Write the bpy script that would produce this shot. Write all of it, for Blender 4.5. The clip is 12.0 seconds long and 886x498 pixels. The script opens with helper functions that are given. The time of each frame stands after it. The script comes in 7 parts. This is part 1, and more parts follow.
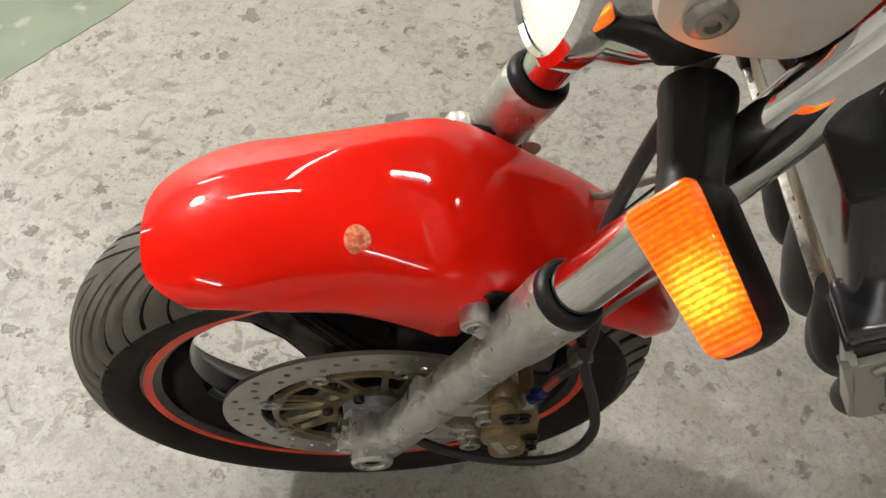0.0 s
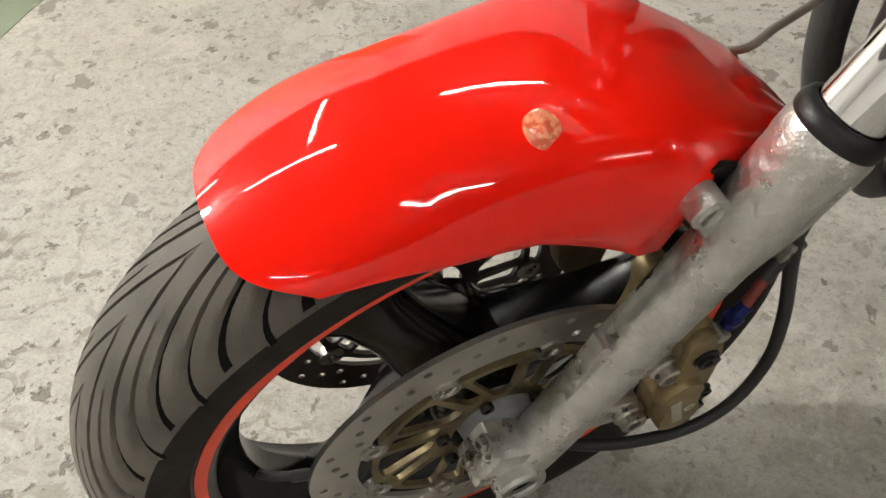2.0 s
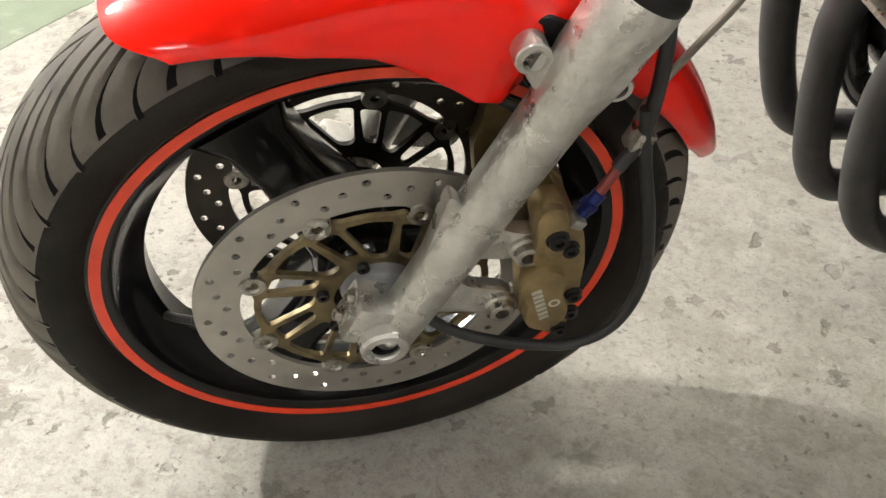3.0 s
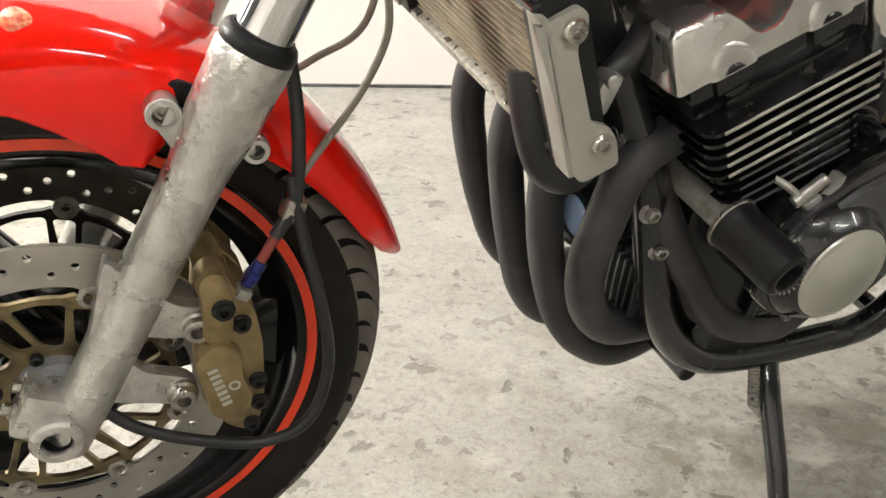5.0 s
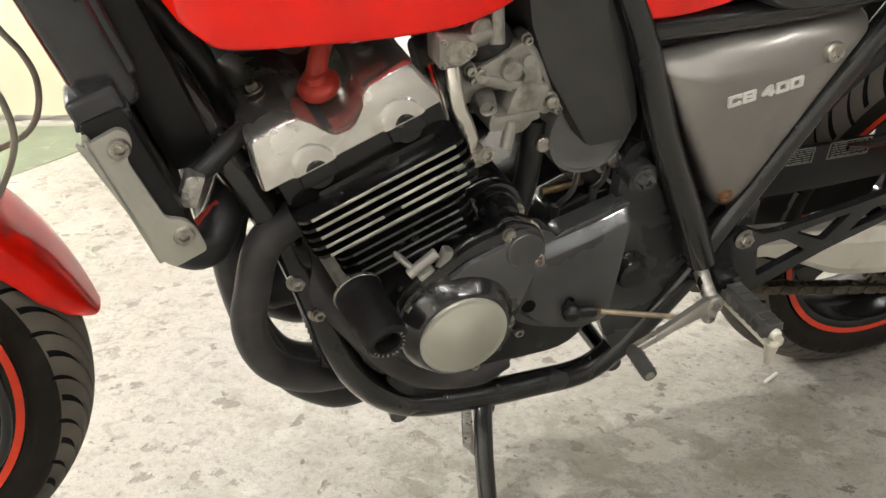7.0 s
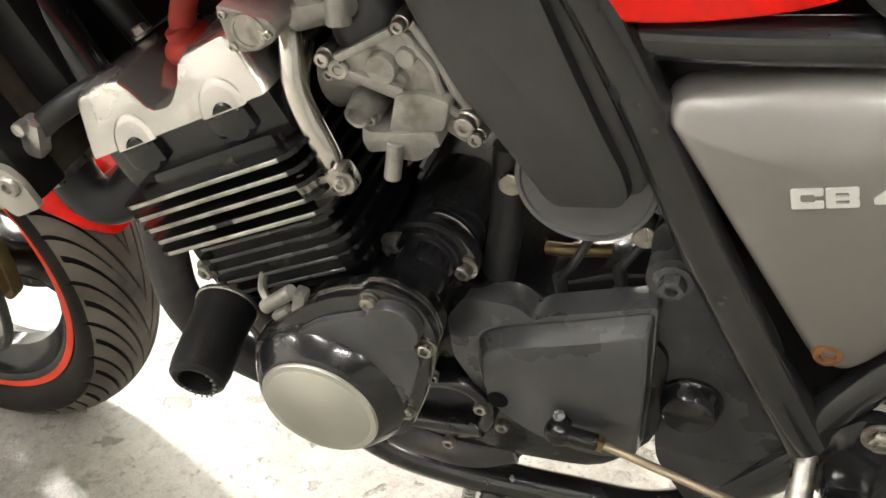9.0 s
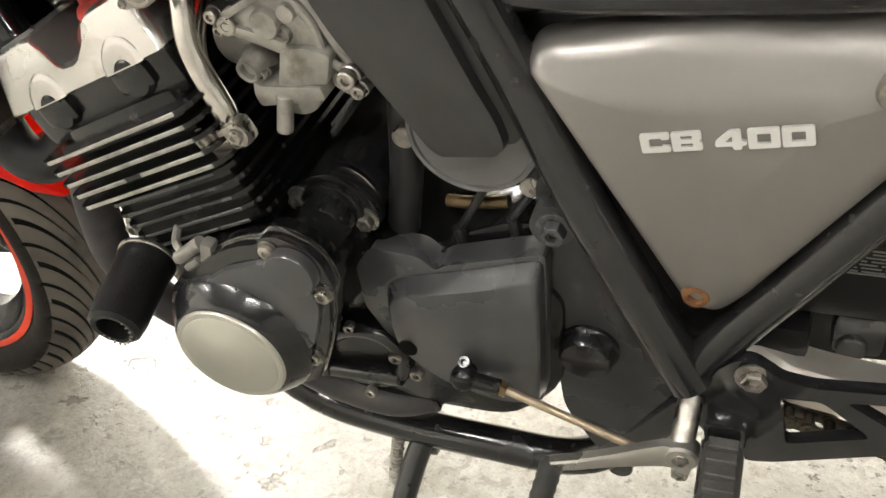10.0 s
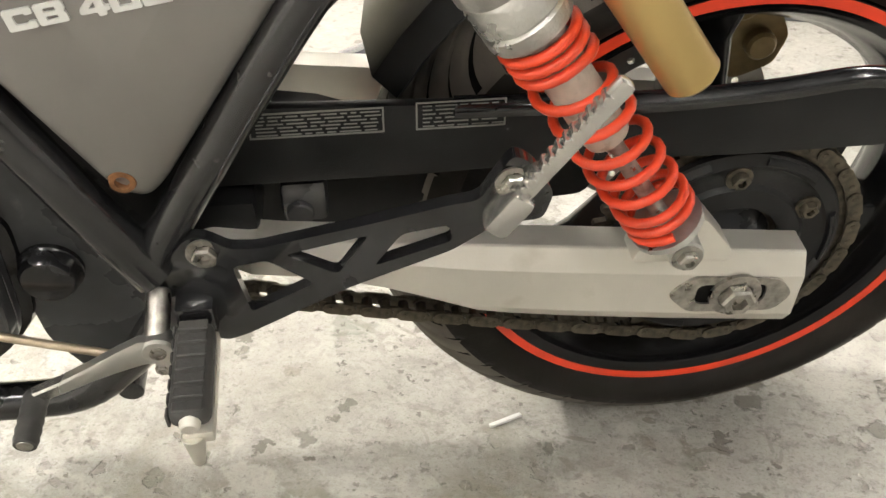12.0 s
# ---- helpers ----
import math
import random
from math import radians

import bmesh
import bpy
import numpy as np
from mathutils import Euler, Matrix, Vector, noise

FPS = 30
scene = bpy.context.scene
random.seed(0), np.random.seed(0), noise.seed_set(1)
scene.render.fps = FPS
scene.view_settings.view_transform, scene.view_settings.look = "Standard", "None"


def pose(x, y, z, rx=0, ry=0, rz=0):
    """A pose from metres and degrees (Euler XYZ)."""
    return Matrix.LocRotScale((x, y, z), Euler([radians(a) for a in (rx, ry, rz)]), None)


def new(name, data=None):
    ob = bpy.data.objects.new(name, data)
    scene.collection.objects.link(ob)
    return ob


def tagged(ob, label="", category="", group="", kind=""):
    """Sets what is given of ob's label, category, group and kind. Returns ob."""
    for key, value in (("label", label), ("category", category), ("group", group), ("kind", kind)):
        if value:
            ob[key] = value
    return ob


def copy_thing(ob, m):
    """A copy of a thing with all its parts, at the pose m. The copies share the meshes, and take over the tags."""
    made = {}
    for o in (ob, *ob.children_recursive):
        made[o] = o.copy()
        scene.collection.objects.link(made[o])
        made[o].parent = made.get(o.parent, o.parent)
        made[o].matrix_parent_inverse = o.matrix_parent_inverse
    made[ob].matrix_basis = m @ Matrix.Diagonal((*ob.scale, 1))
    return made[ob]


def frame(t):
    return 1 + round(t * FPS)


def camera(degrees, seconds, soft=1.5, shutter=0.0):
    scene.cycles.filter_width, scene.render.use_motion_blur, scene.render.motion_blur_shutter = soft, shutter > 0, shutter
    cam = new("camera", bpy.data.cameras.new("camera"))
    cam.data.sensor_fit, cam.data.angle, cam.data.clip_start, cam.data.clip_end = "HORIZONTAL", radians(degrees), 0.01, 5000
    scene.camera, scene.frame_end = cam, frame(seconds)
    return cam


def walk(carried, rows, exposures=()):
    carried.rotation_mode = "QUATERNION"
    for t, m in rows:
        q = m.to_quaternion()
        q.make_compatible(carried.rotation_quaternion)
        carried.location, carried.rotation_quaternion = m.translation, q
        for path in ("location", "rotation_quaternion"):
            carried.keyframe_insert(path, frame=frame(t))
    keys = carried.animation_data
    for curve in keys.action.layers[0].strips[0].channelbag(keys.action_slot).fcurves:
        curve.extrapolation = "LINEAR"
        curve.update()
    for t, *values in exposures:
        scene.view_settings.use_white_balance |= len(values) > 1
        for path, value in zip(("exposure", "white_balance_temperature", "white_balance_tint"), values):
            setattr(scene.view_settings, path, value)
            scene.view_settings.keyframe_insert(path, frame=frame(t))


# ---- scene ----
cam = camera(51.31, 12.0, soft=1.5, shutter=0.0)
# seconds, eye in metres, turn in degrees
ROWS = [
    (0.0, 0.0475, -0.5578, 1.0955, 40.35, 2.50, -5.86),
    (0.5, -0.0806, -0.5099, 1.0428, 41.06, 3.97, -19.30),
    (1.0, -0.1610, -0.4621, 0.9810, 41.90, 5.37, -27.77),
    (1.5, -0.1734, -0.4233, 0.9348, 42.47, 4.98, -30.67),
    (2.0, -0.1864, -0.4315, 0.8833, 44.46, 3.84, -25.84),
    (2.5, -0.1700, -0.5251, 0.8354, 46.44, 1.32, -18.46),
    (2.7, -0.1389, -0.5776, 0.8230, 47.86, 1.06, -15.24),
    (4.5, 0.0021, -0.7274, 0.6571, 64.04, 0.83, -16.81),
    (5.0, 0.0170, -0.7874, 0.6842, 66.84, -0.24, -23.70),
    (5.5, -0.0162, -0.8400, 0.7107, 68.54, -0.92, -30.14),
    (6.0, -0.0210, -0.8681, 0.7283, 69.22, -0.96, -33.29),
    (6.5, 0.1232, -0.9430, 0.7501, 68.30, 0.05, -30.03),
    (7.0, 0.3300, -1.0061, 0.7804, 67.28, 1.05, -21.45),
    (7.2, 0.4167, -1.0032, 0.7680, 66.90, 1.29, -17.06),
    (8.8, 0.8866, -0.7437, 0.7590, 62.54, 1.78, 16.68),
    (9.0, 0.9302, -0.7331, 0.7642, 62.24, 2.13, 19.81),
    (9.5, 1.0036, -0.7298, 0.7760, 61.77, 2.81, 23.21),
    (10.0, 1.0238, -0.7358, 0.7554, 60.98, 2.90, 20.63),
    (10.5, 1.0381, -0.7522, 0.7139, 60.27, 2.76, 14.21),
    (11.0, 1.0574, -0.7612, 0.6941, 59.74, 2.29, 6.74),
    (11.5, 1.0970, -0.7634, 0.6922, 59.63, 1.38, -0.24),
    (12.0, 1.1339, -0.7635, 0.6988, 59.02, 0.38, -6.28),
]
walk(cam, [(t, pose(x, y, z, rx, ry, rz)) for t, x, y, z, rx, ry, rz in ROWS],
     exposures=[(0, -0.42), (1.5, -0.28), (2.0, -0.22), (2.5, 0.04), (4.5, 0.45), (7.0, 0.70), (9.5, 1.08), (11.0, 1.08), (12.0, 1.10)])
# the motorcycle's own axes: x to its rear, y to its right, z up from the axles; it leans on its side stand
BIKE = Matrix(((0.99995, -0.00232, -0.01012, 0.0000), (0.00000, 0.97469, -0.22356, 0.0000), (0.01039, 0.22355, 0.97464, 0.2879), (0, 0, 0, 1)))
STEER_ANGLE = -0.0561
# ---- world, lamps, exposure
world = bpy.data.worlds.new("world")
scene.world = world
world.use_nodes = True
world.node_tree.nodes["Background"].inputs[0].default_value = (0.9, 0.93, 1.0, 1)
world.node_tree.nodes["Background"].inputs[1].default_value = 0.02
TUBE_POWER = 104.0
GLOBE_POWER = 760.0
ROOM_TURN = -25.0   # the room's walls against the motorcycle
CEILING = 2.55


# ---- materials
def material(name, color, rough=0.5, metal=0.0, coat=0.0, vary=0.0, scale=30.0, bump=0.0, bump_scale=200.0, dark=None, spots=None,
             rough_vary=0.0, emission=None, spec=0.5):
    """A surface with grain at two sizes: colour drift, fine relief, uneven gloss, optional dirt spots."""
    m = bpy.data.materials.new(name)
    m.use_nodes = True
    nt = m.node_tree
    b = nt.nodes["Principled BSDF"]
    b.inputs["Base Color"].default_value = (*color, 1)
    b.inputs["Roughness"].default_value = rough
    b.inputs["Metallic"].default_value = metal
    b.inputs["Specular IOR Level"].default_value = spec
    b.inputs["Coat Weight"].default_value = coat
    b.inputs["Coat Roughness"].default_value = 0.04
    tc = nt.nodes.new("ShaderNodeTexCoord")

    def noise_node(sc, detail=4.0):
        n = nt.nodes.new("ShaderNodeTexNoise")
        n.inputs["Scale"].default_value, n.inputs["Detail"].default_value = sc, detail
        nt.links.new(tc.outputs["Object"], n.inputs["Vector"])
        return n

    color_out = None
    if vary or dark:
        n = noise_node(scale)
        ramp = nt.nodes.new("ShaderNodeValToRGB")
        lo = dark or tuple(c * (1 - vary) for c in color)
        hi = tuple(min(1, c * (1 + vary * 0.6)) for c in color)
        ramp.color_ramp.elements[0].color, ramp.color_ramp.elements[1].color = (*lo, 1), (*hi, 1)
        ramp.color_ramp.elements[0].position, ramp.color_ramp.elements[1].position = 0.32, 0.68
        nt.links.new(n.outputs["Fac"], ramp.inputs["Fac"])
        color_out = ramp.outputs["Color"]
    if spots:
        sp_color, sp_scale, sp_from, sp_to = spots
        n = noise_node(sp_scale, 6.0)
        fac = nt.nodes.new("ShaderNodeMapRange")
        fac.inputs["From Min"].default_value, fac.inputs["From Max"].default_value = sp_from, sp_to
        nt.links.new(n.outputs["Fac"], fac.inputs["Value"])
        mix = nt.nodes.new("ShaderNodeMix")
        mix.data_type = "RGBA"
        nt.links.new(fac.outputs["Result"], mix.inputs["Factor"])
        if color_out:
            nt.links.new(color_out, mix.inputs["A"])
        else:
            mix.inputs["A"].default_value = (*color, 1)
        mix.inputs["B"].default_value = (*sp_color, 1)
        color_out = mix.outputs["Result"]
    if color_out:
        nt.links.new(color_out, b.inputs["Base Color"])
    if rough_vary:
        n = noise_node(scale * 0.6, 5.0)
        mr = nt.nodes.new("ShaderNodeMapRange")
        mr.inputs["From Min"].default_value, mr.inputs["From Max"].default_value = 0.3, 0.7
        mr.inputs["To Min"].default_value, mr.inputs["To Max"].default_value = max(0.02, rough - rough_vary), min(1, rough + rough_vary)
        nt.links.new(n.outputs["Fac"], mr.inputs["Value"])
        nt.links.new(mr.outputs["Result"], b.inputs["Roughness"])
    if bump:
        n = noise_node(bump_scale, 3.0)
        bp = nt.nodes.new("ShaderNodeBump")
        bp.inputs["Strength"].default_value, bp.inputs["Distance"].default_value = bump, 0.002
        nt.links.new(n.outputs["Fac"], bp.inputs["Height"])
        nt.links.new(bp.outputs["Normal"], b.inputs["Normal"])
    if emission:
        b.inputs["Emission Color"].default_value = (*emission[0], 1)
        b.inputs["Emission Strength"].default_value = emission[1]
    return m


RED = material("red_paint", (0.88, 0.010, 0.003), 0.35, 0.0, 1.0, vary=0.05, scale=6, spec=0.02)
RED.node_tree.nodes["Principled BSDF"].inputs["Coat IOR"].default_value = 1.45
RED.node_tree.nodes["Principled BSDF"].inputs["Coat Roughness"].default_value = 0.012
RUBBER = material("tyre_rubber", (0.015, 0.0128, 0.0105), 0.66, vary=0.35, scale=14, bump=0.25, bump_scale=500, rough_vary=0.12,
                  spots=((0.026, 0.0245, 0.022), 9.0, 0.58, 0.78), spec=0.18)
TREAD = material("worn_tread_rubber", (0.116, 0.102, 0.085), 0.7, vary=0.45, scale=9, bump=0.2, bump_scale=450, rough_vary=0.1,
                 spots=((0.05, 0.048, 0.045), 22.0, 0.55, 0.75))
# near-black for grooves and holes: the shade inside them painted as colour
RECESS_SHADE = material("recess_shade", (0.006, 0.0058, 0.0055), 0.85, vary=0.3, scale=40, spec=0.12)
WHEEL = material("satin_black_wheel", (0.004, 0.004, 0.0045), 0.17, vary=0.3, scale=25, bump=0.03, bump_scale=200, rough_vary=0.06, spec=0.42)
DRIVE = material("grey_painted_housing", (0.26, 0.265, 0.28), 0.45, 0.3, vary=0.2, scale=50, rough_vary=0.1)
HOSE = material("hose_rubber", (0.018, 0.018, 0.019), 0.45, vary=0.2, scale=40, spec=0.4)
PEG_RUBBER = material("worn_peg_rubber", (0.062, 0.060, 0.057), 0.55, vary=0.3, scale=60, bump=0.1, bump_scale=400)
FIN_EDGE = material("dull_machined_edge", (0.50, 0.48, 0.44), 0.45, 0.8, vary=0.35, scale=70, rough_vary=0.12)
DUSTY = material("dusty_damper", (0.50, 0.45, 0.38), 0.55, 0.2, vary=0.25, scale=60, spots=((0.20, 0.17, 0.13), 70.0, 0.55, 0.75))
BLACK = material("black_gloss_paint", (0.013, 0.013, 0.014), 0.20, coat=0.5, vary=0.3, scale=25, rough_vary=0.10, bump=0.03, bump_scale=60, spots=((0.05, 0.048, 0.044), 85.0, 0.66, 0.74))
BLACK.node_tree.nodes["Principled BSDF"].inputs["Coat Roughness"].default_value = 0.05
ENGINE = material("black_engine_enamel", (0.006, 0.006, 0.0065), 0.17, vary=0.4, scale=40, bump=0.10, bump_scale=260, rough_vary=0.09,
                  spots=((0.07, 0.065, 0.055), 60.0, 0.62, 0.8))
CASE = material("dark_grey_case", (0.075, 0.076, 0.080), 0.30, metal=0.4, coat=0.5, vary=0.2, scale=18, bump=0.08, bump_scale=400, rough_vary=0.08)
DARK = material("satin_black_plastic", (0.008, 0.008, 0.0085), 0.38, vary=0.25, scale=30, bump=0.12, bump_scale=600, spec=0.3)
PANEL = material("satin_grey_panel", (0.25, 0.236, 0.224), 0.36, metal=0.6, coat=0.2, vary=0.05, scale=8, bump=0.02, bump_scale=900)
AIRBOX = material("grey_airbox_plastic", (0.034, 0.0335, 0.033), 0.36, vary=0.2, scale=16, bump=0.08, bump_scale=500)
HEADER = material("satin_black_exhaust", (0.045, 0.043, 0.045), 0.5, metal=0.2, vary=0.3, scale=22, bump=0.1, bump_scale=300, rough_vary=0.1,
                  spots=((0.10, 0.085, 0.07), 16.0, 0.6, 0.8))
CHROME = material("chrome", (0.80, 0.80, 0.80), 0.022, 1.0, vary=0.06, scale=30, rough_vary=0.012)
STEEL = material("steel_fastener", (0.45, 0.43, 0.39), 0.35, 1.0, vary=0.35, scale=120, rough_vary=0.15)
CAST = material("cast_aluminium", (0.60, 0.59, 0.56), 0.33, 0.86, vary=0.16, scale=60, bump=0.9, bump_scale=130, rough_vary=0.12,
                spots=((0.52, 0.50, 0.45), 30.0, 0.62, 0.8))
ALLOY = material("brushed_alloy", (0.76, 0.73, 0.66), 0.40, 0.7, vary=0.1, scale=9, bump=0.08, bump_scale=500, rough_vary=0.08,
                 spots=((0.50, 0.46, 0.38), 18.0, 0.62, 0.85))
POLISHED = material("buffed_head_cover", (0.60, 0.585, 0.555), 0.22, 0.86, vary=0.1, scale=20, bump=0.06, bump_scale=150, rough_vary=0.12,
                    spots=((0.36, 0.33, 0.28), 40.0, 0.62, 0.8))
CARB = material("grimy_cast_alloy", (0.36, 0.35, 0.32), 0.44, 0.6, vary=0.3, scale=40, bump=0.4, bump_scale=180, rough_vary=0.12, spots=((0.16, 0.145, 0.12), 45.0, 0.54, 0.74))
CHAMBER = material("mid_grey_plastic", (0.145, 0.145, 0.147), 0.34, vary=0.12, scale=14, bump=0.06, bump_scale=400)
PIPE = material("bright_steel_pipe", (0.74, 0.72, 0.67), 0.20, 1.0, vary=0.08, scale=40, rough_vary=0.08)
LEVER = material("worn_alloy_lever", (0.52, 0.51, 0.48), 0.30, 0.9, vary=0.12, scale=30, rough_vary=0.08)
PALE = material("pale_cover", (0.60, 0.60, 0.53), 0.33, 0.7, vary=0.06, scale=14, rough_vary=0.06)
BRONZE = material("bronze_anodised", (0.27, 0.20, 0.095), 0.42, 0.6, vary=0.3, scale=40, bump=0.15, bump_scale=200, rough_vary=0.1,
                  spots=((0.12, 0.09, 0.05), 30.0, 0.58, 0.75))
GOLD = material("gold_reservoir", (0.55, 0.40, 0.16), 0.35, 0.75, vary=0.08, scale=14, rough_vary=0.06)
DISC = material("brake_disc_steel", (0.46, 0.44, 0.40), 0.38, 0.9, vary=0.12, scale=30, rough_vary=0.1, bump=0.05, bump_scale=400)
CARRIER = material("stained_bronze", (0.21, 0.165, 0.085), 0.40, 0.7, vary=0.35, scale=45, bump=0.1, bump_scale=200, rough_vary=0.12, spots=((0.06, 0.045, 0.03), 35.0, 0.5, 0.7))
# darker carrier and ring for the far front disc: its shade put into the colour
CARRIER_SHADED = material("shaded_carrier", (0.020, 0.017, 0.013), 0.45, 0.4, vary=0.3, scale=40, rough_vary=0.1)
DISC_SHADED = material("shaded_disc_steel", (0.075, 0.066, 0.055), 0.42, 0.6, vary=0.3, scale=30, rough_vary=0.1)
STRIPE = material("red_rim_tape", (0.80, 0.060, 0.020), 0.4, vary=0.1, scale=30)
SPRING = material("red_spring_paint", (0.72, 0.06, 0.018), 0.35, coat=0.3, vary=0.12, scale=60)
SLEEVE = material("dull_red_sleeve", (0.17, 0.022, 0.015), 0.5, vary=0.2, scale=40)
RED_RUBBER = material("red_rubber_cap", (0.42, 0.035, 0.02), 0.55, vary=0.2, scale=40)
BLUE = material("blue_banjo", (0.012, 0.02, 0.12), 0.3, 0.7)
CABLE = material("grey_cable", (0.26, 0.24, 0.20), 0.45, vary=0.2, scale=60)
BRASS = material("brass", (0.16, 0.115, 0.06), 0.45, 0.9, vary=0.3, scale=80)
RUST = material("rusty_bolt", (0.20, 0.09, 0.035), 0.75, 0.3, vary=0.4, scale=150)
ROD = material("tarnished_rod", (0.50, 0.41, 0.30), 0.45, 0.7, vary=0.3, scale=50)
CHAIN = material("greasy_chain", (0.11, 0.095, 0.07), 0.5, 0.7, vary=0.5, scale=120, rough_vary=0.15)
PIVOT = material("worn_black_frame_plate", (0.048, 0.050, 0.052), 0.30, 0.25, vary=0.3, scale=25, bump=0.05, bump_scale=200, rough_vary=0.1, spots=((0.09, 0.09, 0.085), 50.0, 0.64, 0.8))
SATIN = material("dark_satin_cover", (0.022, 0.022, 0.025), 0.20, 0.0, coat=0.4, vary=0.2, scale=20, bump=0.05, bump_scale=90, rough_vary=0.06)
CORE = material("radiator_tubes", (0.050, 0.040, 0.028), 0.6, 0.3, vary=0.4, scale=60)
GUARD = material("cream_grey_guard", (0.40, 0.39, 0.345), 0.42, 0.35, vary=0.10, scale=18, bump=0.06, bump_scale=400, rough_vary=0.08, spots=((0.28, 0.265, 0.22), 25.0, 0.62, 0.82))
COREFIN = material("radiator_fins", (0.34, 0.28, 0.20), 0.5, 0.5, vary=0.3, scale=40)
BLUE_MARK = material("pale_blue_print", (0.30, 0.42, 0.62), 0.4)
WHITE_PRINT = material("silver_lettering", (0.72, 0.72, 0.70), 0.4, 0.3)
LABEL_PRINT = material("label_print", (0.20, 0.195, 0.18), 0.5)
REFLECTOR = material("red_reflector", (0.80, 0.13, 0.06), 0.25, coat=0.8, spots=((0.95, 0.36, 0.18), 260.0, 0.45, 0.6))
LAMP_GLASS = material("headlamp_glass", (0.75, 0.73, 0.66), 0.12, coat=0.8, emission=((1.0, 0.93, 0.75), 0.9))
GLOBE = material("opal_globe", (0.9, 0.9, 0.9), 0.3, emission=((1.0, 0.965, 0.90), GLOBE_POWER))
TUBE = material("fluorescent_tube", (0.9, 0.9, 0.9), 0.4, emission=((1.0, 0.965, 0.90), TUBE_POWER))
PAINTED_STEEL = material("white_fixture", (0.7, 0.7, 0.68), 0.4)
WALL = material("white_wall_paint", (0.72, 0.70, 0.67), 0.6, vary=0.05, scale=2.5, bump=0.15, bump_scale=60, spots=((0.60, 0.57, 0.52), 3.0, 0.6, 0.85))
CEIL = material("ceiling_board", (0.09, 0.09, 0.088), 0.7, vary=0.05, scale=2.0)
CREAM = material("cream_cabinet", (0.66, 0.60, 0.45), 0.5, vary=0.05, scale=5)
WOOD = material("varnished_plywood", (0.42, 0.22, 0.07), 0.45, vary=0.3, scale=7, bump=0.05)


def floor_material():
    """Worn pale concrete: rubbed screed, dark pits of many sizes, grey-green stains, chipped pale patches."""
    m = bpy.data.materials.new("worn_concrete")
    m.use_nodes = True
    nt = m.node_tree
    b = nt.nodes["Principled BSDF"]
    tc = nt.nodes.new("ShaderNodeTexCoord")

    def tex(sc, detail=5.0, rough=0.55, dist=0.0, vec=None):
        n = nt.nodes.new("ShaderNodeTexNoise")
        n.inputs["Scale"].default_value, n.inputs["Detail"].default_value = sc, detail
        n.inputs["Roughness"].default_value, n.inputs["Distortion"].default_value = rough, dist
        nt.links.new(vec or tc.outputs["Object"], n.inputs["Vector"])
        return n

    def ramp(src, lo, hi, a=0.0, bb=1.0):
        r = nt.nodes.new("ShaderNodeMapRange")
        r.inputs["From Min"].default_value, r.inputs["From Max"].default_value = lo, hi
        r.inputs["To Min"].default_value, r.inputs["To Max"].default_value = a, bb
        nt.links.new(src, r.inputs["Value"])
        return r.outputs["Result"]

    def op(kind, a, bb):
        k = nt.nodes.new("ShaderNodeMath")
        k.operation = kind
        for i, v in enumerate((a, bb)):
            if isinstance(v, (int, float)):
                k.inputs[i].default_value = v
            else:
                nt.links.new(v, k.inputs[i])
        return k.outputs[0]

    def mix(fac, a, bb, strength=1.0):
        mx = nt.nodes.new("ShaderNodeMix")
        mx.data_type = "RGBA"
        nt.links.new(op("MULTIPLY", fac, strength), mx.inputs["Factor"])
        for key, v in (("A", a), ("B", bb)):
            if isinstance(v, tuple):
                mx.inputs[key].default_value = (*v, 1)
            else:
                nt.links.new(v, mx.inputs[key])
        return mx.outputs["Result"]

    def spots(scale, size, share, wobble):
        """Sparse spots of uneven size and outline: one to a cell, in a share of the cells."""
        shift = tex(scale * 2.2, 3)
        add = nt.nodes.new("ShaderNodeVectorMath")
        add.operation = "MULTIPLY_ADD"
        nt.links.new(shift.outputs["Color"], add.inputs[0])
        add.inputs[1].default_value = (wobble / scale,) * 3
        nt.links.new(tc.outputs["Object"], add.inputs[2])
        v = nt.nodes.new("ShaderNodeTexVoronoi")
        v.inputs["Scale"].default_value = scale
        nt.links.new(add.outputs[0], v.inputs["Vector"])
        sep = nt.nodes.new("ShaderNodeSeparateColor")
        nt.links.new(v.outputs["Color"], sep.inputs["Color"])
        limit = op("MULTIPLY", ramp(sep.outputs[0], 1 - share, 1.0), size)
        return ramp(op("SUBTRACT", limit, v.outputs["Distance"]), -0.02, 0.06)

    base = mix(ramp(tex(1.7, 6).outputs["Fac"], 0.35, 0.68), (0.60, 0.585, 0.545), (0.69, 0.68, 0.65))
    base = mix(ramp(tex(7.0, 7, 0.68).outputs["Fac"], 0.45, 0.72), base, (0.44, 0.425, 0.385), 0.5)
    base = mix(ramp(tex(26.0, 6, 0.7, 0.5).outputs["Fac"], 0.48, 0.68), base, (0.36, 0.35, 0.31), 0.5)
    base = mix(ramp(tex(58.0, 6, 0.75, 0.4).outputs["Fac"], 0.52, 0.66), base, (0.27, 0.26, 0.225), 0.6)
    base = mix(ramp(tex(44.0, 5, 0.7, 0.6).outputs["Fac"], 0.58, 0.66), base, (0.74, 0.73, 0.70), 0.55)
    base = mix(ramp(tex(5.0, 4, 0.5, 1.5).outputs["Fac"], 0.60, 0.64), base, (0.68, 0.67, 0.64), 0.45)
    base = mix(ramp(tex(150.0, 4, 0.7).outputs["Fac"], 0.52, 0.75), base, (0.27, 0.26, 0.23), 0.6)
    green = ramp(tex(8.5, 4, 0.5, 1.0).outputs["Fac"], 0.665, 0.70)
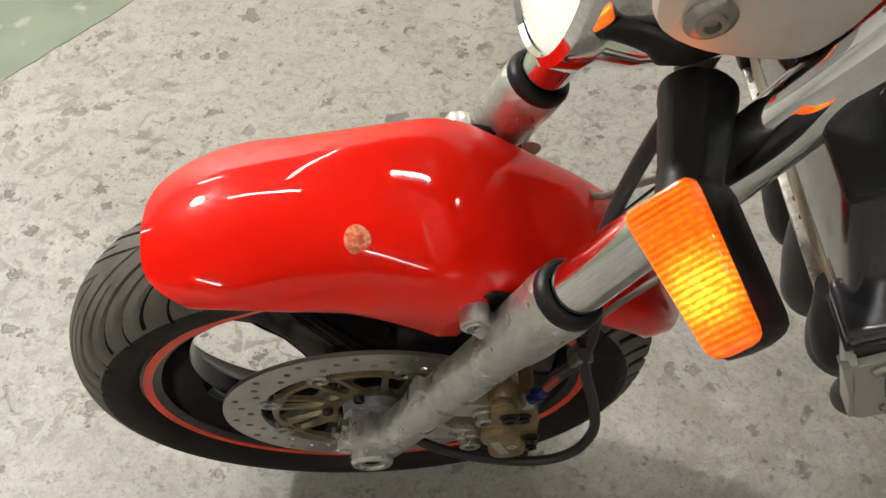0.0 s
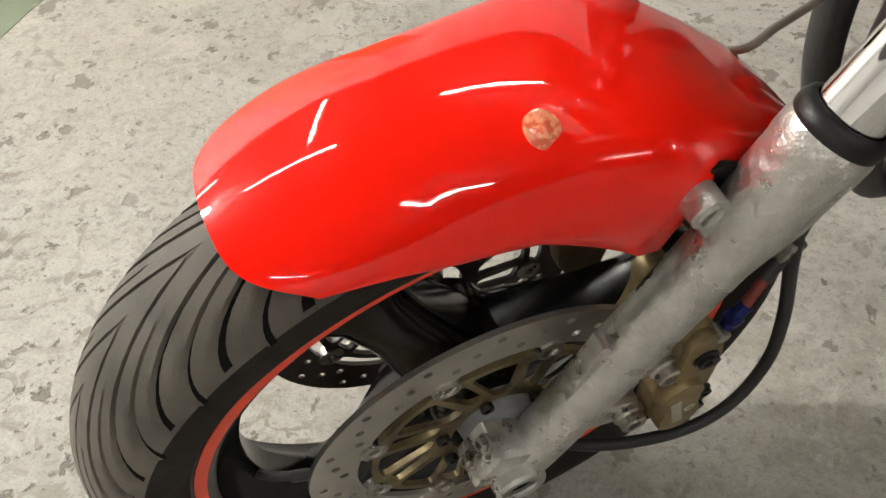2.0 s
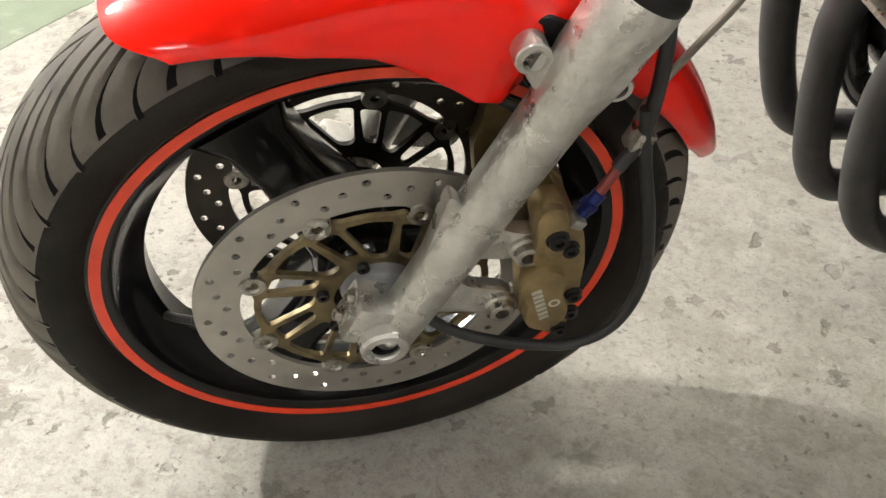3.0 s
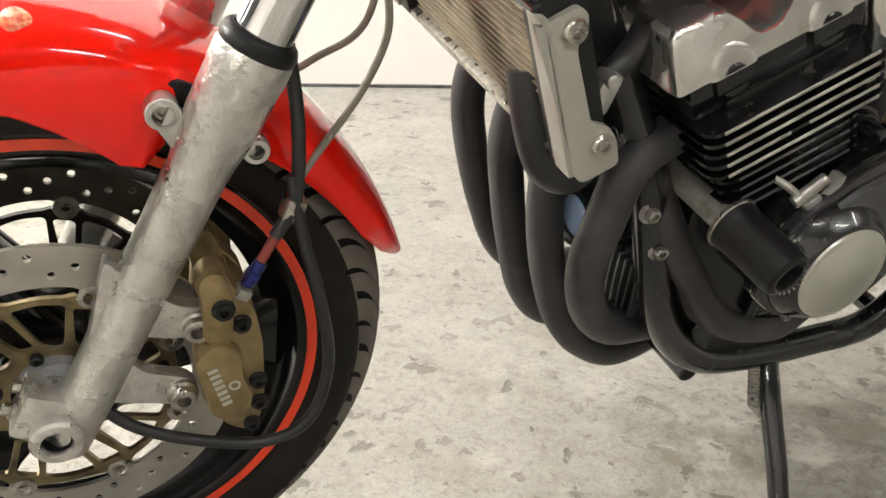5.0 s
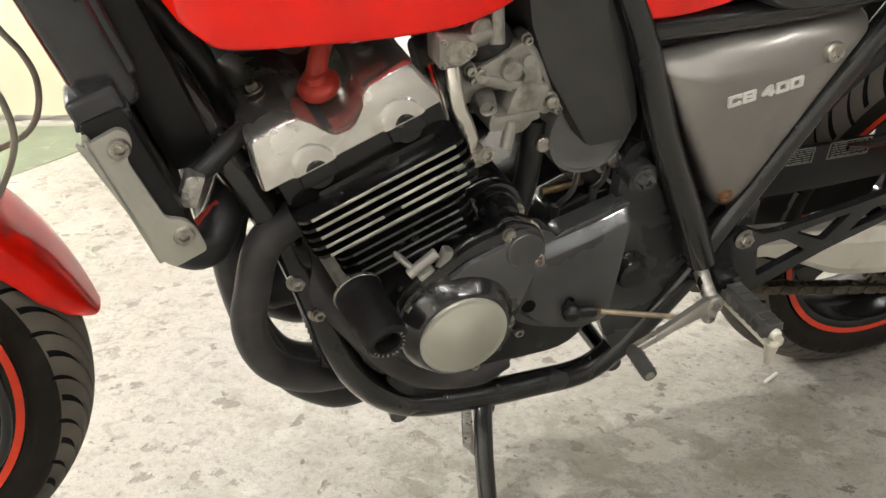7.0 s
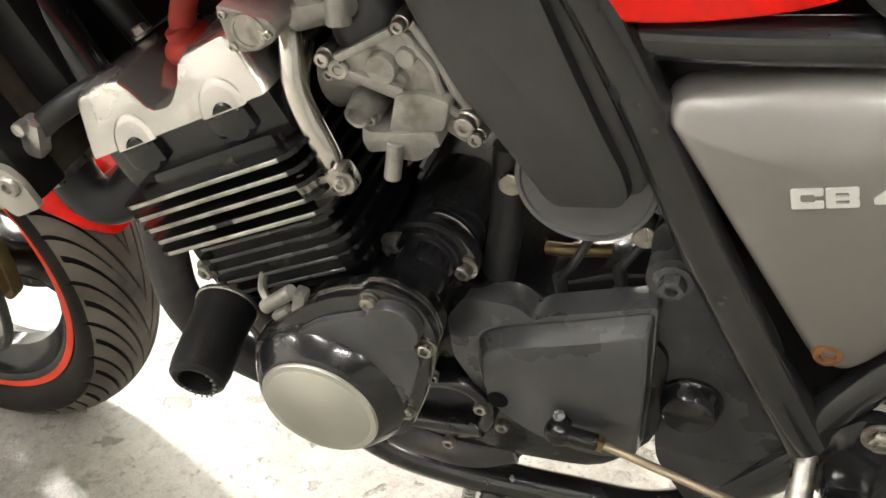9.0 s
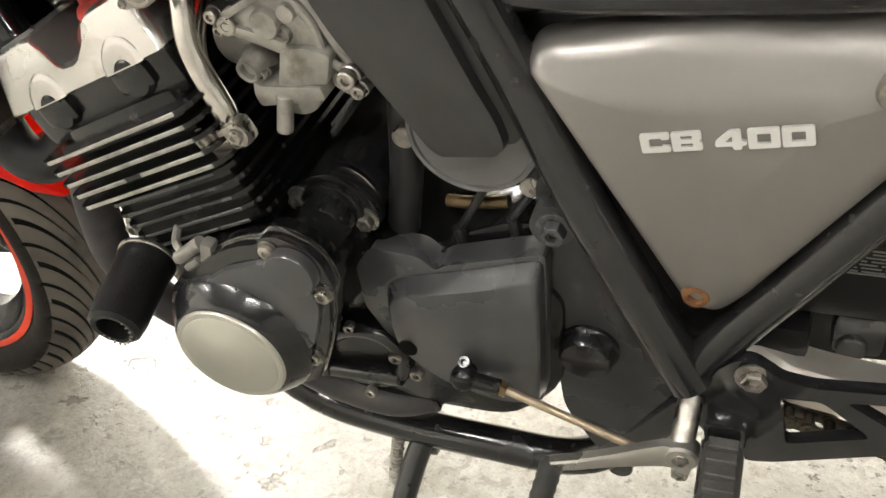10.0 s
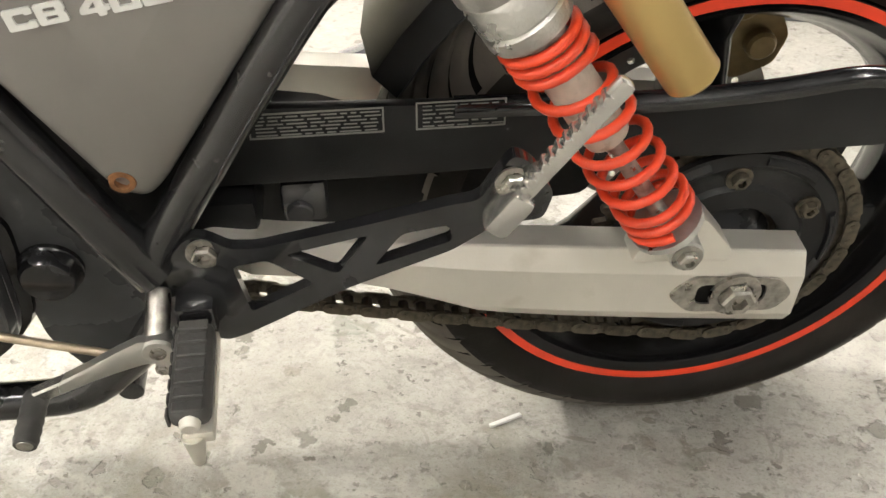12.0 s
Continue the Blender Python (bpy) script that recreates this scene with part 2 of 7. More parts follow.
    base = mix(green, base, (0.22, 0.255, 0.20), 0.55)
    smear = ramp(tex(14.0, 5, 0.6, 2.0).outputs["Fac"], 0.62, 0.72)
    base = mix(smear, base, (0.27, 0.26, 0.225), 0.35)
    chip = ramp(tex(11.0, 5, 0.6, 2.6).outputs["Fac"], 0.57, 0.60)
    area = ramp(tex(2.1, 4, 0.55, 0.6).outputs["Fac"], 0.46, 0.62)
    base = mix(op("MULTIPLY", chip, area), base, (0.30, 0.285, 0.235), 0.75)
    scuff = ramp(tex(19.0, 6, 0.62, 1.4).outputs["Fac"], 0.575, 0.605)
    base = mix(op("MULTIPLY", scuff, ramp(tex(1.9, 4, 0.6, 0.9).outputs["Fac"], 0.44, 0.58)), base, (0.27, 0.255, 0.205), 0.72)
    base = mix(ramp(tex(1.3, 6, 0.6, 0.8).outputs["Fac"], 0.50, 0.66), base, (0.44, 0.43, 0.385), 0.35)
    pale = ramp(tex(3.2, 5, 0.6, 1.2).outputs["Fac"], 0.585, 0.60)
    base = mix(pale, base, (0.70, 0.69, 0.65), 0.5)
    # a rubbed and muddied stretch beside the side stand
    away = nt.nodes.new("ShaderNodeVectorMath")
    away.operation = "DISTANCE"
    nt.links.new(tc.outputs["Object"], away.inputs[0])
    away.inputs[1].default_value = (0.92, 0.02, 0.0)
    zone = ramp(op("ADD", away.outputs["Value"], ramp(tex(2.4, 5, 0.6, 0.6).outputs["Fac"], 0.25, 0.75, -0.45, 0.45)), 0.35, 0.75, 1.0, 0.0)
    mud = ramp(tex(10.0, 9, 0.74, 0.5).outputs["Fac"], 0.46, 0.60)
    base = mix(op("MULTIPLY", mud, zone), base, (0.35, 0.335, 0.265), 0.65)
    worn = ramp(tex(9.0, 8, 0.66, 0.3).outputs["Fac"], 0.56, 0.60)
    base = mix(op("MULTIPLY", worn, zone), base, (0.80, 0.785, 0.74), 0.65)
    fine, mid, big = spots(85.0, 0.38, 0.40, 1.1), spots(34.0, 0.46, 0.42, 1.3), spots(15.0, 0.38, 0.42, 1.2)
    base = mix(op("MULTIPLY", fine, ramp(tex(3.4, 4, 0.6, 0.8).outputs["Fac"], 0.40, 0.62, 0.15, 1.0)), base, (0.15, 0.14, 0.112), 0.75)
    base = mix(spots(190.0, 0.42, 0.22, 1.2), base, (0.16, 0.15, 0.125), 0.38)
    base = mix(ramp(tex(330.0, 3, 0.6).outputs["Fac"], 0.56, 0.70), base, (0.22, 0.21, 0.18), 0.5)
    base = mix(op("MULTIPLY", mid, ramp(tex(2.6, 4, 0.6, 0.8).outputs["Fac"], 0.42, 0.60, 0.25, 1.0)), base, (0.165, 0.155, 0.125), 0.88)
    base = mix(big, base, (0.23, 0.225, 0.19), 0.8)
    grime = nt.nodes.new("ShaderNodeMix")
    grime.data_type, grime.blend_type = "RGBA", "MULTIPLY"
    grime.inputs["Factor"].default_value = 1.0
    grime.inputs["B"].default_value = (0.61, 0.595, 0.575, 1)
    nt.links.new(base, grime.inputs["A"])
    nt.links.new(grime.outputs["Result"], b.inputs["Base Color"])
    nt.links.new(ramp(tex(6.0, 5).outputs["Fac"], 0.3, 0.7, 0.26, 0.55), b.inputs["Roughness"])
    holes = op("ADD", op("ADD", fine, mid), big)
    bp = nt.nodes.new("ShaderNodeBump")
    bp.inputs["Strength"].default_value, bp.inputs["Distance"].default_value = 0.6, 0.003
    bp.invert = True
    nt.links.new(holes, bp.inputs["Height"])
    bp2 = nt.nodes.new("ShaderNodeBump")
    bp2.inputs["Strength"].default_value, bp2.inputs["Distance"].default_value = 0.45, 0.003
    nt.links.new(tex(90.0, 6, 0.65).outputs["Fac"], bp2.inputs["Height"])
    nt.links.new(bp.outputs["Normal"], bp2.inputs["Normal"])
    nt.links.new(bp2.outputs["Normal"], b.inputs["Normal"])
    return m


def amber(name, centre, along):
    """A lit amber lens: deep orange, yellow where the bulb stands behind it."""
    m = material(name, (0.8, 0.14, 0.004), 0.18, coat=0.5)
    nt = m.node_tree
    b = nt.nodes["Principled BSDF"]
    tc = nt.nodes.new("ShaderNodeTexCoord")
    d = nt.nodes.new("ShaderNodeVectorMath")
    d.operation = "DISTANCE"
    nt.links.new(tc.outputs["Object"], d.inputs[0])
    d.inputs[1].default_value = centre
    f = nt.nodes.new("ShaderNodeMapRange")
    f.interpolation_type = "SMOOTHSTEP"
    f.inputs["From Min"].default_value, f.inputs["From Max"].default_value = 0.003, 0.030
    f.inputs["To Min"].default_value, f.inputs["To Max"].default_value = 1.0, 0.0
    nt.links.new(d.outputs["Value"], f.inputs["Value"])
    mx = nt.nodes.new("ShaderNodeMix")
    mx.data_type = "RGBA"
    mx.inputs["A"].default_value, mx.inputs["B"].default_value = (1.0, 0.125, 0.002, 1), (1.0, 0.42, 0.025, 1)
    nt.links.new(f.outputs["Result"], mx.inputs["Factor"])
    nt.links.new(mx.outputs["Result"], b.inputs["Emission Color"])
    g = nt.nodes.new("ShaderNodeMapRange")
    g.inputs["To Min"].default_value, g.inputs["To Max"].default_value = 1.3, 3.0
    nt.links.new(f.outputs["Result"], g.inputs["Value"])
    dot = nt.nodes.new("ShaderNodeVectorMath")
    dot.operation = "DOT_PRODUCT"
    nt.links.new(tc.outputs["Object"], dot.inputs[0])
    dot.inputs[1].default_value = along * (2 * math.pi / 0.0036)
    wave = nt.nodes.new("ShaderNodeMath")
    wave.operation = "SINE"
    nt.links.new(dot.outputs["Value"], wave.inputs[0])
    rib = nt.nodes.new("ShaderNodeMapRange")
    rib.inputs["From Min"].default_value, rib.inputs["From Max"].default_value = -1.0, 1.0
    rib.inputs["To Min"].default_value, rib.inputs["To Max"].default_value = 0.45, 1.25
    nt.links.new(wave.outputs["Value"], rib.inputs["Value"])
    speck = nt.nodes.new("ShaderNodeTexNoise")
    speck.inputs["Scale"].default_value = 260.0
    nt.links.new(tc.outputs["Object"], speck.inputs["Vector"])
    glint = nt.nodes.new("ShaderNodeMapRange")
    glint.inputs["From Min"].default_value, glint.inputs["From Max"].default_value = 0.35, 0.65
    glint.inputs["To Min"].default_value, glint.inputs["To Max"].default_value = 0.6, 1.35
    nt.links.new(speck.outputs["Fac"], glint.inputs["Value"])
    both = nt.nodes.new("ShaderNodeMath")
    both.operation = "MULTIPLY"
    nt.links.new(rib.outputs["Result"], both.inputs[0])
    nt.links.new(glint.outputs["Result"], both.inputs[1])
    power = nt.nodes.new("ShaderNodeMath")
    power.operation = "MULTIPLY"
    nt.links.new(g.outputs["Result"], power.inputs[0])
    nt.links.new(both.outputs["Value"], power.inputs[1])
    nt.links.new(power.outputs["Value"], b.inputs["Emission Strength"])
    return m


CONCRETE = floor_material()
GREEN = material("worn_green_floor_paint", (0.150, 0.190, 0.128), 0.30, vary=0.25, scale=5, bump=0.25, bump_scale=80,
                 spots=((0.28, 0.29, 0.23), 18.0, 0.6, 0.72))


# ---- mesh helpers
def part(name, bm, mat, parent=None, label="", smooth=38, more=()):
    """One mesh object from a bmesh, under a thing or a part."""
    bmesh.ops.recalc_face_normals(bm, faces=bm.faces)
    me = bpy.data.meshes.new(name)
    bm.to_mesh(me)
    bm.free()
    for mm in (mat, *more):
        me.materials.append(mm)
    me.polygons.foreach_set("use_smooth", [True] * len(me.polygons))
    me.set_sharp_from_angle(angle=radians(smooth))
    ob = new(name, me)
    if parent is not None:
        ob.parent = parent
    if label:
        tagged(ob, label)
    return ob


def thing(name, label, category, m=None, group="", kind=""):
    ob = new(name)
    ob.empty_display_size = 0.1
    if m is not None:
        ob.matrix_basis = m
    return tagged(ob, label, category, group, kind)


def spline(pts, sub=6, closed=False):
    """Points of a smooth curve through pts."""
    p = [Vector(q) for q in pts]
    if len(p) < 3 or sub <= 1:
        return p
    out, n = [], len(p)
    for i in range(n if closed else n - 1):
        a = p[(i - 1) % n] if closed or i > 0 else p[0] * 2 - p[1]
        b, c = p[i], p[(i + 1) % n]
        d = p[(i + 2) % n] if closed or i + 2 < n else c * 2 - b
        for k in range(sub):
            t = k / sub
            out.append(0.5 * (2 * b + (c - a) * t + (2 * a - 5 * b + 4 * c - d) * t * t + (3 * b - 3 * c + d - a) * t ** 3))
    if not closed:
        out.append(p[-1])
    return out


def tube(bm, pts, r, seg=12, sub=6, cap=True, flat=1.0):
    """A round bar along a smooth curve; r is one radius or one at each end."""
    path = spline(pts, sub)
    n = len(path)
    rad = [r] * n if not isinstance(r, (tuple, list)) else [r[0] + (r[1] - r[0]) * i / (n - 1) for i in range(n)]
    side, rings = None, []
    for i, q in enumerate(path):
        ahead = (path[min(i + 1, n - 1)] - path[max(i - 1, 0)]).normalized()
        if side is None:
            side = ahead.orthogonal().normalized()
        side = (side - ahead * side.dot(ahead)).normalized()
        up = ahead.cross(side)
        rings.append([bm.verts.new(q + rad[i] * (math.cos(2 * math.pi * k / seg) * side + flat * math.sin(2 * math.pi * k / seg) * up)) for k in range(seg)])
    for a, b in zip(rings, rings[1:]):
        for k in range(seg):
            bm.faces.new((a[k], a[(k + 1) % seg], b[(k + 1) % seg], b[k]))
    if cap:
        bm.faces.new(rings[0][::-1])
        bm.faces.new(rings[-1])
    return bm


def axis_matrix(p, d):
    """A frame at p whose z runs along d."""
    return Matrix.Translation(p) @ Vector(d).normalized().to_track_quat("Z", "Y").to_matrix().to_4x4()


def lathe(bm, prof, p=(0, 0, 0), d=(0, 1, 0), seg=32, arc=None):
    """A turned body: prof is (radius, height along d from p)."""
    m = axis_matrix(p, d)
    rings = []
    for r, h in prof:
        if r < 1e-6:
            rings.append([bm.verts.new(m @ Vector((0, 0, h)))])
        else:
            rings.append([bm.verts.new(m @ Vector((r * math.cos(2 * math.pi * k / seg), r * math.sin(2 * math.pi * k / seg), h))) for k in range(seg)])
    for a, b in zip(rings, rings[1:]):
        for k in range(seg):
            j = (k + 1) % seg
            if len(a) == 1 and len(b) > 1:
                bm.faces.new((a[0], b[j], b[k]))
            elif len(b) == 1 and len(a) > 1:
                bm.faces.new((a[k], a[j], b[0]))
            elif len(a) > 1:
                bm.faces.new((a[k], a[j], b[j], b[k]))
    return bm


def bar(bm, a, b, r, r2=None, seg=16, chamfer=0.0):
    """A straight round bar with closed, chamfered ends."""
    a, b = Vector(a), Vector(b)
    h, r2 = (b - a).length, r if r2 is None else r2
    c = chamfer or min(r, r2) * 0.12
    return lathe(bm, [(0, 0), (r - c, 0), (r, c), (r2, h - c), (r2 - c, h), (0, h)], a, b - a, seg)


def box(bm, c, s, turn=None, bevel=0.0, seg=2):
    """A block with rounded edges; turn is a matrix."""
    m = Matrix.Translation(c) @ (turn or Matrix()) @ Matrix.Diagonal((*s, 1))
    made = bmesh.ops.create_cube(bm, size=1.0, matrix=m)
    if bevel:
        edges = list({e for v in made["verts"] for e in v.link_edges})
        bmesh.ops.bevel(bm, geom=edges, offset=bevel, segments=seg, profile=0.6, affect="EDGES")
    return bm


def circle(c, r, n=12, start=0.0):
    return [(c[0] + r * math.cos(start + 2 * math.pi * k / n), c[1] + r * math.sin(start + 2 * math.pi * k / n)) for k in range(n)]


def rounded(pts, r, n=3):
    """An outline with its corners rounded by about r."""
    out, k = [], len(pts)
    for i in range(k):
        a, b, c = (Vector(pts[j % k]).to_2d() for j in (i - 1, i, i + 1))
        u, v = a - b, c - b
        d = min(r, u.length * 0.45, v.length * 0.45)
        p, q = b + u.normalized() * d, b + v.normalized() * d
        for t in range(n + 1):
            s = t / n
            w = (1 - s) ** 2 * p + 2 * s * (1 - s) * b + s * s * q
            out.append((w.x, w.y))
    return out


def plate(bm, outline, y0, y1, holes=(), bevel=0.0, m=None):
    """A plate cut to an outline in x and z, from y0 to y1, with holes."""
    m = m or Matrix()
    tmp = bmesh.new()
    edges = []
    for loop in (outline, *holes):
        vs = [tmp.verts.new((x, y0, z)) for x, z in loop]
        edges += [tmp.edges.new((vs[i], vs[(i + 1) % len(vs)])) for i in range(len(vs))]
    if holes:
        bmesh.ops.triangle_fill(tmp, edges=edges, use_beauty=True, use_dissolve=False)
    else:
        tmp.faces.new(vs)
    got = bmesh.ops.extrude_face_region(tmp, geom=list(tmp.faces))
    bmesh.ops.translate(tmp, verts=[v for v in got["geom"] if isinstance(v, bmesh.types.BMVert)], vec=(0, y1 - y0, 0))
    bmesh.ops.recalc_face_normals(tmp, faces=tmp.faces)
    if bevel:
        rim = [e for e in tmp.edges if len(e.link_faces) == 2 and e.calc_face_angle(0) > 1.0]
        bmesh.ops.bevel(tmp, geom=rim, offset=bevel, segments=2, profile=0.6, affect="EDGES", clamp_overlap=True)
    bmesh.ops.transform(tmp, matrix=m, verts=tmp.verts)
    me = bpy.data.meshes.new("tmp")
    tmp.to_mesh(me)
    tmp.free()
    bm.from_mesh(me)
    bpy.data.meshes.remove(me)
    return bm


def loft(bm, loops, close=True, cap=True):
    """A skin over loops of equal length."""
    rings = [[bm.verts.new(p) for p in loop] for loop in loops]
    n = len(rings[0])
    for a, b in zip(rings, rings[1:]):
        for k in range(n if close else n - 1):
            bm.faces.new((a[k], a[(k + 1) % n], b[(k + 1) % n], b[k]))
    if cap:
        bm.faces.new(rings[0][::-1])
        bm.faces.new(rings[-1])
    return bm


def hexbolt(bm, p, d, r=0.007, h=0.006, washer=True):
    """A bolt head with its washer, standing off p along d."""
    if washer:
        lathe(bm, [(0, 0), (r * 1.45, 0), (r * 1.45, h * 0.25), (r, h * 0.3)], p, d, 20)
    lathe(bm, [(r, h * 0.25), (r, h * 0.85), (r * 0.85, h), (r * 0.5, h), (r * 0.45, h * 0.55), (0, h * 0.55)], p, d, 6 if washer else 16)
    return bm


# ---- the room
ROOM = pose(0, 0, 0, 0, 0, ROOM_TURN)


def build_room():
    x0, x1, y0, y1 = -7.5, 8.0, -4.4, 2.20
    bm = bmesh.new()
    box(bm, ((x0 + x1) / 2, (y0 + y1) / 2, -0.05), (x1 - x0 + 0.4, y1 - y0 + 0.4, 0.1))
    floor = part("floor", bm, CONCRETE)
    floor.matrix_basis = ROOM
    tagged(floor, "worn pale grey concrete floor with dark pits", "floor", kind="structure")
    # the painted bay lies beyond one slanting straight edge
    bm = bmesh.new()
    far, near = Vector((0.500, 2.115)), Vector((-3.38, -1.80))
    rng = random.Random(4)
    corners = [near.lerp(far, k / 160) + Vector((0.74, -0.68)) * rng.uniform(-0.0025, 0.0025) for k in range(161)]
    corners += [Vector((-0.10, 2.36)), Vector((-3.30, 3.80)), Vector((-4.7, 0.2))]
    top = [bm.verts.new((p.x, p.y, 0.0012)) for p in corners]
    low = [bm.verts.new((p.x, p.y, -0.002)) for p in corners]
    bm.faces.new(top)
    for k in range(len(corners)):
        n = (k + 1) % len(corners)
        bm.faces.new((top[k], top[n], low[n], low[k]))
    green = part("painted_bay", bm, GREEN)
    tagged(green, "worn green paint on the concrete floor", "floor marking", kind="structure")
    bm = bmesh.new()
    box(bm, ((x0 + x1) / 2, (y0 + y1) / 2, CEILING + 0.05), (x1 - x0 + 0.4, y1 - y0 + 0.4, 0.1))
    ceiling = part("ceiling", bm, CEIL)
    ceiling.matrix_basis = ROOM
    tagged(ceiling, "dull grey boarded ceiling", "ceiling", kind="structure")
    for name, c, s in (("wall_north", ((x0 + x1) / 2, y1 + 0.06, CEILING / 2), (x1 - x0, 0.12, CEILING)),
                       ("wall_south", ((x0 + x1) / 2, y0 - 0.06, CEILING / 2), (x1 - x0, 0.12, CEILING)),
                       ("wall_west", (x0 - 0.06, (y0 + y1) / 2, CEILING / 2), (0.12, y1 - y0, CEILING)),
                       ("wall_east", (x1 + 0.06, (y0 + y1) / 2, CEILING / 2), (0.12, y1 - y0, CEILING))):
        bm = bmesh.new()
        box(bm, c, s)
        wall = part(name, bm, WALL)
        wall.matrix_basis = ROOM
        tagged(wall, "off-white painted workshop wall", "wall", kind="structure")


def build_baseboard():
    """A low dark strip where the far wall's panels stop short of the floor."""
    for x0, x1 in ((-7.4, -1.64), (-0.44, 7.9)):
        bm = bmesh.new()
        box(bm, ((x0 + x1) / 2, 2.197, 0.0055), (x1 - x0, 0.010, 0.009), None, 0.002)
        strip = part("baseboard", bm, CASE)
        strip.matrix_basis = ROOM
        tagged(strip, "low black strip along the foot of the wall", "baseboard", kind="structure")


def ceiling_light(m):
    """A bare fluorescent batten on the ceiling."""
    lamp = thing("ceiling_light", "white fluorescent batten lamp, lit, on the ceiling", "lamp", m, "ceiling lights")
    bm = bmesh.new()
    box(bm, (0, 0, -0.03), (1.25, 0.09, 0.06), bevel=0.008)
    part("housing", bm, PAINTED_STEEL, lamp)
    bm = bmesh.new()
    bar(bm, (-0.59, 0, -0.085), (0.59, 0, -0.085), 0.016, seg=12)
    part("tube", bm, TUBE, lamp, "lit fluorescent tube")
    for s in (-0.6, 0.6):
        bm = bmesh.new()
        box(bm, (s, 0, -0.075), (0.03, 0.05, 0.05), bevel=0.005)
        part("tube_holder", bm, PAINTED_STEEL, lamp)
    return lamp


def globe_light(m):
    """A round lit lamp on a short ceiling rose."""
    lamp = thing("globe_light", "round white globe lamp, brightly lit, on the ceiling", "lamp", m)
    bm = bmesh.new()
    bar(bm, (0, 0, 0), (0, 0, -0.04), 0.07, seg=24)
    part("rose", bm, PAINTED_STEEL, lamp)
    bm = bmesh.new()
    bmesh.ops.create_uvsphere(bm, u_segments=24, v_segments=14, radius=0.14, matrix=Matrix.Translation((0, 0, -0.155)) @ Matrix.Diagonal((1, 1, 0.85, 1)))
    part("globe", bm, GLOBE, lamp, "lit opal glass globe")
    return lamp


def build_wall_things():
    """What stands at the far wall: a cream steel door in its white frame, and a leaning plywood board."""
    y = 2.20
    door = thing("door_1", "cream painted steel door, closed, in a white frame", "door", ROOM, kind="structure")
    bm = bmesh.new()
    box(bm, (-1.13, y - 0.012, 1.035), (0.90, 0.020, 2.03), None, 0.004)
    part("door_leaf", bm, CREAM, door)
    for x, w in ((-0.655, 0.05), (-1.605, 0.05)):
        bm = bmesh.new()
        box(bm, (x, y - 0.022, 1.04), (w, 0.044, 2.08), None, 0.004)
        part("door_jamb", bm, PAINTED_STEEL, door)
    bm = bmesh.new()
    box(bm, (-1.13, y - 0.022, 2.085), (1.0, 0.044, 0.05), None, 0.004)
    part("door_head", bm, PAINTED_STEEL, door)
    board = thing("plywood_board", "orange-brown plywood board leaning against the white wall", "board", ROOM)
    for z0, z1 in ((0.0, 0.078), (0.082, 1.20)):
        bm = bmesh.new()
        box(bm, (-0.537, y - 0.016, (z0 + z1) / 2), (0.180, 0.020, z1 - z0), None, 0.002)
        part("board_panel", bm, WOOD, board)


build_room()
build_baseboard()
build_wall_things()
first_light = None
# place and turn of each batten
LAMP_PLACES = [(-0.55, 1.75, 70), (-1.10, 1.00, -25), (-0.08, -1.55, -63), (0.95, 0.78, -4), (-2.85, -1.80, -65), (-2.60, 3.15, -35), (-5.40, 2.75, -33),
               (1.60, -2.70, -4), (3.20, -2.30, -63), (3.00, 0.30, -25)]
for lx, ly, turn in LAMP_PLACES:
    m = pose(lx, ly, CEILING, 0, 0, turn)
    first_light = copy_thing(first_light, m) if first_light else ceiling_light(m)
globe_light(pose(-2.40, 1.85, CEILING))

# a scrap of cable tie left on the floor
bm = bmesh.new()
box(bm, (1.285, 0.012, 0.002), (0.040, 0.005, 0.004), Matrix.Rotation(radians(22), 4, "Z"), 0.001)
scrap = part("plastic_scrap", bm, PAINTED_STEEL)
tagged(scrap, "short white plastic scrap lying on the concrete", "scrap")

# ---- the motorcycle
bike = thing("motorcycle", "red and black motorcycle with red rim stripes on its side stand", "motorcycle", BIKE)
RAKE = radians(27.25)
FORK = Vector((math.sin(RAKE), 0, math.cos(RAKE)))
STEER = Matrix.Translation((0.045, 0, 0)) @ Matrix.Rotation(STEER_ANGLE, 4, FORK) @ Matrix.Translation((-0.045, 0, 0))
HUB = Vector((-0.009, 0, -0.003))
REAR = Vector((1.452, 0, -0.003))


def steered(bm):
    bmesh.ops.transform(bm, matrix=STEER, verts=bm.verts)
    return bm


FORK_BACK = 0.013   # the legs stand a little behind the axle


def on_fork(s, y, ahead=0.0):
    """A point s metres up the fork from the axle, so far ahead of its line."""
    return Vector((HUB.x, y, HUB.z)) + FORK * s + Vector((-FORK.z, 0, FORK.x)) * (ahead - FORK_BACK)


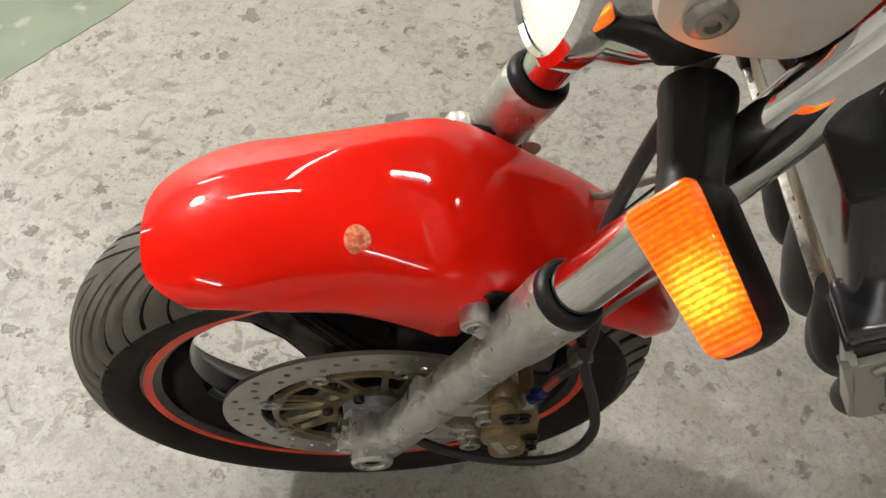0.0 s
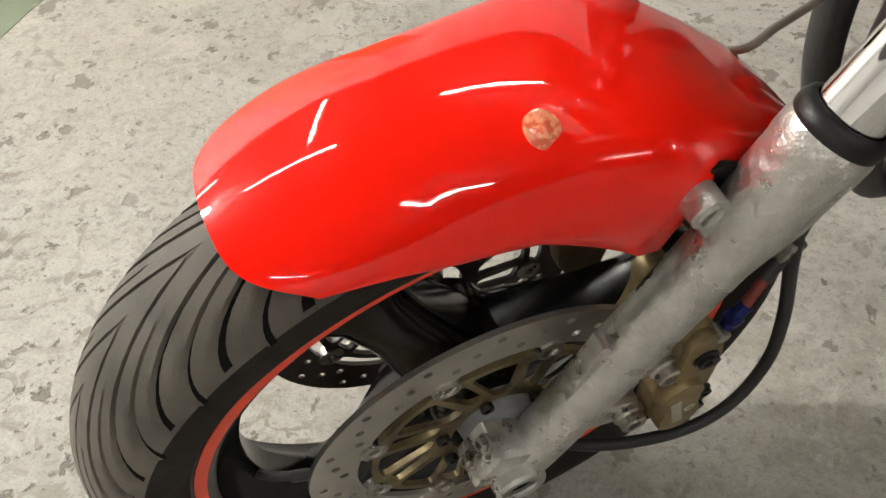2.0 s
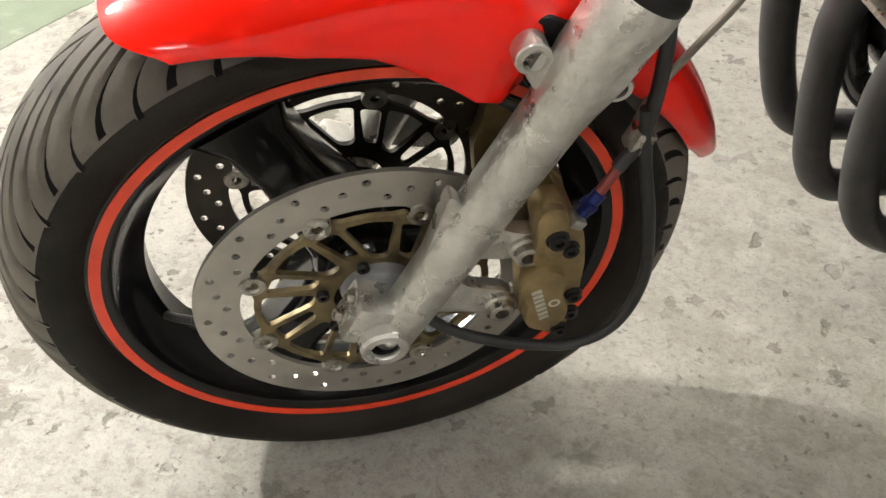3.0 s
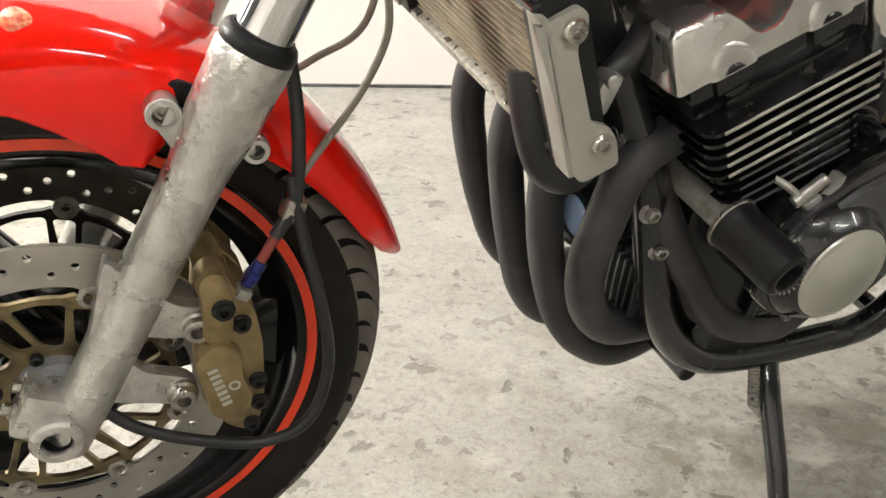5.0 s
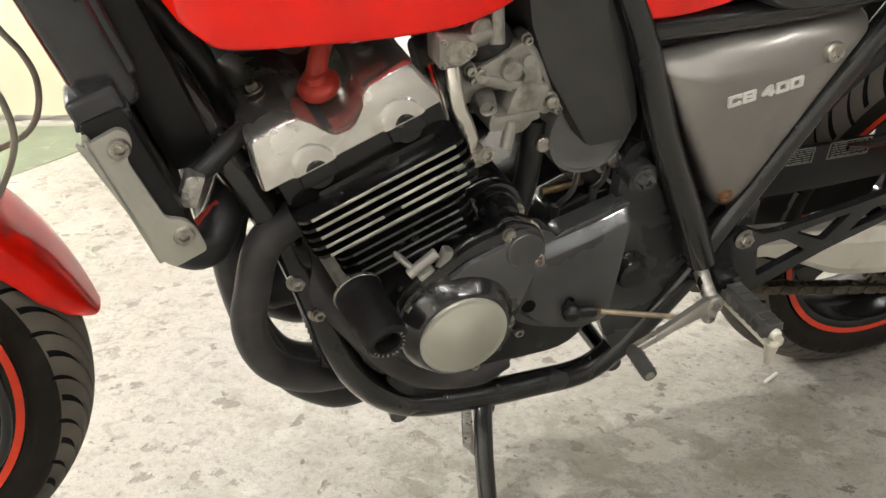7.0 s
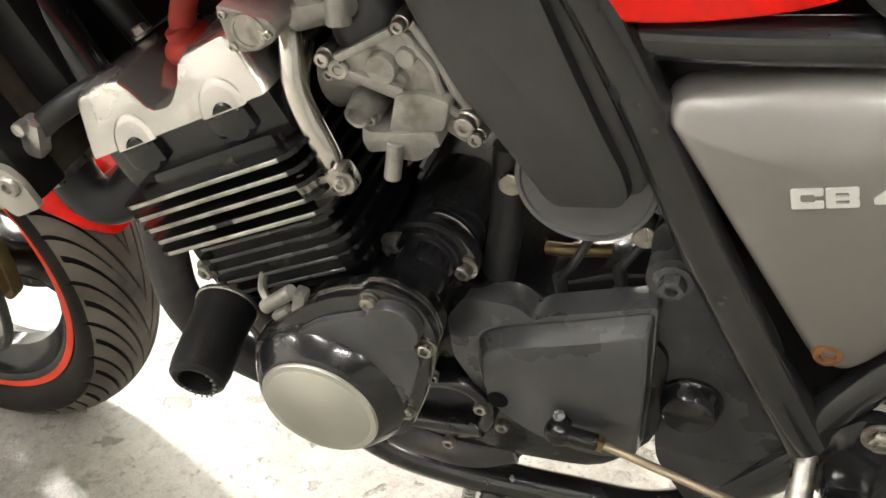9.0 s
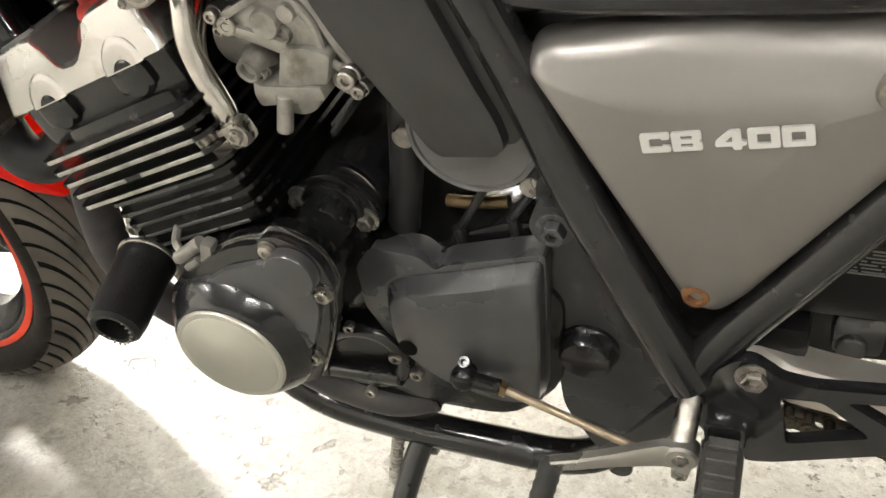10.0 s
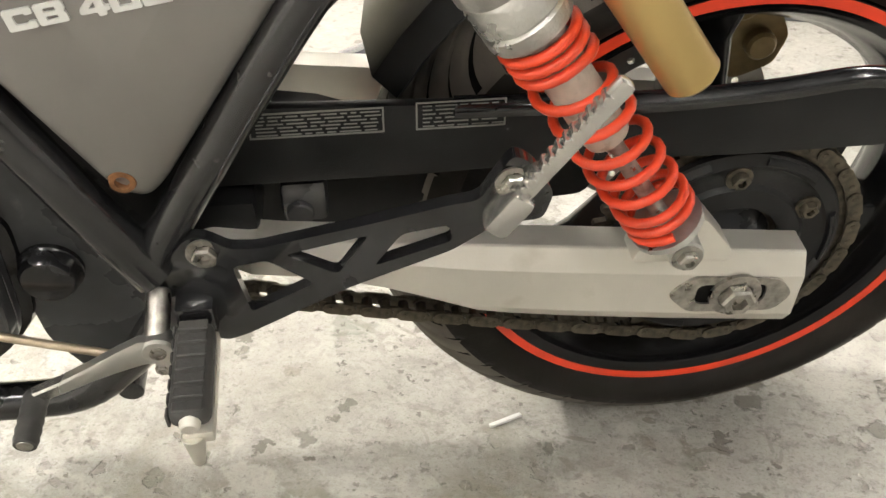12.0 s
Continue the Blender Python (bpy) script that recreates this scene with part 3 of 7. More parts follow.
def tyre(c, outer, half, bead, periods, sweep):
    """A road tyre with a directional tread of real grooves."""
    bm = bmesh.new()
    prof = []                       # across: from one bead to the other (y, radius, v)
    side = [(0.72 * half, bead), (0.86 * half, bead + 0.005), (0.955 * half, bead + 0.013), (1.0 * half, bead + 0.024)]
    prof += [(-y, r, None) for y, r in side]
    crown0, nrow = bead + 0.030, 26
    for k in range(nrow + 1):
        v = -1 + 2 * k / nrow
        a = v * radians(72)
        y = half * 0.985 * math.sin(a) / math.sin(radians(72))
        r = crown0 + (outer - crown0) * (math.cos(a) - math.cos(radians(72))) / (1 - math.cos(radians(72)))
        prof.append((y, r, v))
    prof += [(y, r, None) for y, r in reversed(side)]
    cols = []                       # one period: (share of the period, which groove)
    layout = [(0.0, 0), (0.12, 0), (0.185, 0), (0.20, 1), (0.345, 1), (0.36, 0), (0.46, 0), (0.58, 0), (0.675, 0), (0.688, 2), (0.785, 2), (0.798, 0)]
    for p in range(periods):
        cols += [((p + f) / periods * 2 * math.pi, g) for f, g in layout]
    rings = []
    for ang, g in cols:
        ring = []
        for y, r, v in prof:
            a, rr = ang, r
            if v is not None:
                w = abs(v)
                a += sweep * (1 - (1 - w) ** 2.3) + (math.pi / periods if v > 0 else 0) * 0
                if g == 1 and 0.06 < w < 0.88 or g == 2 and 0.30 < w < 0.93:
                    rr -= 0.0032
            else:
                a += sweep
            ring.append(bm.verts.new((c[0] + rr * math.cos(a), c[1] + y, c[2] + rr * math.sin(a))))
        rings.append(ring)
    n = len(rings)
    for i in range(n):
        a, b = rings[i], rings[(i + 1) % n]
        g, h = cols[i][1], cols[(i + 1) % n][1]
        for k in range(len(prof) - 1):
            f = bm.faces.new((a[k], a[k + 1], b[k + 1], b[k]))
            v = prof[k][2]
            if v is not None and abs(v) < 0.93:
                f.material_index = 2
            # groove floors take the near-black colour, deepening their shade
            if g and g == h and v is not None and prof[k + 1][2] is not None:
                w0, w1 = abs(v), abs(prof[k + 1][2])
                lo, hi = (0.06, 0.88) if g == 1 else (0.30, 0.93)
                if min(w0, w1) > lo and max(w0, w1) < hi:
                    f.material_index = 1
    return bm


def ring_band(c, r0, r1, y0, y1, seg=96):
    """A flat ring with thickness round the y axis."""
    bm = bmesh.new()
    return lathe(bm, [(r0, y0), (r1, y0), (r1, y1), (r0, y1), (r0, y0)], c, (0, 1, 0), seg)


def wheel(name, c, outer, half, rim_half, spokes, first, periods, steer):
    hub = new(name)
    hub.parent = bike
    fix = steered if steer else (lambda b: b)
    part("tyre", fix(tyre(c, outer, half, 0.2270, periods, 0.58)), RUBBER, hub, "black treaded rubber tyre", more=(RECESS_SHADE, TREAD), smooth=50)
    h = rim_half
    bm = bmesh.new()
    lathe(bm, [(0.2285, -h), (0.2300, -h + 0.003), (0.2285, -h + 0.008), (0.216, -h + 0.011), (0.214, -h + 0.02), (0.205, -h + 0.03), (0.196, -h * 0.3), (0.196, h * 0.3), (0.205, h - 0.03),
               (0.214, h - 0.02), (0.216, h - 0.011), (0.2285, h - 0.008), (0.2300, h - 0.003), (0.2285, h), (0.2145, h), (0.2085, h - 0.004), (0.206, h - 0.012), (0.196, h - 0.024), (0.1835, h * 0.25), (0.1835, -h * 0.25),
               (0.196, -h + 0.024), (0.206, -h + 0.012), (0.2085, -h + 0.004), (0.2145, -h), (0.2285, -h)], c, (0, 1, 0), 96)
    part("rim", fix(bm), WHEEL, hub, "satin black alloy rim")
    for s in (-1, 1):
        part("rim_stripe", fix(ring_band(c, 0.2165 if steer else 0.2182, 0.2255 if steer else 0.2275, s * (h + 0.0002) , s * (h + 0.0012))), STRIPE, hub, "orange-red tape stripe round the rim edge")
    for k in range(spokes):
        a = first + 2 * math.pi * k / spokes
        bm = bmesh.new()
        loops = []
        for r, w, t in ((0.03, 0.036, 0.034), (0.07, 0.030, 0.032), (0.12, 0.026, 0.027), (0.165, 0.029, 0.026), (0.192, 0.042, 0.028)):
            sec = rounded([(-w, -t), (w, -t), (w, t), (-w, t)], 0.014)
            loops.append([(c[0] + r * math.cos(a) - q * math.sin(a), c[1] + y, c[2] + r * math.sin(a) + q * math.cos(a)) for q, y in sec])
        loft(bm, loops)
        part("spoke", fix(bm), WHEEL, hub)
    bm = bmesh.new()
    lathe(bm, [(0, -0.052), (0.034, -0.052), (0.040, -0.046), (0.046, -0.03), (0.046, 0.03), (0.040, 0.046), (0.034, 0.052), (0, 0.052)], c, (0, 1, 0), 32)
    part("hub", fix(bm), WHEEL, hub)
    return hub


front_wheel = wheel("front_wheel", HUB, 0.297, 0.0605, 0.0455, 3, radians(117), 27, True)
bm = bmesh.new()
va = radians(196)
vp = HUB + Vector((0.19 * math.cos(va), -0.012, 0.19 * math.sin(va)))
tube(bm, [vp, vp + Vector((0.012, -0.010, 0.004)), vp + Vector((0.030, -0.018, 0.006))], 0.0042, 10)
bar(bm, vp + Vector((0.026, -0.017, 0.0055)), vp + Vector((0.042, -0.022, 0.008)), 0.0052, seg=10)
part("valve", steered(bm), HOSE, front_wheel, "black rubber tyre valve with cap")
rear_wheel = wheel("rear_wheel", REAR, 0.312, 0.072, 0.060, 3, radians(100), 30, False)


def brake_disc(c, y, inward, steer, r=0.148, turn=0.0, ring=None, arms=None):
    """A drilled floating disc: ring, bronze carrier arms and bobbins."""
    fix = steered if steer else (lambda b: b)
    holder = new("brake_disc")
    holder.parent = bike
    m = Matrix.Translation((c[0], c[1], c[2]))
    holes = []
    for k in range(16):
        a = turn + 2 * math.pi * k / 16
        for rr, da in ((0.138, 0.0), (0.1295, 0.14), (0.121, 0.27)):
            holes.append(circle((rr * math.cos(a + da), rr * math.sin(a + da)), 0.0036, 8))
    inner = []
    for k in range(96):
        a = 2 * math.pi * k / 96
        rr = 0.1105 - 0.0055 * max(0.0, math.cos(8 * (a - turn) ))** 6
        inner.append((rr * math.cos(a), rr * math.sin(a)))
    bm = bmesh.new()
    plate(bm, circle((0, 0), r, 96), y - 0.0022, y + 0.0022, [inner, *holes], m=m)
    part("disc_ring", fix(bm), ring or DISC, holder, "drilled steel brake disc ring")
    bm = bmesh.new()
    ya, yb = y - 0.002, y + 0.003
    outer = []
    for k in range(96):
        a = 2 * math.pi * k / 96
        rr = 0.0995 + 0.0045 * max(0.0, math.cos(8 * (a - turn)))
        outer.append((rr * math.cos(a), rr * math.sin(a)))
    wins = []
    at = lambda r, q: (r * math.cos(q), r * math.sin(q))
    for k in range(8):
        a = turn + 2 * math.pi * k / 8
        wins.append(rounded([at(0.091, a - 0.11), at(0.091, a + 0.11), at(0.053, a - 0.04), at(0.053, a - 0.27)], 0.005))
        c0, c1 = a + 0.165, a + 2 * math.pi / 8 - 0.165
        wins.append(rounded([at(0.0935, c0), at(0.0945, (c0 + c1) / 2), at(0.0935, c1), at(0.050, c1 - 0.23), at(0.050, c0 - 0.05)], 0.006))
    plate(bm, outer, ya, yb, [circle((0, 0), 0.034, 32), *wins], m=m)
    part("carrier", fix(bm), arms or CARRIER, holder, "disc carrier with slotted arms")
    for k in range(8):
        a = turn + 2 * math.pi * k / 8
        p = Vector((c[0] + 0.104 * math.cos(a), c[1] + y + inward * 0.0045, c[2] + 0.104 * math.sin(a)))
        bm = bmesh.new()
        lathe(bm, [(0.0045, 0.0), (0.011, 0.0), (0.0115, 0.002), (0.0105, 0.009), (0.006, 0.0095), (0.0045, 0.008), (0.0045, 0.0)], p, (0, -inward, 0), 20)
        part("bobbin", fix(bm), STEEL, holder)
    for k in range(6):
        a = turn + 0.3 + 2 * math.pi * k / 6
        p = Vector((c[0] + 0.045 * math.cos(a), c[1] + y - inward * 0.002, c[2] + 0.045 * math.sin(a)))
        bm = bmesh.new()
        hexbolt(bm, p, (0, -inward, 0), 0.0055, 0.007, washer=False)
        part("bolt", fix(bm), DARK, holder)
    return holder


brake_disc(HUB, -0.066, 1, True, turn=radians(22.5))
# same disc as the near one, coloured dark for the shade it stands in
brake_disc(HUB, 0.066, -1, True, turn=radians(30), ring=DISC_SHADED, arms=CARRIER_SHADED)


def fork_leg(s):
    """One leg: cast lower, dust seal, chrome tube, axle clamp and mudguard lug. s is -1 for the bike's left."""
    y = 0.099 * s
    leg = new("fork_leg")
    leg.parent = bike
    bm = bmesh.new()
    lathe(bm, [(0, -0.024), (0.015, -0.024), (0.0195, -0.018), (0.0208, 0.03), (0.0214, 0.10), (0.0220, 0.20), (0.0224, 0.248), (0.0236, 0.262), (0.0258, 0.278), (0.0272, 0.292), (0.0276, 0.326), (0.0284, 0.330), (0.0284, 0.343),
               (0.0272, 0.348), (0.023, 0.348), (0.0, 0.346)], on_fork(0, y), FORK, 40)
    # axle boss and clamp
    p = Vector((HUB.x, y, HUB.z))
    lathe(bm, [(0.012, -0.030), (0.019, -0.030), (0.021, -0.026), (0.021, 0.023), (0.019, 0.026), (0.0125, 0.026), (0.0115, 0.024), (0.0115, 0.006), (0, 0.006)], p, (0, -1 if s < 0 else 1, 0), 24)
    box(bm, on_fork(0.010, y - s * 0.004, 0.030), (0.034, 0.036, 0.044), Matrix.Rotation(RAKE, 4, "Y"), 0.006)
    # mudguard lug
    loft(bm, [[on_fork(0.264 + h, y + s * (q - 0.004), 0.010) for h, q in rounded([(-0.016, -0.010), (0.016, -0.010), (0.016, 0.004), (-0.016, 0.004)], 0.004)],
              [on_fork(0.277 + h * 0.7, y + s * (q - 0.004), 0.036) for h, q in rounded([(-0.016, -0.010), (0.016, -0.010), (0.016, 0.004), (-0.016, 0.004)], 0.004)]])
    lathe(bm, [(0.0075, -0.002), (0.0080, 0.0), (0.0112, 0.0), (0.0122, 0.001), (0.0122, 0.016), (0.0112, 0.018), (0.0075, 0.018), (0.0075, -0.002)], on_fork(0.279, y - s * 0.000, 0.038), (0, -s, 0), 24)
    lathe(bm, [(0.005, 0.004), (0.0062, 0.0), (0.0095, 0.0), (0.0105, 0.0015), (0.0105, 0.012), (0, 0.012)], on_fork(0.276, y + s * 0.000, -0.034), (0, -s, 0), 20)
    tube(bm, [on_fork(0.272, y - s * 0.006, -0.012), on_fork(0.276, y - s * 0.007, -0.032)], 0.0075, 12)
    part("lower_leg", steered(bm), CAST, leg, "rough cast aluminium fork lower leg", smooth=25)
    bm = bmesh.new()
    lathe(bm, [(0.022, 0.344), (0.0270, 0.346), (0.0280, 0.349), (0.0280, 0.354), (0.0262, 0.358), (0.0235, 0.360), (0.0215, 0.360)], on_fork(0, y), FORK, 40)
    part("dust_seal", steered(bm), DARK, leg, "black rubber dust seal")
    bm = bmesh.new()
    lathe(bm, [(0, 0.32), (0.0207, 0.32), (0.0207, 0.90), (0, 0.90)], on_fork(0, y), FORK, 40)
    part("fork_tube", steered(bm), CHROME, leg, "polished chrome fork tube")
    for q in (0.002, 0.026):
        bm = bmesh.new()
        hexbolt(bm, on_fork(q, y - s * 0.004, 0.047), (-FORK.z, 0, FORK.x), 0.0055, 0.008)
        part("clamp_bolt", steered(bm), STEEL, leg)
    bm = bmesh.new()
    hexbolt(bm, on_fork(0.279, y - s * 0.011, 0.038), (0, s, 0), 0.0064, 0.006, washer=False)
    part("mudguard_bolt", steered(bm), STEEL, leg)
    # caliper bracket arms
    bm = bmesh.new()
    plate(bm, rounded([(0.045, 0.150), (0.066, 0.118), (0.096, 0.096), (0.118, 0.092), (0.116, 0.070), (0.090, 0.066), (0.050, 0.078), (0.020, 0.060)], 0.008), y + 0.006 * s, y - 0.008 * s, bevel=0.002)
    plate(bm, rounded([(0.030, 0.075), (0.064, 0.036), (0.096, 0.024), (0.104, 0.008), (0.090, -0.004), (0.040, 0.010), (0.006, 0.020)], 0.008), y + 0.006 * s, y - 0.008 * s, bevel=0.002)
    part("caliper_bracket", steered(bm), CAST, leg)
    for q in ((0.105, 0.079), (0.089, 0.011)):
        bm = bmesh.new()
        lathe(bm, [(0, 0), (0.0130, 0), (0.0130, 0.005), (0.0110, 0.007), (0.0105, 0.013), (0.0095, 0.014), (0.0060, 0.014), (0.0055, 0.004), (0, 0.004)], (q[0], y + 0.005 * s, q[1]), (0, s, 0), 20)
        part("caliper_bolt", steered(bm), STEEL, leg)
    return leg


fork_leg(-1)
fork_leg(1)
bm = bmesh.new()
lathe(bm, [(0, 0), (0.0118, 0), (0.0118, 0.016), (0.0112, 0.0165), (0.0100, 0.016), (0.0098, 0.002), (0, 0.0015)], HUB + Vector((0, -0.1040, 0)), (0, -1, 0), 28)
# socket coloured near-black for the shade inside it
part("axle_socket", steered(bm), RECESS_SHADE, bike, "dark open end of the hollow axle")
bm = bmesh.new()
bar(bm, HUB + Vector((0, -0.103, 0)), HUB + Vector((0, 0.13, 0)), 0.010, seg=20)
part("front_axle", steered(bm), STEEL, bike)
bm = bmesh.new()
lathe(bm, [(0.012, 0), (0.030, 0), (0.032, 0.006), (0.030, 0.020), (0.014, 0.024)], HUB + Vector((0.004, -0.058, 0.012)), (0, -1, 0), 28)
part("speedometer_drive", steered(bm), DRIVE, bike, "grey speedometer drive housing at the hub")


def caliper(s):
    holder = new("brake_caliper")
    holder.parent = bike
    y = s * 0.092
    bm = bmesh.new()
    outline = rounded([(0.105, 0.122), (0.114, 0.134), (0.128, 0.133), (0.134, 0.114), (0.147, 0.100), (0.152, 0.082), (0.156, 0.055), (0.156, 0.000), (0.151, -0.030), (0.139, -0.042), (0.121, -0.030), (0.105, 0.000), (0.100, 0.050), (0.107, 0.073), (0.110, 0.100)], 0.007)
    plate(bm, outline, y, y + s * 0.020, bevel=0.004)
    plate(bm, outline, s * 0.040, s * 0.058, bevel=0.004)
    plate(bm, rounded([(0.134, 0.112), (0.150, 0.090), (0.156, 0.050), (0.150, -0.02), (0.140, -0.03), (0.132, 0.05)], 0.008), s * 0.056, y + s * 0.002)
    plate(bm, rounded([(0.110, 0.100), (0.107, 0.124), (0.115, 0.134), (0.127, 0.132), (0.133, 0.112), (0.133, 0.084), (0.129, 0.062), (0.112, 0.064), (0.107, 0.076)], 0.006), y + s * 0.018, y + s * 0.027, bevel=0.003)
    part("caliper_body", steered(bm), BRONZE, holder, "gold-brown four-piston caliper body")
    bm = bmesh.new()
    plate(bm, rounded([(0.100, 0.058), (0.119, 0.071), (0.138, 0.056), (0.136, 0.032), (0.145, 0.010), (0.140, -0.008), (0.125, -0.016), (0.108, -0.006), (0.106, 0.014), (0.108, 0.028), (0.099, 0.040)], 0.010, 4), y + s * 0.018, y + s * 0.033, bevel=0.005)
    part("piston_cap", steered(bm), BRONZE, holder, "figure-of-eight bronze piston cover")
    for q, h, r in (((0.125, 0.099), 0.0265, 0.0075), ((0.139, 0.078), 0.020, 0.0065), ((0.150, 0.016), 0.020, 0.0062), ((0.150, -0.008), 0.020, 0.0060), ((0.143, -0.031), 0.020, 0.0058)):
        bm = bmesh.new()
        lathe(bm, [(0, 0), (r * 1.25, 0), (r * 1.25, 0.002), (r, 0.003), (r, 0.006), (r * 0.55, 0.006), (r * 0.5, 0.003), (0, 0.003)], (q[0], y + s * h, q[1]), (0, s, 0), 18)
        part("caliper_bolt", steered(bm), DARK, holder)
    bm = bmesh.new()
    for k in range(7):
        box(bm, (0.1125 + 0.0016 * k, y + s * 0.0332, 0.044 - 0.0060 * k), (0.0085, 0.001, 0.0036), Matrix.Rotation(radians(-20), 4, "Y"))
    lathe(bm, [(0.0030, 0.0), (0.0030, 0.0006), (0.0050, 0.0006), (0.0050, 0.0)], (0.1290, y + s * 0.0328, 0.0255), (0, s, 0), 20)
    part("cast_mark", steered(bm), PALE, holder, "pale cast mark on the caliper")
    return holder


caliper(-1)
caliper(1)

# brake hose and fittings
bm = bmesh.new()
box(bm, (0.142, -0.108, 0.105), (0.012, 0.014, 0.010), Matrix.Rotation(radians(35), 4, "Y"), 0.003)
part("banjo_seat", steered(bm), CARB, bike, "pale hose seat on the caliper")
bm = bmesh.new()
bar(bm, (0.145, -0.108, 0.111), (0.158, -0.106, 0.130), 0.0055, seg=16)
box(bm, (0.150, -0.107, 0.119), (0.010, 0.013, 0.010), Matrix.Rotation(radians(40), 4, "Y"), 0.003)
part("hose_union", steered(bm), BLUE, bike, "blue anodised brake hose union")
bm = bmesh.new()
bar(bm, (0.156, -0.106, 0.128), (0.172, -0.100, 0.149), 0.0042, seg=14)
part("hose_sleeve", steered(bm), SLEEVE, bike, "red hose sleeve")
bm = bmesh.new()
tube(bm, [(0.170, -0.100, 0.147), (0.188, -0.094, 0.175), (0.192, -0.088, 0.24), (0.185, -0.080, 0.33), (0.20, -0.07, 0.42), (0.23, -0.06, 0.52)], 0.0055, 10)
part("brake_hose", steered(bm), HOSE, bike, "black brake hose")
bm = bmesh.new()
tube(bm, [(0.020, -0.092, 0.006), (0.050, -0.104, -0.020), (0.10, -0.114, -0.040), (0.155, -0.118, -0.052), (0.193, -0.117, -0.034), (0.210, -0.113, 0.020), (0.204, -0.108, 0.085), (0.191, -0.100, 0.150), (0.186, -0.092, 0.195)], 0.0052, 12)
part("speedometer_cable", steered(bm), HOSE, bike, "black speedometer cable")
for pts in ([(0.190, -0.075, 0.166), (0.203, -0.066, 0.184), (0.232, -0.060, 0.219), (0.252, -0.060, 0.250), (0.267, -0.060, 0.286), (0.267, -0.060, 0.318), (0.258, -0.060, 0.349), (0.240, -0.058, 0.382), (0.225, -0.050, 0.45), (0.22, -0.04, 0.56)],
            [(0.165, 0.075, 0.205), (0.190, 0.055, 0.213), (0.213, 0.030, 0.225), (0.237, 0.030, 0.237), (0.267, 0.030, 0.252), (0.282, 0.030, 0.274), (0.287, 0.030, 0.306), (0.279, 0.030, 0.335), (0.263, 0.030, 0.362), (0.24, 0.02, 0.42), (0.22, 0.01, 0.54)]):
    bm = bmesh.new()
    tube(bm, pts, 0.0032, 10)
    part("control_cable", steered(bm), CABLE, bike, "grey sheathed control cable")
bm = bmesh.new()
box(bm, (0.186, -0.092, 0.166), (0.016, 0.018, 0.020), Matrix.Rotation(radians(20), 4, "Y"), 0.003)
part("cable_clamp", steered(bm), STEEL, bike)


def mudguard():
    """The front mudguard: a crowned shell that follows the tyre, cut away round the fork legs."""
    bm = bmesh.new()
    keys = [  # degrees from the rear, crown radius, half width, drop of the side
        (11, 0.322, 0.020, 0.010), (15, 0.3195, 0.038, 0.020), (22, 0.317, 0.054, 0.030), (34, 0.3155, 0.064, 0.036), (48, 0.3150, 0.069, 0.043), (56, 0.3150, 0.072, 0.050), (61, 0.3150, 0.0755, 0.056), (64.5, 0.3150, 0.079, 0.062), (67, 0.3150, 0.085, 0.086),
        (71, 0.3150, 0.086, 0.088), (77, 0.3150, 0.0835, 0.078), (88, 0.3155, 0.0800, 0.056), (98, 0.3155, 0.0790, 0.0455)]
    stations = []
    for a, b in zip(keys, keys[1:]):
        for k in range(4):
            t = k / 4
            stations.append([p + (q - p) * t for p, q in zip(a, b)])
    front = [k / 20 for k in range(21)]   # from there to the cut front edge, which draws back towards the sides
    n = 32
    outer, inner = [], []
    for st in stations + front:
        o, i = [], []
        for k in range(n + 1):
            th = -math.pi / 2 + math.pi * k / n
            sy, cz = math.sin(th), max(0.0, math.cos(th))
            if isinstance(st, list):
                deg, R, w, d = st
            else:
                deg = 98 + st * (119.5 - 6.4 * abs(sy) ** 6 - 98)
                u = (deg - 98) / 14
                R, w, d = 0.3155, 0.0790 - 0.0079 * u * u, 0.0455 - 0.029 * u + 0.0095 * u * u
            box_share = math.exp(-((deg - 72) / 13) ** 2)   # squarer shoulders between the fork legs
            f = min(1.0, max(0.0, (deg - 72) / 42))
            f = f * f * (3 - 2 * f)                         # rounder crown ahead of them
            y = w * math.copysign(abs(sy) ** (0.70 - 0.10 * box_share + 0.38 * f), sy)
            r = R + 0.004 * box_share - d * (1 - cz ** (0.72 - 0.44 * box_share + 0.43 * f))
            a = radians(deg)
            for lst, dr, dw in ((o, 0.0, 1.0), (i, -0.0028, 0.966)):
                lst.append(bm.verts.new((HUB.x + (r + dr) * math.cos(a), y * dw, HUB.z + (r + dr) * math.sin(a))))
        outer.append(o)
        inner.append(i)
    for j in range(len(outer) - 1):
        for k in range(n):
            bm.faces.new((outer[j][k], outer[j][k + 1], outer[j + 1][k + 1], outer[j + 1][k]))
            bm.faces.new((inner[j][k], inner[j + 1][k], inner[j + 1][k + 1], inner[j][k + 1]))
        for k in (0, n):
            bm.faces.new((outer[j][k], outer[j + 1][k], inner[j + 1][k], inner[j][k]))
    for j in (0, -1):
        for k in range(n):
            bm.faces.new((outer[j][k], outer[j][k + 1], inner[j][k + 1], inner[j][k]))
    bmesh.ops.recalc_face_normals(bm, faces=bm.faces)
    return bm


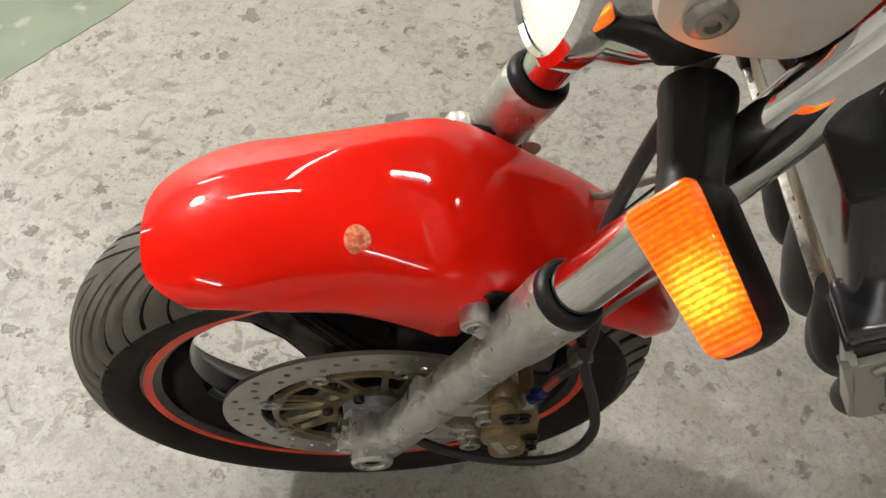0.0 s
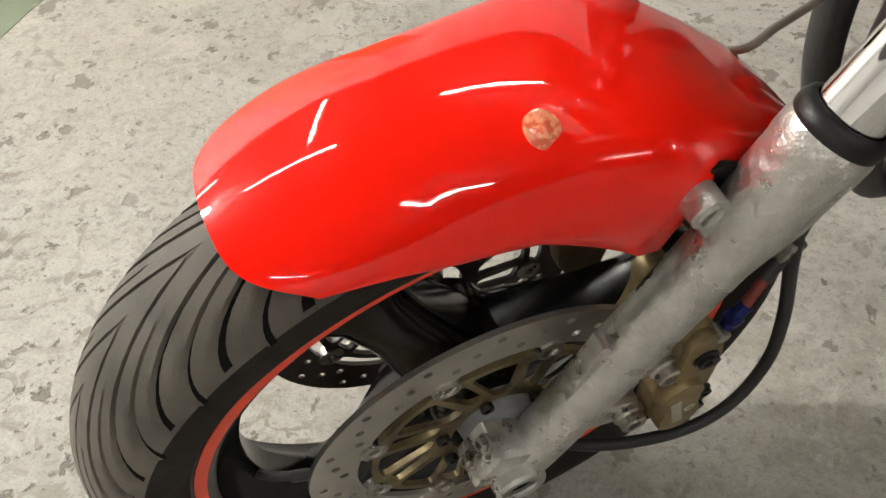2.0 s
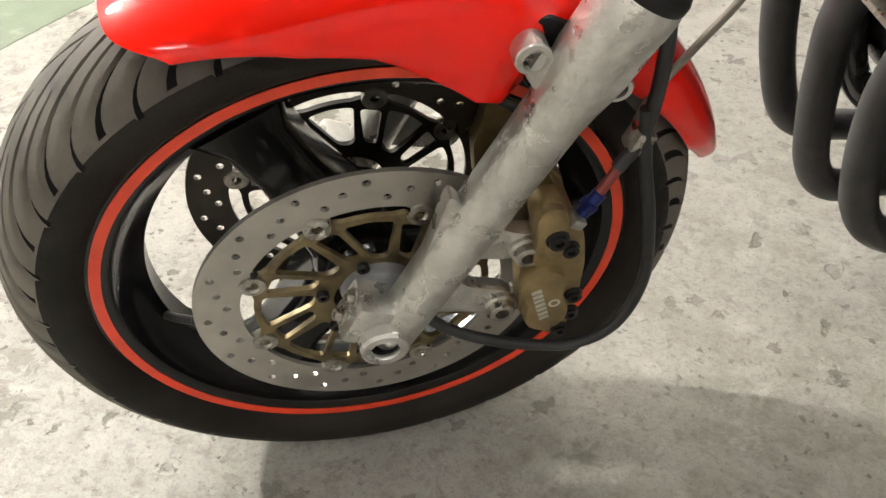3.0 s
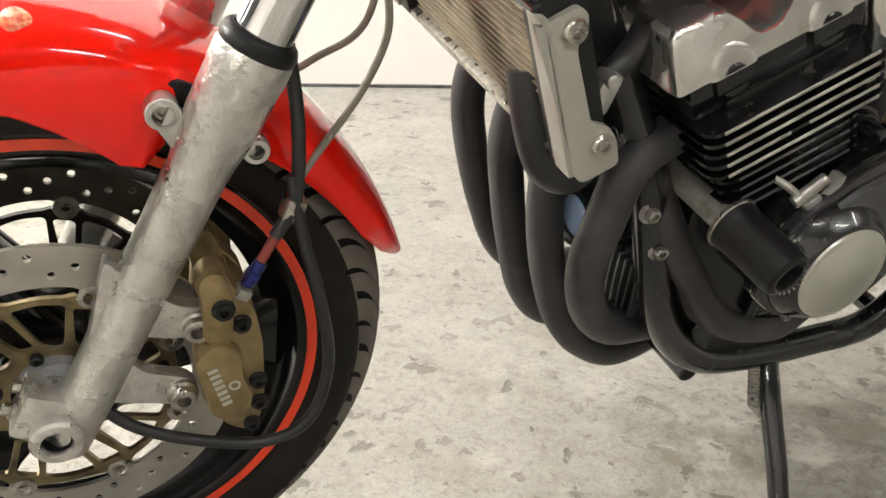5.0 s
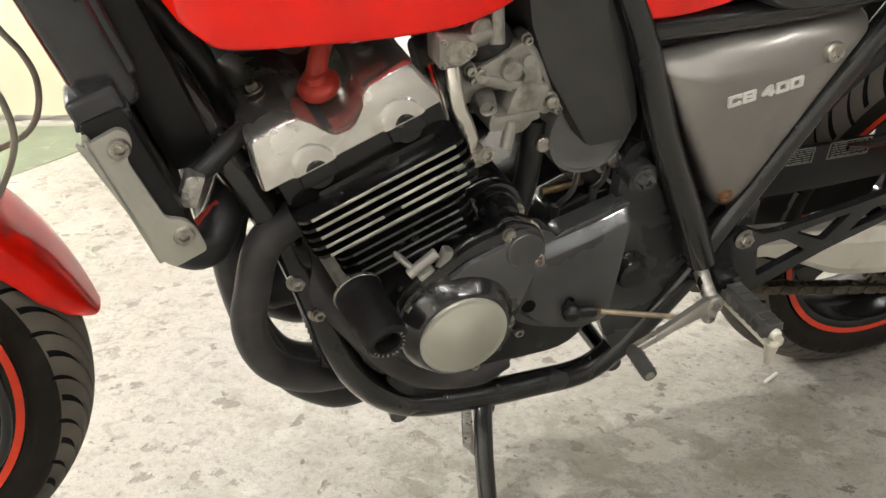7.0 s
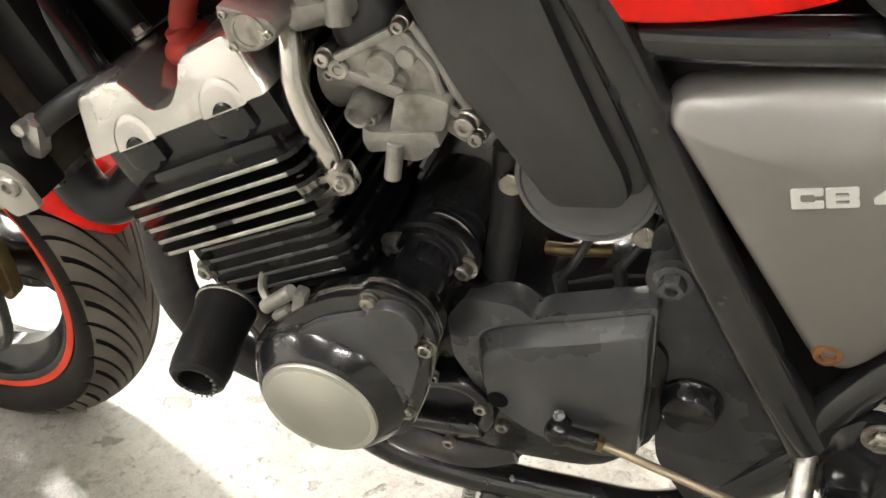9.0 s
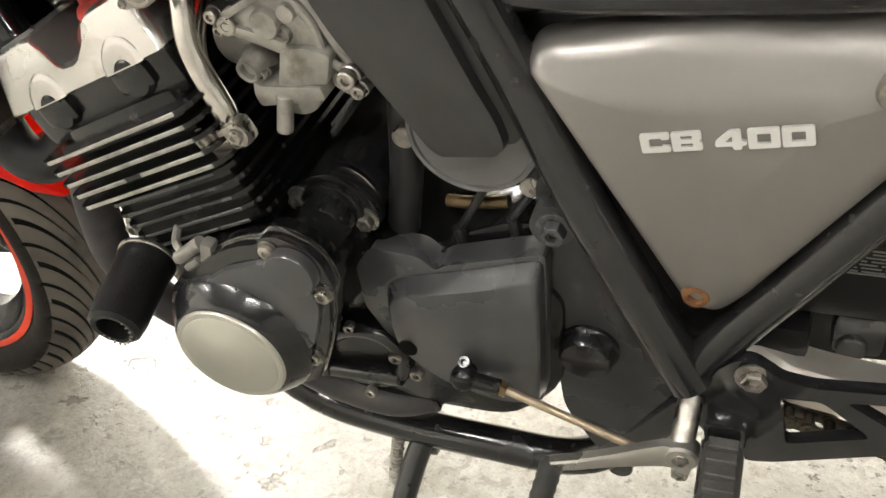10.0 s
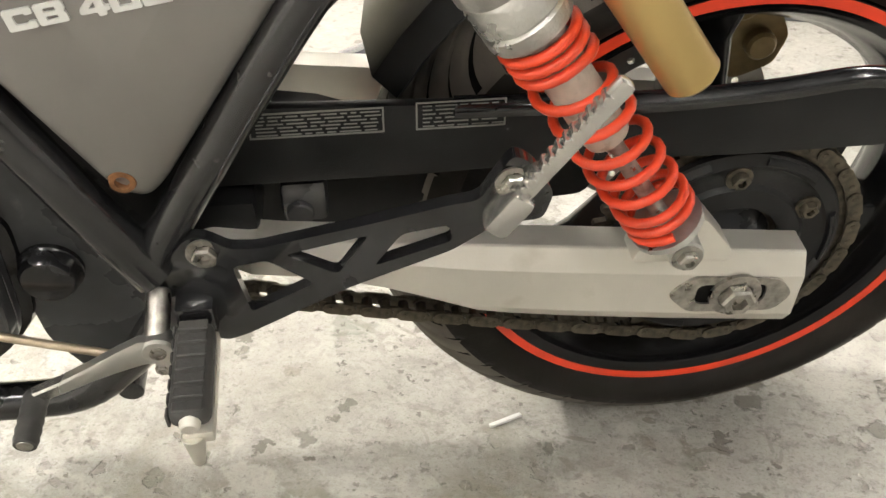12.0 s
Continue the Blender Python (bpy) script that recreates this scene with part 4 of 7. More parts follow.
guard = part("front_mudguard", steered(mudguard()), RED, bike, "glossy red front mudguard", smooth=60)
bm = bmesh.new()
rc = STEER.inverted() @ Vector((0.0110, -0.0350, 0.3078))
rn = Vector((0.06, -0.50, 0.86)).normalized()
lathe(bm, [(0, -0.004), (0.0125, -0.004), (0.0125, 0.0016), (0.0112, 0.0026), (0.0050, 0.0030), (0.0035, 0.0042), (0, 0.0046)], rc, rn, 28)
across = Vector((0.9, 0.25, 0.0)).normalized()
for v in bm.verts:
    v.co -= across * ((v.co - rc).dot(across) * 0.18)
part("reflector", steered(bm), REFLECTOR, guard, "oval red reflector on the mudguard")
for s in (-1, 1):
    bm = bmesh.new()
    plate(bm, rounded([(0.086, 0.262), (0.108, 0.275), (0.150, 0.252), (0.150, 0.205), (0.128, 0.190), (0.098, 0.222)], 0.008), s * 0.0755, s * 0.081, bevel=0.0015)
    part("mudguard_stay", steered(bm), DARK, guard, "black mudguard stay")


# headstock, yokes, lamps and indicators
for s0, name in ((0.715, "lower_yoke"), (0.88, "upper_yoke")):
    bm = bmesh.new()
    for s in (-1, 1):
        bar(bm, on_fork(s0 - 0.028, 0.105 * s), on_fork(s0 + 0.028, 0.105 * s), 0.031, seg=28, chamfer=0.004)
        box(bm, on_fork(s0, 0.052 * s, -0.018), (0.060, 0.075, 0.045), Matrix.Rotation(RAKE, 4, "Y"), 0.008)
    bar(bm, on_fork(s0 - 0.03, 0, -0.040), on_fork(s0 + 0.03, 0, -0.040), 0.036, seg=28)
    part(name, steered(bm), BLACK, bike, "black fork yoke")
bm = bmesh.new()
bar(bm, on_fork(0.70, 0, -0.04), on_fork(0.88, 0, -0.04), 0.033, seg=28)
part("headstock", bm, BLACK, bike)
for s in (-1, 1):
    bm = bmesh.new()
    plate(bm, rounded([(0.163, 0.655), (0.163, 0.622), (0.185, 0.606), (0.212, 0.598), (0.232, 0.596), (0.246, 0.612), (0.262, 0.650), (0.268, 0.700), (0.200, 0.705)], 0.012), s * 0.127, s * 0.139, bevel=0.004)
    plate(bm, rounded([(0.212, 0.606), (0.240, 0.612), (0.258, 0.650), (0.264, 0.700), (0.230, 0.705)], 0.01), s * 0.10, s * 0.128, bevel=0.003)
    bracket = part("lamp_bracket", steered(bm), ALLOY, bike, "grey alloy headlamp bracket")
    bm = bmesh.new()
    lathe(bm, [(0, 0), (0.0105, 0), (0.0110, 0.002), (0.0095, 0.0035), (0.0065, 0.004), (0.0060, 0.006), (0.0035, 0.006), (0.0030, 0.003), (0, 0.003)], (0.185, s * 0.139, 0.628), (0, s, 0), 24)
    part("bracket_bolt", steered(bm), STEEL, bracket)
lamp_c = Vector((0.160, 0, 0.575))
lamp_d = Vector((-0.975, 0, 0.20))
lamp = new("headlamp")
lamp.parent = bike
bm = bmesh.new()
lathe(bm, [(0, -0.112), (0.050, -0.108), (0.076, -0.092), (0.0860, -0.062), (0.0890, -0.028), (0.0895, -0.006), (0.0930, 0.0), (0.0915, 0.012), (0.086, 0.016), (0.0835, 0.013)], lamp_c, lamp_d, 48)
part("shell", steered(bm), CHROME, lamp, "chrome headlamp shell")
bm = bmesh.new()
lathe(bm, [(0.0845, 0.010), (0.080, 0.014), (0.066, 0.019), (0.040, 0.023), (0, 0.025)], lamp_c, lamp_d, 48)
part("lens", steered(bm), LAMP_GLASS, lamp, "headlamp lens, lit")
bm = bmesh.new()
bar(bm, lamp_c + Vector((0.002, 0, -0.085)), lamp_c + Vector((-0.001, 0, -0.100)), 0.008, seg=12)
part("adjuster", steered(bm), STEEL, lamp)


def indicator(s):
    """A front indicator: black housing on a thick stalk, with a ribbed amber lens."""
    holder = new("turn_signal")
    holder.parent = bike
    e1 = Vector((0.029, 0.004 * -s, 0.026)).normalized()
    e2 = Vector((0.013, 0.077 * s, -0.021))
    e2 = (e2 - e1 * e2.dot(e1)).normalized()
    e3 = e1.cross(e2) * -s
    if e3.z < 0:
        e3 = -e3
    c = Vector((0.190, 0.1755 * s, 0.500))
    at = lambda u, v, w: c + e1 * u + e2 * v + e3 * w
    def ring(w, ku, kv, r=0.010):
        return [at(u, v, w) for u, v in rounded([(-0.0210 * ku, -0.042 * kv), (0.0210 * ku, -0.042 * kv), (0.0135 * ku, 0.046 * kv), (-0.0135 * ku, 0.046 * kv)], r)]
    lit = amber("amber_lens_lit", at(0.001, 0.012, 0.008), e2)
    bm = bmesh.new()
    loft(bm, [ring(-0.003, 1.03, 1.02), ring(-0.010, 1.12, 1.04), ring(-0.030, 1.12, 1.04), ring(-0.050, 1.02, 0.98), ring(-0.058, 0.80, 0.85), ring(-0.062, 0.55, 0.70)])
    part("housing", bm, DARK, holder, "black indicator housing")
    bm = bmesh.new()
    loft(bm, [ring(-0.004, 1.0, 1.0, 0.008), ring(0.004, 0.99, 0.99, 0.007), ring(0.0075, 0.93, 0.95, 0.006), ring(0.0085, 0.85, 0.90, 0.005)])
    lens = part("lens", bm, lit, holder, "ribbed amber lens, lit")
    bm = bmesh.new()
    for k in range(24):
        v = -0.036 + 0.0033 * k
        h = 0.0175 - 0.0062 * k / 23
        tube(bm, [at(-h, v, 0.0078), at(0, v, 0.0092), at(h, v, 0.0078)], 0.0013, 6, sub=2)
    part("rib", bm, lit, lens)
    bm = bmesh.new()
    a0, b0 = at(0.001, -0.030, -0.022), Vector((0.222, 0.062 * s, 0.486))
    lathe(bm, [(0, 0), (0.0175, 0), (0.0180, 0.030), (0.0200, 0.050), (0.0215, 0.070), (0.0225, 0.074), (0.0225, 0.082), (0.019, 0.086), (0, 0.086)], a0, b0 - a0, 24)
    part("stalk", bm, DARK, holder, "black rubber indicator stalk")
    return holder


indicator(-1)
indicator(1)


# frame
frame_part = new("frame")
frame_part.parent = bike
for s in (-1, 1):
    bm = bmesh.new()
    tube(bm, [(0.215, s * 0.02, 0.585), (0.30, s * 0.055, 0.48), (0.385, s * 0.088, 0.375), (0.440, s * 0.108, 0.275), (0.486, s * 0.118, 0.185), (0.516, s * 0.118, 0.095), (0.546, s * 0.118, 0.005),
              (0.582, s * 0.118, -0.054), (0.630, s * 0.118, -0.091), (0.70, s * 0.118, -0.105), (0.80, s * 0.118, -0.109), (0.875, s * 0.118, -0.106), (0.925, s * 0.118, -0.070), (0.965, s * 0.124, -0.015), (1.012, s * 0.130, 0.060)], 0.0175, 18)
    part("down_tube", bm, BLACK, frame_part, "black gloss cradle tube with scuffed paint")
    bm = bmesh.new()
    tube(bm, [(0.24, s * 0.02, 0.56), (0.40, s * 0.07, 0.485), (0.60, s * 0.09, 0.47), (0.74, s * 0.115, 0.475), (0.800, s * 0.138, 0.445), (0.834, s * 0.143, 0.392), (0.866, s * 0.146, 0.325), (0.902, s * 0.150, 0.238), (0.940, s * 0.156, 0.162), (0.983, s * 0.158, 0.074)], (0.0140, 0.0175), 16)
    part("top_tube", bm, BLACK, frame_part)
    bm = bmesh.new()
    tube(bm, [(0.974, s * 0.154, 0.068), (1.000, s * 0.153, 0.112), (1.045, s * 0.152, 0.182), (1.100, s * 0.150, 0.266), (1.160, s * 0.148, 0.350), (1.215, s * 0.143, 0.425)], 0.0150, 16)
    part("rear_stay", bm, BLACK, frame_part)
    bm = bmesh.new()
    tube(bm, [(0.84, s * 0.135, 0.368), (0.95, s * 0.137, 0.370), (1.12, s * 0.137, 0.382), (1.40, s * 0.130, 0.420)], 0.0140, 14)
    part("seat_rail", bm, BLACK, frame_part)
    bm = bmesh.new()
    plate(bm, rounded([(0.868, 0.226), (0.893, 0.236), (0.914, 0.215), (0.985, 0.090), (1.002, 0.050), (0.985, 0.015), (0.940, -0.070), (0.905, -0.075), (0.876, -0.020), (0.866, 0.150)], 0.012), s * 0.112, s * 0.128, bevel=0.0)
    tube(bm, [(0.885, s * 0.120, 0.196), (0.885, s * 0.146, 0.196)], 0.0185, 20)
    pivot_plate = part("pivot_plate", bm, PIVOT, frame_part, "gloss black swingarm pivot plate")
    bm = bmesh.new()
    lathe(bm, [(0, 0), (0.0245, -0.008), (0.0245, 0.003), (0.0225, 0.005), (0.0215, 0.013), (0.0190, 0.0165), (0, 0.0168)], (0.9005, s * 0.129, 0.060), (0, s, 0), 32)
    part("pivot_cap", bm, BLACK, pivot_plate, "round black pivot cap")
    bm = bmesh.new()
    hexbolt(bm, (0.885, s * 0.145, 0.196), (0, s, 0), 0.0095, 0.012)
    part("engine_bolt", bm, CASE, pivot_plate)
    for q in ((0.500, 0.131), (0.521, 0.086)):
        bm = bmesh.new()
        hexbolt(bm, (q[0] - 0.003, s * 0.131, q[1]), (0, s, 0), 0.0075, 0.010)
        part("cradle_bolt", bm, STEEL, frame_part)
for s in (0.62, 0.92):
    bm = bmesh.new()
    bar(bm, (s, -0.118, -0.112), (s, 0.118, -0.112), 0.012)
    part("cross_tube", bm, BLACK, frame_part)

# fuel tank and seat
def hull(keys, n=36, power=0.62, sub=5, low=0.13):
    """A soft body from (x, half width, bottom, top) along x."""
    path = spline([Vector(k) for k in [(a, b, c) for a, b, c, _ in keys]], sub)
    tops = spline([Vector((a, d, 0)) for a, _, _, d in keys], sub)
    loops = []
    for p, q in zip(path, tops):
        x, w, lo, hi = p.x, p.y, p.z, q.y
        c, h = lo + (hi - lo) * low, (hi - lo)
        ring = []
        for k in range(n):
            th = 2 * math.pi * k / n
            cy, sz = math.cos(th), math.sin(th)
            yy = w * math.copysign(abs(cy) ** power, cy)
            zz = c + (h * (1 - low) if sz > 0 else h * low) * math.copysign(abs(sz) ** (0.85 if sz > 0 else 0.55), sz)
            ring.append((x, yy, zz))
        loops.append(ring)
    bm = bmesh.new()
    return loft(bm, loops)


tank_mesh = hull([(0.378, 0.06, 0.475, 0.56), (0.388, 0.12, 0.452, 0.59), (0.402, 0.155, 0.428, 0.61), (0.420, 0.168, 0.410, 0.625), (0.445, 0.174, 0.398, 0.64), (0.53, 0.177, 0.396, 0.65), (0.60, 0.176, 0.397, 0.65), (0.645, 0.173, 0.401, 0.645), (0.685, 0.169, 0.413, 0.635), (0.72, 0.166, 0.432, 0.62),
                               (0.785, 0.160, 0.432, 0.60), (0.815, 0.156, 0.412, 0.585), (0.838, 0.154, 0.388, 0.575), (0.855, 0.153, 0.381, 0.565), (0.90, 0.151, 0.383, 0.545), (0.95, 0.148, 0.392, 0.53), (0.985, 0.14, 0.408, 0.51), (1.01, 0.10, 0.43, 0.50)], low=0.03, power=0.45, sub=4)
tank_mesh.normal_update()
bmesh.ops.recalc_face_normals(tank_mesh, faces=tank_mesh.faces)
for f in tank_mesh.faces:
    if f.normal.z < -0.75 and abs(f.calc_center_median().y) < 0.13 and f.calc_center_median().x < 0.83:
        f.material_index = 1     # inboard underside faces ahead of x 0.83, coloured black
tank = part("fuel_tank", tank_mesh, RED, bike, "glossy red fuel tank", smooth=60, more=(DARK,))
bm = bmesh.new()
box(bm, (0.520, 0.0, 0.412), (0.22, 0.26, 0.008), None, 0.003)
part("heat_shield", bm, DARK, bike, "black rubber heat shield under the tank")
# added box that keeps far-side light and reflections off the head cover
bm = bmesh.new()
box(bm, (0.545, 0.165, 0.375), (0.26, 0.014, 0.085), None, 0.005)
part("light_block", bm, DARK, bike, "added black panel blocking light from the far side")
for y in (0.045, 0.125):
    bm = bmesh.new()
    box(bm, (0.470, y, 0.392), (0.095, 0.034, 0.034), Matrix.Rotation(radians(-15), 4, "Y"), 0.006)
    bar(bm, (0.425, y, 0.380), (0.405, y, 0.370), 0.012, seg=14)
    part("ignition_coil", bm, DARK, bike, "black ignition coil")
for pts in ([(0.36, 0.03, 0.47), (0.40, 0.06, 0.42), (0.44, 0.10, 0.36), (0.47, 0.13, 0.30)], [(0.34, 0.0, 0.46), (0.39, 0.02, 0.40), (0.43, 0.03, 0.35), (0.45, 0.02, 0.29)], [(0.35, -0.05, 0.47), (0.40, -0.06, 0.40), (0.44, -0.06, 0.33), (0.46, -0.05, 0.27)]):
    bm = bmesh.new()
    tube(bm, pts, 0.011, 12)
    part("wiring_loom", bm, HOSE, bike, "black taped wiring loom")
part("seat", hull([(0.952, 0.10, 0.440, 0.49), (0.960, 0.150, 0.408, 0.51), (0.985, 0.165, 0.384, 0.525), (1.03, 0.172, 0.376, 0.53), (1.15, 0.160, 0.382, 0.53), (1.35, 0.14, 0.42, 0.56), (1.60, 0.12, 0.48, 0.60), (1.68, 0.07, 0.52, 0.58)]), AIRBOX, bike, "dark grey vinyl seat")

# electrics box behind the side panels
bm = bmesh.new()
plate(bm, rounded([(0.860, 0.380), (1.14, 0.380), (1.12, 0.300), (0.998, 0.100), (0.975, 0.090), (0.950, 0.110), (0.885, 0.230)], 0.01), -0.128, 0.128, bevel=0.004)
part("electrics_box", bm, DARK, bike, "matt black box inside the frame")

# side panels
def top_bend(z):
    """How far the panel's upper third leans in."""
    d = max(0.0, z - 0.312)
    return 0.47 * d * min(1.0, d / 0.016)


def side_panel(s):
    out = rounded([(0.874, 0.331), (0.884, 0.342), (0.960, 0.355), (1.060, 0.362), (1.140, 0.366), (1.146, 0.352), (1.010, 0.162), (0.995, 0.147), (0.976, 0.156)], 0.012, 4)
    cx, cz = 1.005, 0.300
    bm = bmesh.new()
    loops = []
    for k, y in ((1.0, 0.116), (1.0, 0.146), (0.994, 0.154), (0.980, 0.1605), (0.95, 0.1650), (0.90, 0.1680), (0.80, 0.1705), (0.70, 0.1718), (0.60, 0.1728), (0.45, 0.1732), (0.3, 0.1735)):
        loops.append([(cx + (x - cx) * k, s * (y - (top_bend(cz + (z - cz) * k) if y > 0.14 else 0)), cz + (z - cz) * k) for x, z in out])
    loft(bm, loops)
    panel = part("side_panel", bm, PANEL, bike, "satin dark grey side panel", smooth=60)
    for (x, z), mat, r in (((1.079, 0.334), STEEL, 0.0105), ((0.984, 0.171), RUST, 0.0085)):
        bm = bmesh.new()
        lathe(bm, [(0.004, -0.006), (r, -0.006), (r * 1.15, 0.0), (r, 0.0035), (r * 0.6, 0.004), (r * 0.5, 0.001), (0, 0.001)], (x, s * (0.1690 if z > 0.3 else 0.1668), z), (0, s, 0), 24)
        part("panel_screw", bm, mat, panel, "bright panel screw" if mat is STEEL else "rusted panel screw in its grommet")
    return panel


left_panel = side_panel(-1)
side_panel(1)


# raised badge: squared, wide letters cut as plates
LETTERS = {
    "C": ([(0, 0), (1.2, 0), (1.2, 0.34), (0.86, 0.34), (0.86, 0.25), (0.34, 0.25), (0.34, 0.75), (0.86, 0.75), (0.86, 0.66), (1.2, 0.66), (1.2, 1), (0, 1)], []),
    "B": ([(0, 0), (1.2, 0), (1.2, 0.43), (1.1, 0.5), (1.2, 0.57), (1.2, 1), (0, 1)], [[(0.34, 0.21), (0.84, 0.21), (0.84, 0.40), (0.34, 0.40)], [(0.34, 0.60), (0.84, 0.60), (0.84, 0.79), (0.34, 0.79)]]),
    "4": ([(0.68, 0), (1.02, 0), (1.02, 0.20), (1.22, 0.20), (1.22, 0.43), (1.02, 0.43), (1.02, 1), (0.60, 1), (0, 0.44), (0, 0.20), (0.68, 0.20)], [[(0.38, 0.43), (0.68, 0.43), (0.68, 0.72)]]),
    "0": ([(0, 0), (1.2, 0), (1.2, 1), (0, 1)], [[(0.34, 0.25), (0.86, 0.25), (0.86, 0.75), (0.34, 0.75)]])}


def badge(text, x, z, y, height, wide, pitch, tilt, parent):
    """The letters in a row on the panel's outer face, the row rising by tilt."""
    for ch in text:
        if ch == " ":
            x += 0.006
            continue
        outline, holes = LETTERS[ch]
        bm = bmesh.new()
        fit = lambda pts, r: rounded([(a * wide / 1.2, b * height) for a, b in pts], r, 2)
        plate(bm, fit(outline, height * 0.10), 0.0, -0.0022, [fit(h, height * 0.05) for h in holes])
        bmesh.ops.transform(bm, matrix=Matrix.Translation((x, y, z)) @ Matrix.Rotation(-tilt, 4, "Y"), verts=bm.verts)
        part("letter", bm, WHITE_PRINT, parent, "raised silver letter " + ch)
        x, z = x + pitch * math.cos(tilt), z + pitch * math.sin(tilt)


badge("CB 400", 0.9500, 0.2869, -0.1730, 0.0128, 0.0168, 0.0178, radians(9.8), left_panel)

# radiator
RD = Vector((0.335, 0, -0.942))     # down the core
RN = Vector((-0.942, 0, -0.335))    # ahead of the core
RC = Vector((0.316, 0, 0.365))
rad_turn = Matrix(((RD.x, 0, RN.x, 0), (0, 1, 0, 0), (RD.z, 0, RN.z, 0), (0, 0, 0, 1)))
radiator = new("radiator")
radiator.parent = bike
bm = bmesh.new()
box(bm, RC - RN * 0.025, (0.31, 0.30, 0.022), rad_turn)
part("core", bm, CORE, radiator, "brown radiator core")
bm = bmesh.new()
for k in range(43):
    box(bm, RC + RD * (-0.148 + 0.0071 * k) - RN * 0.0132, (0.0014, 0.286, 0.004), rad_turn)
tagged(part("fin", bm, COREFIN, radiator, "dull brown cooling fins"), kind="stuff")
bm = bmesh.new()
box(bm, RC - RD * 0.066 - RN * 0.030, (0.190, 0.318, 0.050), rad_turn, 0.018, 4)
part("top_cover", bm, SATIN, radiator, "smooth black cover over the radiator's upper half")
bm = bmesh.new()
tube(bm, [RC + RD * 0.024 - RN * 0.0085 + Vector((0, y, 0)) for y in (-0.130, 0.0, 0.140)], 0.0030, 8, sub=2)
part("cover_lip", bm, SATIN, radiator)
bm = bmesh.new()
box(bm, RC - RN * 0.062 - RD * 0.01, (0.25, 0.26, 0.046), rad_turn, 0.012)
part("fan_shroud", bm, DARK, radiator, "black fan shroud")
for k in (-0.157, 0.158):
    bm = bmesh.new()
    box(bm, RC + RD * k - RN * 0.020, (0.010, 0.315, 0.032), rad_turn, 0.003)
    part("edge_strip", bm, DARK if k < 0 else STEEL, radiator, "black radiator top edge" if k < 0 else "bare metal radiator edge")
for s in (-1, 1):
    bm = bmesh.new()
    box(bm, RC + Vector((0, s * 0.163, 0)) + RD * 0.085 - RN * 0.020, (0.150, 0.034, 0.036), rad_turn, 0.005)
    part("side_tank", bm, DARK, radiator)
    bm = bmesh.new()
    box(bm, RC + Vector((0, s * 0.128, 0)) - RD * 0.070 - RN * 0.0380, (0.150, 0.046, 0.044), rad_turn, 0.007, 3)
    box(bm, RC + Vector((0, s * 0.134, 0)) + RD * 0.004 - RN * 0.0270, (0.005, 0.036, 0.045), rad_turn, 0.002)
    box(bm, RC + Vector((0, s * 0.156, 0)) + RD * 0.010 - RN * 0.0200, (0.034, 0.042, 0.042), rad_turn, 0.006, 3)
    box(bm, RC + Vector((0, s * 0.158, 0)) + RD * 0.015 - RN * 0.0200, (0.0045, 0.041, 0.045), rad_turn, 0.002)
    part("upper_cover", bm, SATIN, radiator, "dark satin radiator side cover")
    bm = bmesh.new()
    out = rounded([(0.316, 0.344), (0.321, 0.3395), (0.349, 0.353), (0.357, 0.348), (0.359, 0.336), (0.3530, 0.328), (0.3545, 0.318), (0.376, 0.264), (0.392, 0.2595), (0.401, 0.248), (0.408, 0.226), (0.379, 0.213), (0.371, 0.219)], 0.005)
    plate(bm, out, s * 0.181, s * 0.187, bevel=0.0015)
    a, b = Vector((0.316, 0, 0.344)), Vector((0.371, 0, 0.219))
    box(bm, (a + b) / 2 + Vector((0, s * 0.176, 0)) - RN * 0.003, ((b - a).length * 0.98, 0.022, 0.006), rad_turn, 0.002)
    side = part("radiator_guard", bm, GUARD, radiator, "cream-grey radiator side guard")
    for q in ((0.348, 0.3360), (0.389, 0.2455)):
        bm = bmesh.new()
        lathe(bm, [(0.0, 0), (0.0085, 0), (0.0095, 0.003), (0.0080, 0.0055), (0.0045, 0.006), (0.004, 0.003), (0, 0.003)], (q[0], s * 0.186, q[1]), (0, s, 0), 20)
        part("guard_bolt", bm, STEEL, side)
bm = bmesh.new()
tube(bm, [(0.405, -0.150, 0.277), (0.425, -0.145, 0.290), (0.450, -0.125, 0.300), (0.480, -0.09, 0.295)], 0.0100, 14)
part("coolant_hose", bm, HOSE, bike, "black coolant hose")
bm = bmesh.new()
box(bm, (0.402, -0.156, 0.272), (0.018, 0.016, 0.034), Matrix.Rotation(radians(20), 4, "Y"), 0.005)
bar(bm, (0.402, -0.160, 0.285), (0.402, -0.170, 0.285), 0.006, seg=12)
part("hose_clip", bm, CAST, bike, "pale cast hose fitting")

bm = bmesh.new()
tube(bm, [(0.372, -0.100, 0.268), (0.376, -0.116, 0.228), (0.390, -0.122, 0.192), (0.416, -0.116, 0.182), (0.438, -0.092, 0.204), (0.466, -0.060, 0.245)], 0.0205, 20)
part("radiator_hose", bm, HOSE, bike, "thick black hose below the radiator")
bm = bmesh.new()
tube(bm, [(0.398, -0.100, 0.190), (0.412, -0.102, 0.199), (0.434, -0.098, 0.216)], 0.0072, 12)
part("drain_hose", bm, RED_RUBBER, bike, "short red rubber hose")

